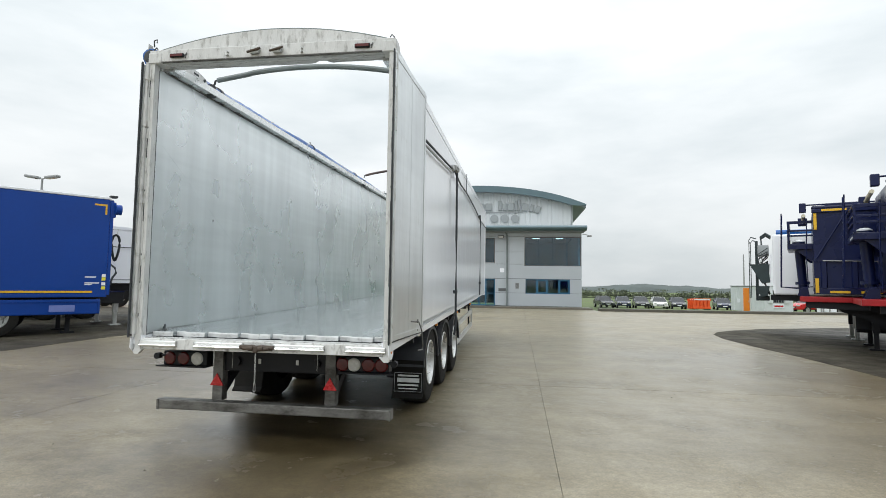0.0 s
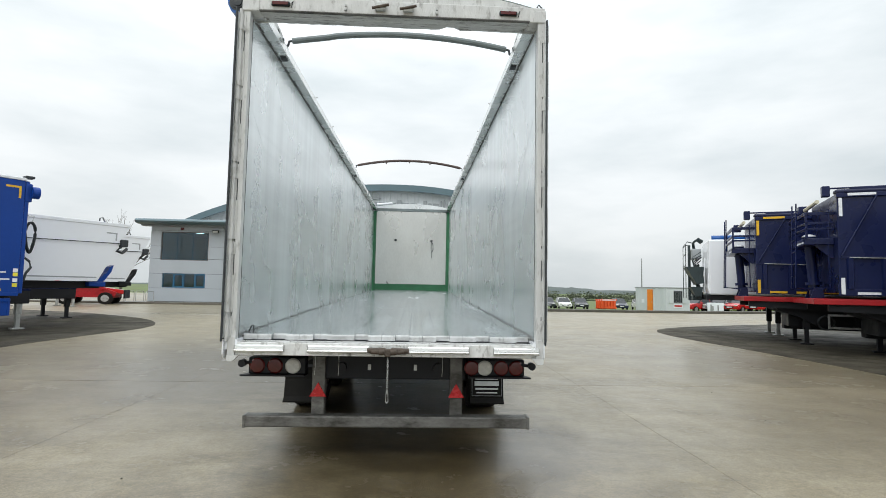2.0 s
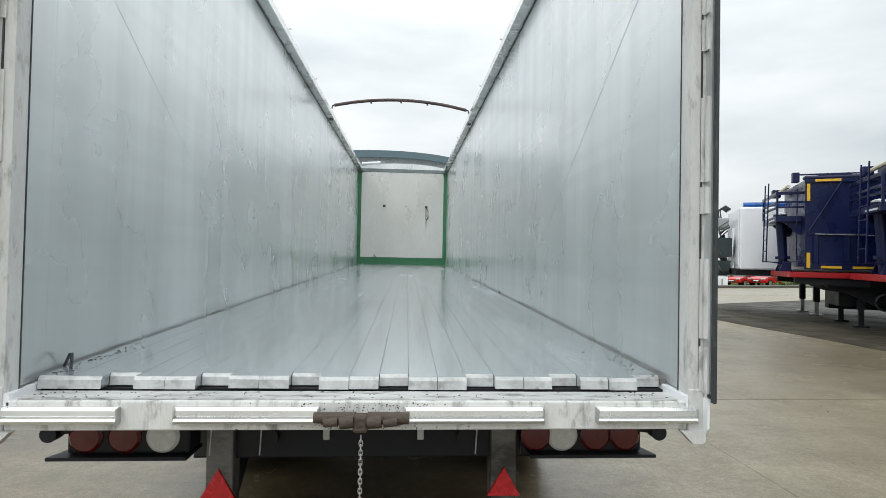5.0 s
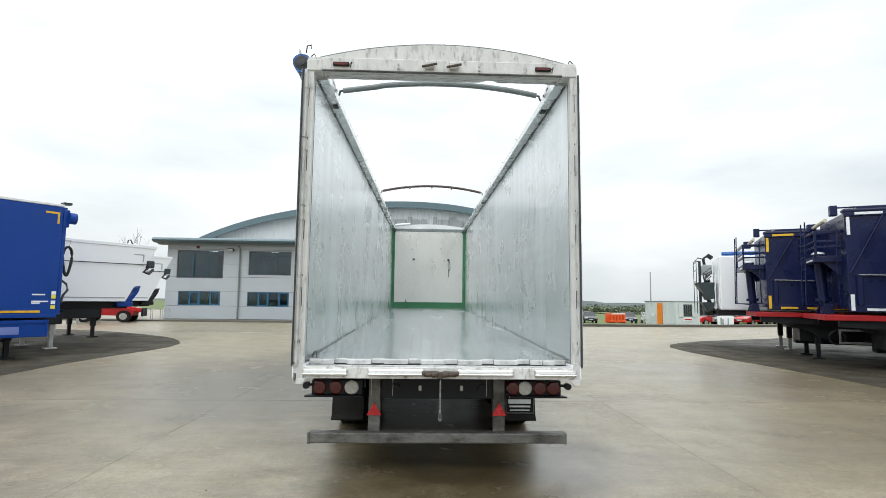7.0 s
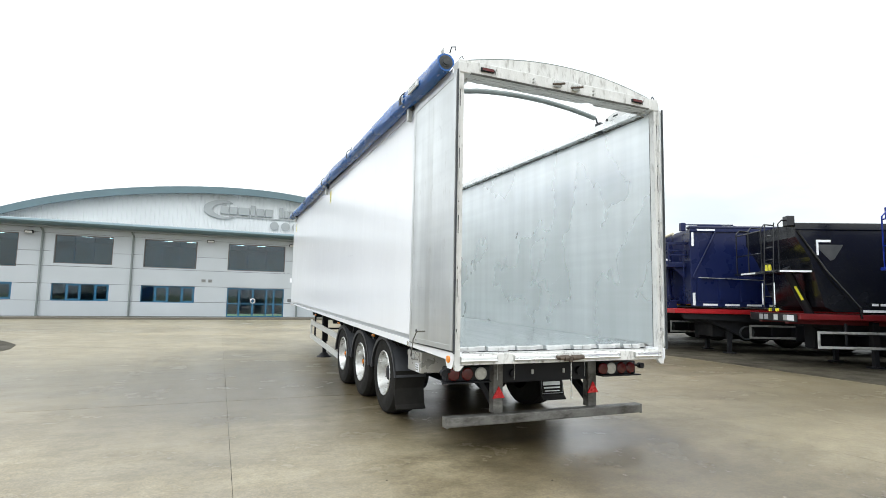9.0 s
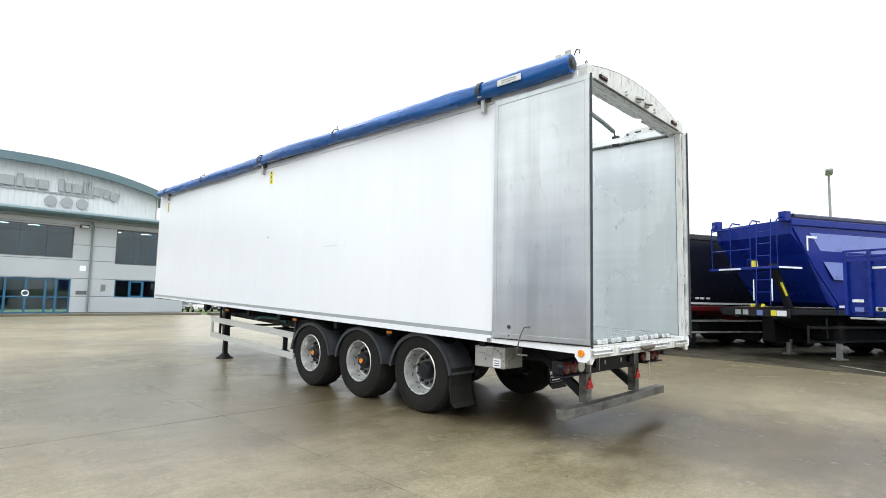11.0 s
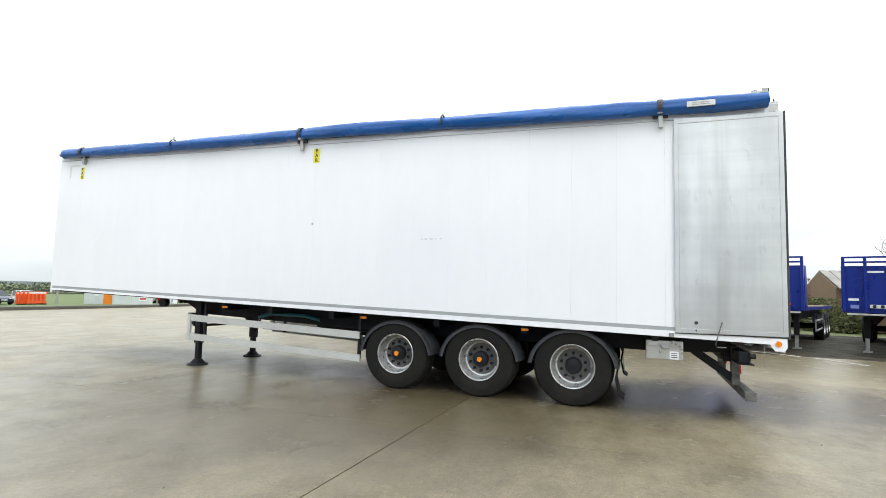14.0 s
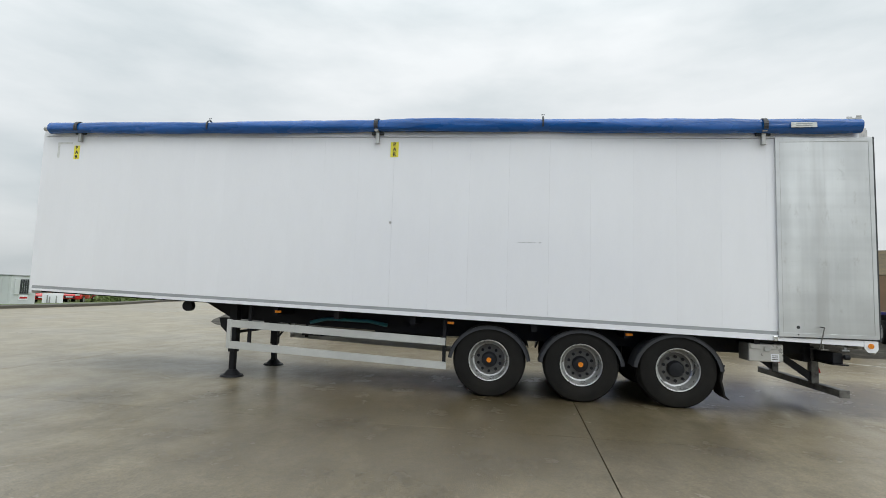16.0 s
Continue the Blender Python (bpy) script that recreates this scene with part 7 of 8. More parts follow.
# ---- beyond the yard ----
def car(x, y, deg, paint, label):
    """A small parked car facing along +x of its own frame."""
    z = fall(x, y)
    t = thing("car", label, "car", Matrix.Translation((x, y, z)) @ Matrix.Rotation(radians(deg), 4, "Z"), group="parked cars")
    f = Form()
    side = [(-1.95, 0.35), (-1.98, 0.62), (-1.85, 0.86), (0.95, 0.92), (1.75, 0.78), (1.98, 0.60), (1.98, 0.32)]
    f.prism(side, "y", -0.84, 0.84)
    bmesh.ops.bevel(f.bm, geom=f.bm.edges[:], offset=0.07, segments=2, affect="EDGES")
    part("body", f, paint, t, smooth=True)
    f = Form()
    base, top = [(-1.85, 0.86), (1.05, 0.90)], [(-1.30, 1.42), (0.25, 1.44)]
    v = [(base[0][0], -0.80, base[0][1]), (base[1][0], -0.80, base[1][1]), (base[1][0], 0.80, base[1][1]), (base[0][0], 0.80, base[0][1]),
         (top[0][0], -0.62, top[0][1]), (top[1][0], -0.62, top[1][1]), (top[1][0], 0.62, top[1][1]), (top[0][0], 0.62, top[0][1])]
    f.sheet(v, [(0, 1, 5, 4), (1, 2, 6, 5), (2, 3, 7, 6), (3, 0, 4, 7), (4, 5, 6, 7)])
    bmesh.ops.bevel(f.bm, geom=f.bm.edges[:], offset=0.05, segments=2, affect="EDGES")
    part("glasshouse", f, CAR_GLASS, t, smooth=True)
    part("roof", Form().box((-1.25, -0.60, 1.425), (0.20, 0.60, 1.465), 0.02), paint, t)
    for s in (-1, 1):
        for px in (-0.62, -1.5, 0.5):
            part("pillar", Form().tube([(px + (0.12 if px < 0 else 0.22), s * 0.80, 0.90), (px + (0.0 if px < 0 else -0.22), s * 0.635, 1.43)], 0.025, 5), paint, t)
        for wx in (-1.25, 1.25):
            w = part("wheel", Form().cyl((wx, s * 0.66, 0.31), (wx, s * 0.86, 0.31), 0.31, seg=18), RUBBER, t)
            part("rim", Form().cyl((wx, s * 0.855, 0.31), (wx, s * 0.868, 0.31), 0.20, seg=14), RIM, w)
        part("headlight", Form().box((1.90, s * 0.58 - 0.17, 0.62), (1.985, s * 0.58 + 0.17, 0.75), 0.03), CLEAR, t)
        part("tail_light", Form().box((-1.99, s * 0.66 - 0.12, 0.64), (-1.93, s * 0.66 + 0.12, 0.85), 0.02), RED_LENS, t)
        part("mirror", Form().box((0.55, s * 0.90 - 0.07, 0.92), (0.68, s * 0.90 + 0.07, 1.02), 0.03), paint, t)
    part("grille", Form().box((1.97, -0.40, 0.42), (1.995, 0.40, 0.58), 0.01), BLACK, t)
    part("plate", Form().box((1.994, -0.25, 0.47), (2.0, 0.25, 0.56)), WHITE, t)
    return t


CAR_DARK = mat("dark_car_paint", (0.012, 0.016, 0.026), 0.2, var=0.1, coat=0.5)
CAR_BLUE = mat("dark_blue_car_paint", (0.012, 0.020, 0.055), 0.2, var=0.1, coat=0.5)
CAR_WHITE = mat("white_car_paint", (0.75, 0.75, 0.74), 0.2, var=0.05, coat=0.5)
CAR_RED = mat("red_car_paint", (0.48, 0.014, 0.014), 0.2, var=0.08, coat=0.5)
CAR_SILVER = mat("silver_car_paint", (0.42, 0.44, 0.46), 0.25, metal=0.4, var=0.06, coat=0.5)
for x, y, d, c, l_ in ((13.3, 65.5, -82, CAR_DARK, "dark parked car on the grass"), (15.6, 65.5, -94, CAR_BLUE, "dark blue parked car on the grass"), (17.8, 65.3, -95, CAR_DARK, "black parked car on the grass"),
                       (19.9, 65, -97, CAR_WHITE, "white parked car on the grass"), (22.0, 64.6, -98, CAR_DARK, "dark grey parked car on the grass"), (27.2, 64.4, -100, CAR_BLUE, "dark blue parked car beside orange barriers"),
                       (30.4, 65, -100, CAR_WHITE, "white parked car beside the cabin"),
                       (28.55, 46.9, -165, CAR_RED, "red parked car behind the kerb"), (30.4, 45.9, -160, CAR_SILVER, "silver parked car behind the kerb"), (31.7, 45.0, -155, CAR_RED, "bright red parked car behind the kerb"),
                       (33.3, 43.9, -155, CAR_RED, "red hatchback parked behind the kerb")):
    car(x, y, d, c, l_)

# orange barrier panels stacked by the cars
for k in range(4):
    x, y = 18.05 + 0.05 * k, 44.6 - 0.25 * k
    z = fall(x, y)
    t = thing("barrier", "orange plastic road barrier with cut-outs", "barrier", Matrix.Translation((x, y, z)) @ Matrix.Rotation(radians(8 * k - 12), 4, "Z"), group="orange barriers")
    part("panel", Form().box((-0.8, -0.03, 0.12), (0.8, 0.03, 0.30), 0.01).box((-0.8, -0.03, 0.82), (0.8, 0.03, 1.0), 0.01), BARRIER, t)
    for q in range(5):
        part("slat", Form().box((-0.78 + 0.325 * q, -0.025, 0.30), (-0.58 + 0.325 * q, 0.025, 0.82), 0.01), BARRIER, t)
    for q in (-0.55, 0.55):
        part("foot", Form().box((q - 0.06, -0.28, 0.0), (q + 0.06, 0.28, 0.12), 0.01), BLACK, t)
    part("band", Form().box((-0.7, -0.036, 0.86), (0.7, -0.0305, 0.96)), WHITE_TAPE, t)

# site cabin: its long side with the door and its end with the window both face the yard
cc, cr = Vector((19.99, 36.33)), Vector((22.12, 36.76))
ang = math.degrees(math.atan2(cr.y - cc.y, cr.x - cc.x))
CW, CL = 2.2, 4.0
cab = thing("site_cabin", "pale grey portable cabin with an orange door", "cabin", Matrix.Translation((cc.x, cc.y, -0.50)) @ Matrix.Rotation(radians(ang), 4, "Z"))
part("body", Form().box((0, 0, 0.12), (CW, CL, 2.24), 0.03), CABIN, cab)
part("roof", Form().box((-0.05, -0.05, 2.24), (CW + 0.05, CL + 0.05, 2.31), 0.02), GREY_STRIP, cab)
part("base", Form().box((0.1, 0.1, -0.30), (CW - 0.1, CL - 0.1, 0.12)), JOINT, cab)
for k in range(9):
    part("wall_rib", Form().box((-0.018, 0.15 + 0.42 * k, 0.15), (0.0, 0.20 + 0.42 * k, 2.2)), CABIN, cab)
dr = part("door", Form().box((-0.05, 1.62, 0.14), (-0.019, 2.32, 2.12), 0.01), ORANGE, cab, "narrow orange door")
part("handle", Form().box((-0.07, 1.68, 1.05), (-0.05, 1.73, 1.18)), ZINC, dr)
wn = part("window", Form().box((0.66, -0.04, 1.08), (1.46, -0.002, 2.04), 0.01), JOINT, cab)
part("pane", Form().box((0.71, -0.046, 1.13), (1.41, -0.041, 1.99)), CAR_GLASS, wn)
for q in (0.86, 1.05, 1.24):
    part("window_bar", Form().box((q, -0.056, 1.10), (q + 0.02, -0.047, 2.02)), GREY_STRIP, wn)
for q in (0.24, 1.48):
    part("shutter", Form().box((q, -0.07, 1.04), (q + 0.40, -0.003, 2.06), 0.01), CABIN, wn)
sg = part("notice", Form().box((0.68, -0.03, 0.70), (1.48, -0.002, 1.0)), WHITE, cab)
part("bar", Form().box((0.74, -0.036, 0.78), (1.42, -0.031, 0.90)), RED_REFLEX, sg)
part("notice", Form().box((-0.03, 2.75, 1.0), (-0.019, 3.1, 1.3)), WHITE, cab)

# notice board on posts, seen from behind
hd = thing("sign_board", "white notice board on dark posts by the kerb", "sign", Matrix.Translation((25.25, 38.5, 0)) @ Matrix.Rotation(radians(-45), 4, "Z"))
part("board", Form().box((-0.62, -0.02, -0.22), (0.62, 0.02, 0.60), 0.01), WHITE, hd)
for x, z in ((-0.32, 0.45), (-0.18, 0.35), (0.22, 0.42)):
    part("post", Form().box((x - 0.04, -0.10, -0.35), (x + 0.04, -0.021, z)), POST_GREY, hd)


# lamp posts
def lamp_post(x, y, h, heads, label):
    z = fall(x, y)
    t = thing("lamp_post", label, "lamp post", Matrix.Translation((x, y, z)))
    part("pole", Form().cyl((0, 0, 0), (0, 0, h), 0.085, 0.05, seg=12), POST_GREY, t, smooth=True)
    part("base", Form().cyl((0, 0, 0), (0, 0, 0.9), 0.11, seg=12), POST_GREY, t)
    for a, reach in heads:
        c, s = math.cos(radians(a)), math.sin(radians(a))
        part("arm", Form().tube([(0, 0, h - 0.05), (c * reach * 0.5, s * reach * 0.5, h + 0.02), (c * reach, s * reach, h + 0.05)], 0.03, 6), POST_GREY, t)
        m = Matrix.Translation((c * (reach + 0.28), s * (reach + 0.28), h + 0.07)) @ Matrix.Rotation(radians(a), 4, "Z") @ Matrix.Rotation(radians(-8), 4, "Y")
        hd_ = part("lamp_head", Form().box((-0.36, -0.15, -0.05), (0.36, 0.15, 0.09), 0.045, m), POST_GREY, t)
        part("lens", Form().box((-0.24, -0.11, -0.062), (0.28, 0.11, -0.051), 0, m), CLEAR, hd_)


lamp_post(-22.4, 19.4, 6.9, ((8, 0.25), (188, 0.25)), "twin-headed grey lamp post behind trailers")
lamp_post(24.55, 51.2, 5.75, (), "slim grey lamp post by the cabin")
lamp_post(25.76, 1.68, 7.9, ((190, 0.2),), "grey lamp post behind the blue tipper")
lamp_post(14.45, -9.1, 4.85, ((170, 0.2),), "grey lamp post beside the stone house")

# trailers and machinery glimpsed behind the white tippers
for k, (x, y, c) in enumerate(((-17.6, 27.6, RED_CHASSIS), (-20.6, 27.0, RED_CHASSIS), (-24.0, 28.6, BLACK))):
    t = thing("trailer_chassis", "bare trailer chassis in dull red" if c is RED_CHASSIS else "bare black trailer chassis", "trailer chassis", place((x, y), 60))
    for yy in (0.5, 1.8):
        part("beam", Form().box((-9, yy, 0.85), (0, yy + 0.14, 1.1), 0.01), c, t)
    for xx in (-8.8, -6, -3, -0.2):
        part("cross_beam", Form().box((xx, 0.1, 0.9), (xx + 0.12, 2.4, 1.0), 0.01), c, t)
    legs(t, -1.8, (0.4, 2.0), c, GALV, 0.9)
    axle_wheels(t, (-5.5, -6.9), 0.22, 2.24)

def telehandler(x, y, deg):
    """A red lifting machine with a low boom, parked beside the office."""
    t = thing("telehandler", "red lifting machine with a low boom parked beside the office", "telehandler", place((x, y), deg) @ Matrix.Diagonal((0.88, 0.88, 0.82, 1)))
    part("frame", Form().prism([(-1.9, 0.55), (1.7, 0.5), (1.9, 0.9), (1.2, 1.2), (-1.6, 1.25), (-2.0, 1.0)], "y", -0.75, 0.75), RED_CHASSIS, t)
    part("boom", Form().box((-2.2, 0.05, -0.16), (2.3, 0.45, 0.16), 0.04, Matrix.Translation((0.1, -0.55, 1.28)) @ Matrix.Rotation(radians(9), 4, "Y")), CAR_RED, t)
    cabn = part("cab", Form().prism([(-0.6, 1.1), (0.55, 1.1), (0.35, 2.05), (-0.45, 2.1)], "y", 0.0, 0.72), CAR_GLASS, t)
    part("cab_roof", Form().box((-0.5, -0.02, 2.1), (0.4, 0.75, 2.18), 0.03), BLACK, cabn)
    for px in (-1.25, 1.25):
        for s_ in (-1, 1):
            w = part("wheel", Form().cyl((px, s_ * 0.62, 0.46), (px, s_ * 0.98, 0.46), 0.46, seg=20), RUBBER, t)
            part("rim", Form().cyl((px, s_ * 0.975, 0.46), (px, s_ * 0.99, 0.46), 0.26, seg=16), GALV, w)
    part("carriage", Form().box((2.3, -0.6, 0.45), (2.42, 0.5, 1.1), 0.02), BLACK, t)
    part("counterweight", Form().box((-2.35, -0.6, 0.6), (-1.9, 0.6, 1.05), 0.08), BLACK, t)


telehandler(-20.3, 30.2, 12)

# galvanised cycle hoops on the footway
for k in range(4):
    t = thing("cycle_hoop", "bent galvanised cycle hoop on the footway", "cycle stand", place((-19.6 + 0.65 * k, 32.3), 75), group="cycle hoops")
    part("hoop", Form().tube([(-0.35, 0, 0.11), (-0.35, 0, 0.72), (-0.28, 0, 0.82), (0.28, 0, 0.82), (0.35, 0, 0.72), (0.35, 0, 0.11)], 0.025, 7), GALV, t)
    for q in (-0.35, 0.35):
        part("foot_plate", Form().cyl((q, 0, 0.108), (q, 0, 0.12), 0.06, seg=10), GALV, t)


# ---- houses behind the flatbeds ----
def coursed_wall(t, p, q, h, w, l, mats, gable=0.0, name="brick"):
    """A wall from p to q in courses of blocks; gable adds a triangle on top."""
    p, q = Vector(p), Vector(q)
    d = (q - p)
    n = Vector((d.y, -d.x)).normalized()
    L = d.length
    u = d / L
    m = Matrix(((u.x, n.x, 0, p.x), (u.y, n.y, 0, p.y), (0, 0, 1, 0), (0, 0, 0, 1)))
    back = Form()
    pts = [(0, 0), (L, 0), (L, h)] + ([(L / 2, h + gable)] if gable else []) + [(0, h)]
    back.prism(pts, "y", -0.30, -0.02)
    for v in back.bm.verts:
        v.co = m @ v.co
    wall = part("wall", back, MORTAR, t)
    me = Form().box((0.008, -0.02, 0.008), (l - 0.008, 0.012, w - 0.008), 0.0)
    mesh = bpy.data.meshes.new(name)
    me.bm.to_mesh(mesh)
    me.bm.free()
    mesh.materials.append(mats)
    z, row = 0.0, 0
    while z + w <= h + gable:
        inset = 0 if z + w <= h else (z + w - h) / gable * L / 2
        x = inset - (l / 2 if row % 2 else 0)
        while x < L - inset - 0.05:
            if x >= inset - 0.01 and x + l <= L - inset + 0.01:
                ob = new(name, mesh)
                ob.parent = wall
                ob.matrix_basis = m @ Matrix.Translation((x, 0, z))
            x += l
        z += w
        row += 1


barn = thing("brick_barn", "brown brick barn with a grey corrugated roof", "barn")
B0, B1 = Vector((30.5, -8.55)), Vector((25.5, -8.75))
ax = Vector((0.04, -1.0)).normalized()
coursed_wall(barn, B1, B0, 2.3, 0.23, 0.66, BRICK, 0.95)
far0, far1 = B0 + ax * 14, B1 + ax * 14
coursed_wall(barn, far1, B1, 2.3, 0.23, 0.66, BRICK)
part("far_wall", Form().prism([tuple(B0), tuple(B0 + Vector((-0.3, -0.1))), tuple(far0 + Vector((-0.3, 0))), tuple(far0)], "z", 0, 2.3), BRICK, barn)
mid = (B0 + B1) / 2
for s_ in (B0, B1):
    dirn = (s_ - mid).normalized()
    a = mid - ax * 0.25
    b = s_ + dirn * 0.35 - ax * 0.25
    sheet = Form()
    n = 30
    for k in range(n):
        o0, o1 = ax * (14.5 * k / n), ax * (14.5 * (k + 0.62) / n)
        zt_, zb2 = 3.30, 2.22
        v = [(*(a + o0), zt_), (*(a + o1), zt_), (*(b + o1), zb2), (*(b + o0), zb2)]
        sheet.sheet(v + [(p[0], p[1], p[2] + 0.07) for p in v], [(3, 2, 1, 0), (4, 5, 6, 7), (0, 1, 5, 4), (1, 2, 6, 5), (2, 3, 7, 6), (3, 0, 4, 7)])
    o1 = ax * 14.5
    v = [(*a, 3.29), (*(a + o1), 3.29), (*(b + o1), 2.21), (*b, 2.21)]
    sheet.sheet(v + [(p[0], p[1], p[2] + 0.05) for p in v], [(3, 2, 1, 0), (4, 5, 6, 7), (0, 1, 5, 4), (1, 2, 6, 5), (2, 3, 7, 6), (3, 0, 4, 7)])
    part("roof_slope", sheet, ROOF_SHEET, barn)

house = thing("stone_house", "old mossy stone house with a brick chimney", "house")
H0, H1 = Vector((21.95, -10.8)), Vector((16.25, -20.7))
ax2 = Vector((0.866, -0.5))
coursed_wall(house, H1, H0, 3.1, 0.26, 0.62, STONE, 0, "stone")
back0 = H0 + ax2 * 6
part("end_wall", Form().prism([tuple(H0), tuple(H0 + Vector((0.3, -0.2))), tuple(back0)], "z", 0, 3.1), STONE, house)
v = [(*(H0 - ax2 * 0.3 + (H0 - H1).normalized() * 0.3), 3.05), (*(H1 - ax2 * 0.3), 3.05), (*(H1 + ax2 * 3), 4.55), (*(H0 + ax2 * 3 + (H0 - H1).normalized() * 0.3), 4.55)]
part("roof_slope", Form().sheet(v + [(p[0], p[1], p[2] + 0.12) for p in v], [(3, 2, 1, 0), (4, 5, 6, 7), (0, 1, 5, 4), (1, 2, 6, 5), (2, 3, 7, 6), (3, 0, 4, 7)]), STONE, house, "mossy stone tile roof")
v = [(*(H0 + ax2 * 3 + (H0 - H1).normalized() * 0.3), 4.55), (*(H1 + ax2 * 3), 4.55), (*(H1 + ax2 * 6.3), 3.05), (*(H0 + ax2 * 6.3), 3.05)]
part("roof_slope", Form().sheet(v + [(p[0], p[1], p[2] + 0.12) for p in v], [(3, 2, 1, 0), (4, 5, 6, 7), (0, 1, 5, 4), (1, 2, 6, 5), (2, 3, 7, 6), (3, 0, 4, 7)]), STONE, house)
cp = H0 * 0.80 + H1 * 0.20 + ax2 * 3
ch = part("chimney", Form().box((cp.x - 0.45, cp.y - 0.36, 4.2), (cp.x + 0.45, cp.y + 0.36, 5.15), 0.03).box((cp.x - 0.53, cp.y - 0.44, 5.15), (cp.x + 0.53, cp.y + 0.44, 5.30), 0.03), STONE, house, "square stone chimney stack")
part("chimney_pot", Form().cyl((cp.x, cp.y, 5.30), (cp.x, cp.y, 5.60), 0.12, 0.10, seg=12), BRICK, ch)
wn = part("window", Form().box((H0.x * 0.3 + H1.x * 0.7 - 0.35, H0.y * 0.3 + H1.y * 0.7 - 0.08, 1.0), (H0.x * 0.3 + H1.x * 0.7 + 0.3, H0.y * 0.3 + H1.y * 0.7 + 0.5, 2.0)), WHITE, house)


# ---- hedges, trees and far land ----
def leafy(name, label, spots, mat_, size, n, seed, kind="stuff"):
    """Many small leaf clumps scattered round the given spots (x, y, z, rx, ry, rz)."""
    r = np.random.default_rng(seed)
    vs, fs = [], []
    for (x, y, z, a, b, c) in spots:
        for _ in range(n):
            p = np.clip(r.normal(0, 0.45, 3), -0.8, 0.8)
            px, py, pz = x + p[0] * a, y + p[1] * b, z + abs(p[2]) * c * 1.1
            s = size * r.uniform(0.5, 1.4)
            q = Euler(tuple(r.uniform(0, 6.28, 3))).to_matrix()
            i = len(vs)
            for u, w in ((-1, -0.6), (1, -0.5), (0.8, 0.7), (-0.7, 0.6)):
                vs.append(tuple(Vector((px, py, pz)) + q @ Vector((u * s, w * s, 0.2 * s * u * w))))
            fs.append((i, i + 1, i + 2, i + 3))
    me = bpy.data.meshes.new(name)
    me.from_pydata(vs, [], fs)
    me.materials.append(mat_)
    ob = new(name, me)
    return tagged(ob, label, "hedge", kind=kind)


def line_spots(p, q, step, a, b, c, jit, seed):
    r = random.Random(seed)
    p, q = Vector(p), Vector(q)
    n = max(1, int((q - p).length / step))
    out = []
    for k in range(n + 1):
        v = p.lerp(q, k / n)
        x, y = v.x + r.uniform(-jit, jit), v.y + r.uniform(-jit, jit)
        out.append((x, y, fall(x, y), a * r.uniform(0.7, 1.3), b * r.uniform(0.7, 1.3), c * r.uniform(0.6, 1.35)))
    return out


leafy("field_hedge", "dark green field hedge beyond the parked cars", line_spots((-10, 190), (150, 140), 1.6, 1.8, 1.4, 0.55, 0.5, 1), HEDGE, 0.12, 200, 1)
leafy("field_hedge", "distant dark hedgerow with trees", line_spots((-60, 300), (260, 210), 3.5, 5, 3, 3.2, 1.5, 2), HEDGE, 0.36, 170, 2)
leafy("rough_grass", "tall rough grass along the verge", line_spots((34, 41.5), (75, 46), 0.5, 1.2, 1.6, 0.75, 0.6, 3), mat("tall_grass", (0.09, 0.13, 0.035), 0.9, var=0.35, scale=0.6, fine=5), 0.16, 46, 3)
leafy("rough_grass", "tall pale grass behind the verge", line_spots((36, 58), (95, 42), 1.0, 1.5, 1.4, 0.55, 0.5, 4), mat("pale_grass", (0.13, 0.155, 0.055), 0.9, var=0.35, scale=0.6, fine=5), 0.13, 80, 4)
leafy("garden_bush", "evergreen bush beside the brick barn", [(25.0, -7.6, 0.0, 0.9, 0.9, 1.9), (24.3, -8.6, 0.0, 0.8, 0.9, 1.5), (25.9, -7.2, 0.0, 1.0, 1.0, 1.8)], mat("bush_leaves", (0.10, 0.115, 0.045), 0.85, var=0.4, scale=1.5, fine=9), 0.06, 1500, 5)
leafy("garden_bush", "brown straggling bushes beside the brick barn", [(30 + 1.1 * k, -7.2 - 0.35 * k, 0.0, 1.3, 1.2, 2.9 + 0.5 * (k % 2)) for k in range(6)], mat("brown_twigs", (0.115, 0.095, 0.06), 0.9, var=0.4, scale=1.2, fine=9), 0.06, 1100, 15)
leafy("field_hedge", "dark hedge far behind the tippers", line_spots((45, 10), (60, -30), 1.5, 1.6, 1.6, 2.0, 0.5, 6), HEDGE, 0.13, 420, 6)


def bare_tree(x, y, h, seed):
    t = thing("tree", "bare winter tree with fine twigs", "tree", Matrix.Translation((x, y, fall(x, y))))
    r = random.Random(seed)
    f = Form()
    f.tube([(0, 0, 0), (0.05, 0.02, h * 0.3), (0.0, 0.05, h * 0.55)], lambda u: 0.16 - 0.09 * u, 7)
    part("trunk", f, BARK, t)
    f = Form()

    def grow(p, d, ln, rad, depth):
        q = p + d * ln
        m_ = p.lerp(q, 0.5) + Vector((r.uniform(-1, 1), r.uniform(-1, 1), 0)) * ln * 0.06
        f.tube([p, m_, q], lambda u: rad * (1 - 0.5 * u), 4)
        if depth:
            for _ in range(3 if depth > 1 else 4):
                nd = (d + Vector((r.uniform(-0.8, 0.8), r.uniform(-0.8, 0.8), r.uniform(-0.15, 0.6)))).normalized()
                grow(p.lerp(q, r.uniform(0.55, 1)), nd, ln * r.uniform(0.55, 0.8), rad * 0.55, depth - 1)

    for k in range(6):
        a = k * 1.05 + r.uniform(-0.3, 0.3)
        grow(Vector((0, 0.03, h * (0.3 + 0.05 * k))), Vector((math.cos(a), math.sin(a), 0.9)).normalized(), h * 0.26, 0.05, 3)
    part("crown", f, BARK, t, "bare twiggy crown")


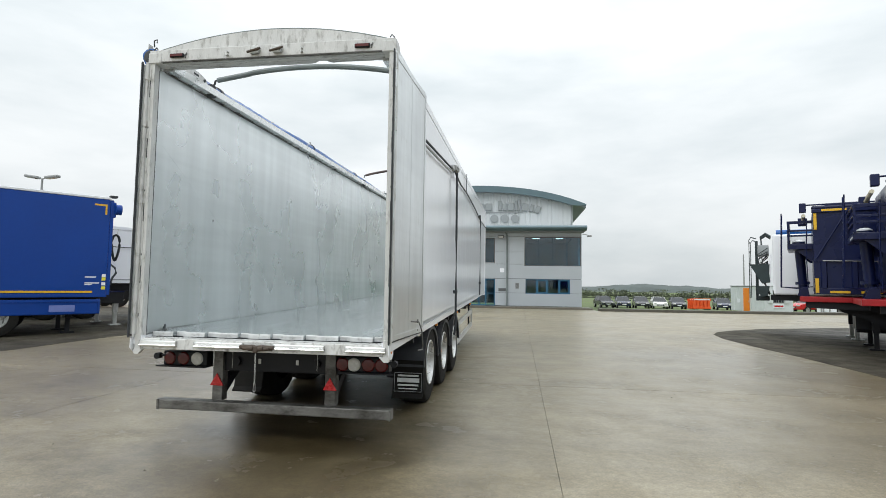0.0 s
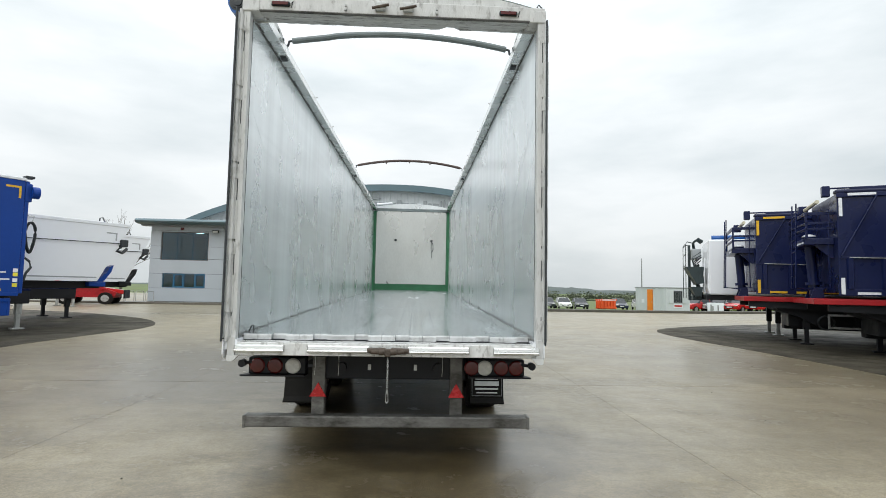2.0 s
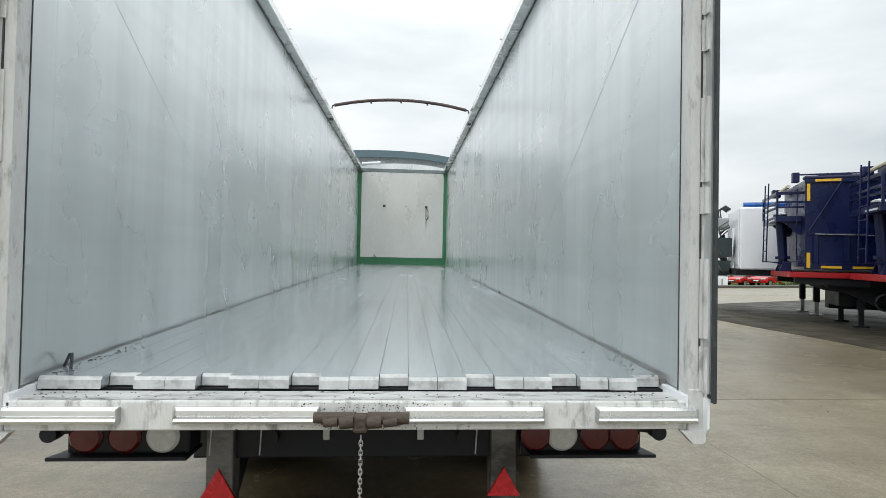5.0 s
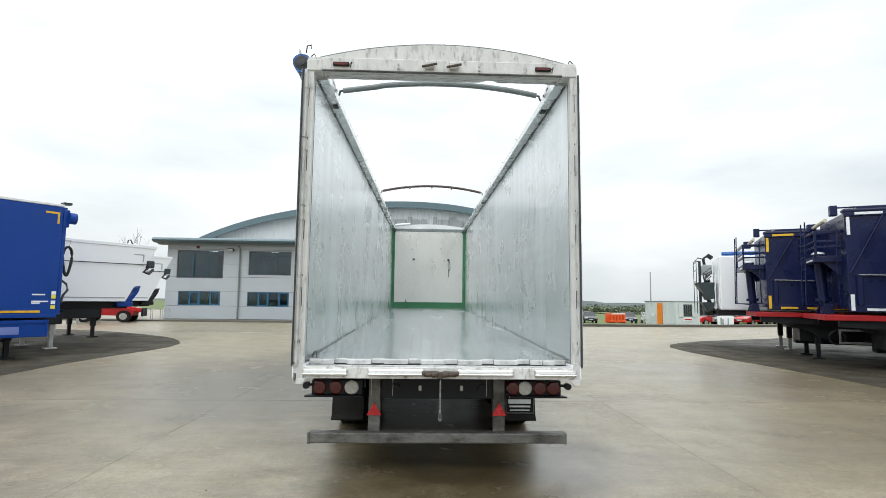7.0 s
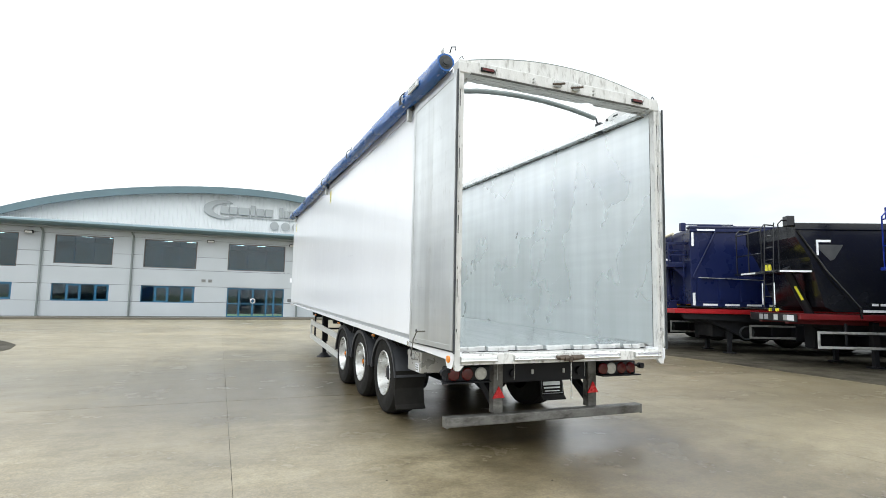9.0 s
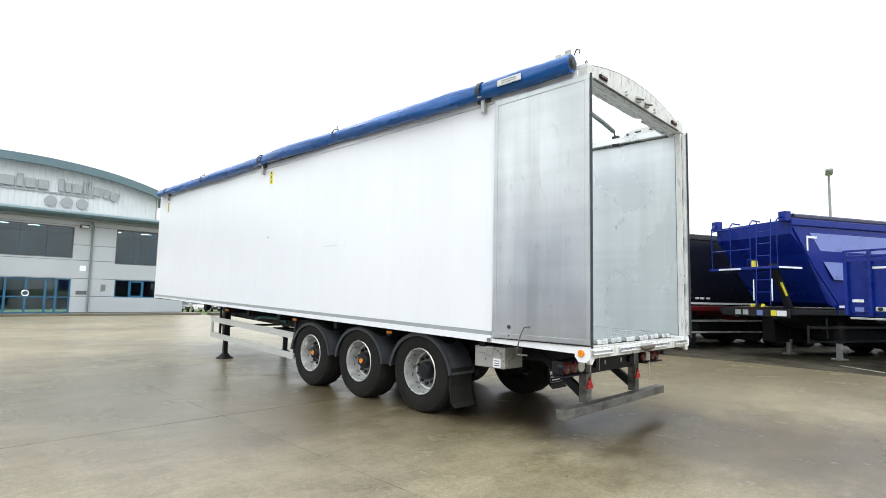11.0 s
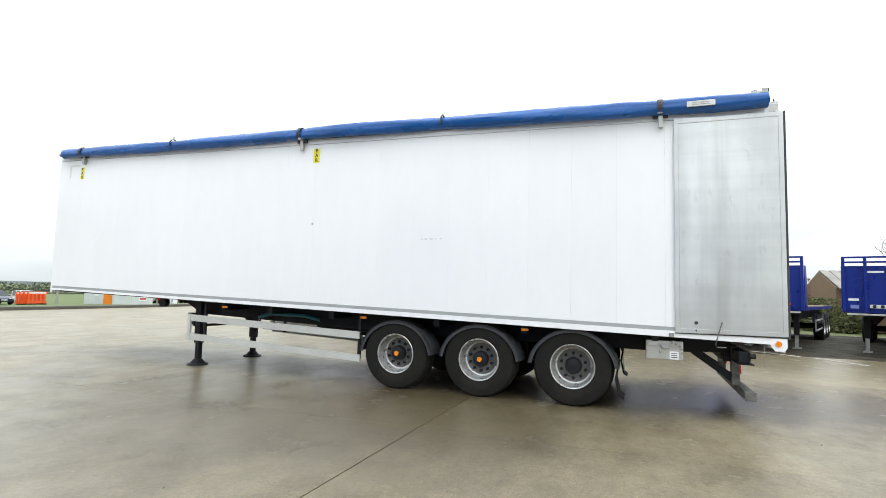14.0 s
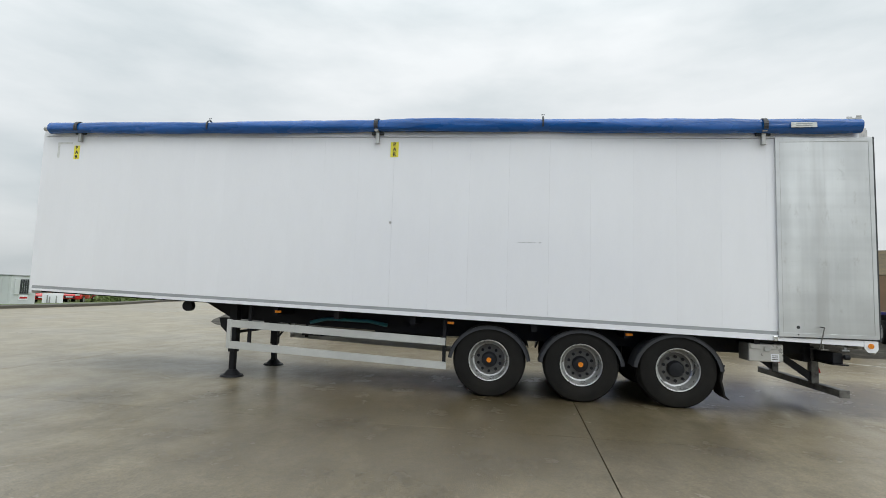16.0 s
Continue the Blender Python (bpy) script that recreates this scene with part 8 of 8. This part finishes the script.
bare_tree(26.5, -13.0, 5.6, 1)
bare_tree(24.5, -17.0, 5.2, 2)
bare_tree(-25.4, 43, 7.2, 3)

# far hill and woodland ridges
def ridge(name, label, cx, cy, length, width, height, seed, turn=0.0):
    f = Form()
    nx, ny = 60, 10
    rows = []
    m = Matrix.Translation((cx, cy, 0)) @ Matrix.Rotation(radians(turn), 4, "Z")
    for j in range(ny + 1):
        row = []
        for i in range(nx + 1):
            u, w = -1 + 2 * i / nx, -1 + 2 * j / ny
            e = max(0, 1 - u * u) ** 0.8 * max(0, 1 - w * w) ** 0.6
            p = m @ Vector((u * length / 2, w * width / 2, 0))
            bump_ = noise.fractal(Vector((p.x * 0.012 + seed, p.y * 0.012, 0)), 0.6, 2.0, 5)
            base = fall(p.x, p.y) - 0.5
            row.append(f.bm.verts.new((p.x, p.y, base + height * e * (1 + 0.22 * bump_) + (0.06 * height * bump_ * e))))
        rows.append(row)
    for a, b in zip(rows, rows[1:]):
        for i in range(nx):
            f.bm.faces.new((a[i], a[i + 1], b[i + 1], b[i]))
    return tagged(part(name, f, HILL, None, smooth=True), label, "hill", kind="structure")


ridge("hill", "low wooded hill on the horizon", 205, 820, 260, 160, 11.5, 1)
ridge("backdrop_ridge", "far wooded ridge along the horizon", 250, 1150, 2600, 200, 6.5, 7, -12)
ridge("backdrop_ridge", "far wooded ridge along the horizon", 1200, 200, 2600, 200, 6.5, 3, -80)
ridge("backdrop_ridge", "far wooded ridge along the horizon", -1100, 300, 2600, 200, 6.5, 5, 80)


# loose grit lying on the yard
r = random.Random(77)
f = Form()
for k in range(150):
    x, y = r.uniform(-11, 7.5), r.uniform(-9, 24)
    if abs(x) < 1.5 and y > 0:
        continue
    q = r.uniform(0.004, 0.013)
    ring = [(x + q * r.uniform(0.7, 1.3) * math.cos(a), y + q * r.uniform(0.7, 1.3) * math.sin(a), 0.0) for a in (0.2, 1.5, 2.7, 3.9, 5.2)]
    f.sheet(ring + [(x, y, q * 0.9)], [(0, 1, 5), (1, 2, 5), (2, 3, 5), (3, 4, 5), (4, 0, 5), (4, 3, 2, 1, 0)])
tagged(part("loose_stones", f, mat("dark_grit", (0.06, 0.055, 0.045), 0.85, var=0.3, scale=20)), "small dark stones scattered on wet concrete", "grit", kind="stuff")


# ---- concrete slabs of the yard, with open joints ----
SX, SY_ = 5.94, 9.15
xs = [-3.15 + SX * k for k in range(-9, 9)]
ys = [3.84 + SY_ * k for k in range(-6, 3)]
GX, GY_ = 0.002, 0.006


def slab_mesh(poly, name="slab"):
    f = Form().prism(poly, "z", -0.0205, 0.0)
    bm = f.bm
    bmesh.ops.recalc_face_normals(bm, faces=bm.faces)
    me = bpy.data.meshes.new(name)
    bm.to_mesh(me)
    bm.free()
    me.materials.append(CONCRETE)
    return me


common = slab_mesh([(GX, GY_), (SX - GX, GY_), (SX - GX, SY_ - GY_), (GX, SY_ - GY_)])
for x in xs:
    if x < -58 or x + SX > 47:
        continue
    for y in ys[:-1]:
        if x > 20 and y < 12:
            continue
        ob = new("slab", common)
        ob.location, ob.parent = (x, y, 0), yard
    y = ys[-1]
    a, b = x + GX, x + SX - GX
    if b < 7.5:
        poly = [(a, y + GY_), (b, y + GY_), (b, 31.5), (a, 31.5)]
    elif a < 7.5:
        poly = [(a, y + GY_), (b, y + GY_), (b, edge_y(b)), (7.65, edge_y(7.65)), (7.42, 31.5), (a, 31.5)]
    else:
        cut = sorted({a, b, *[p[0] for p in EDGE if a < p[0] < b]})
        poly = [(a, y + GY_), (b, y + GY_)] + [(c, edge_y(c)) for c in cut[::-1]]
    ob = new("slab", slab_mesh(poly))
    ob.parent = yard
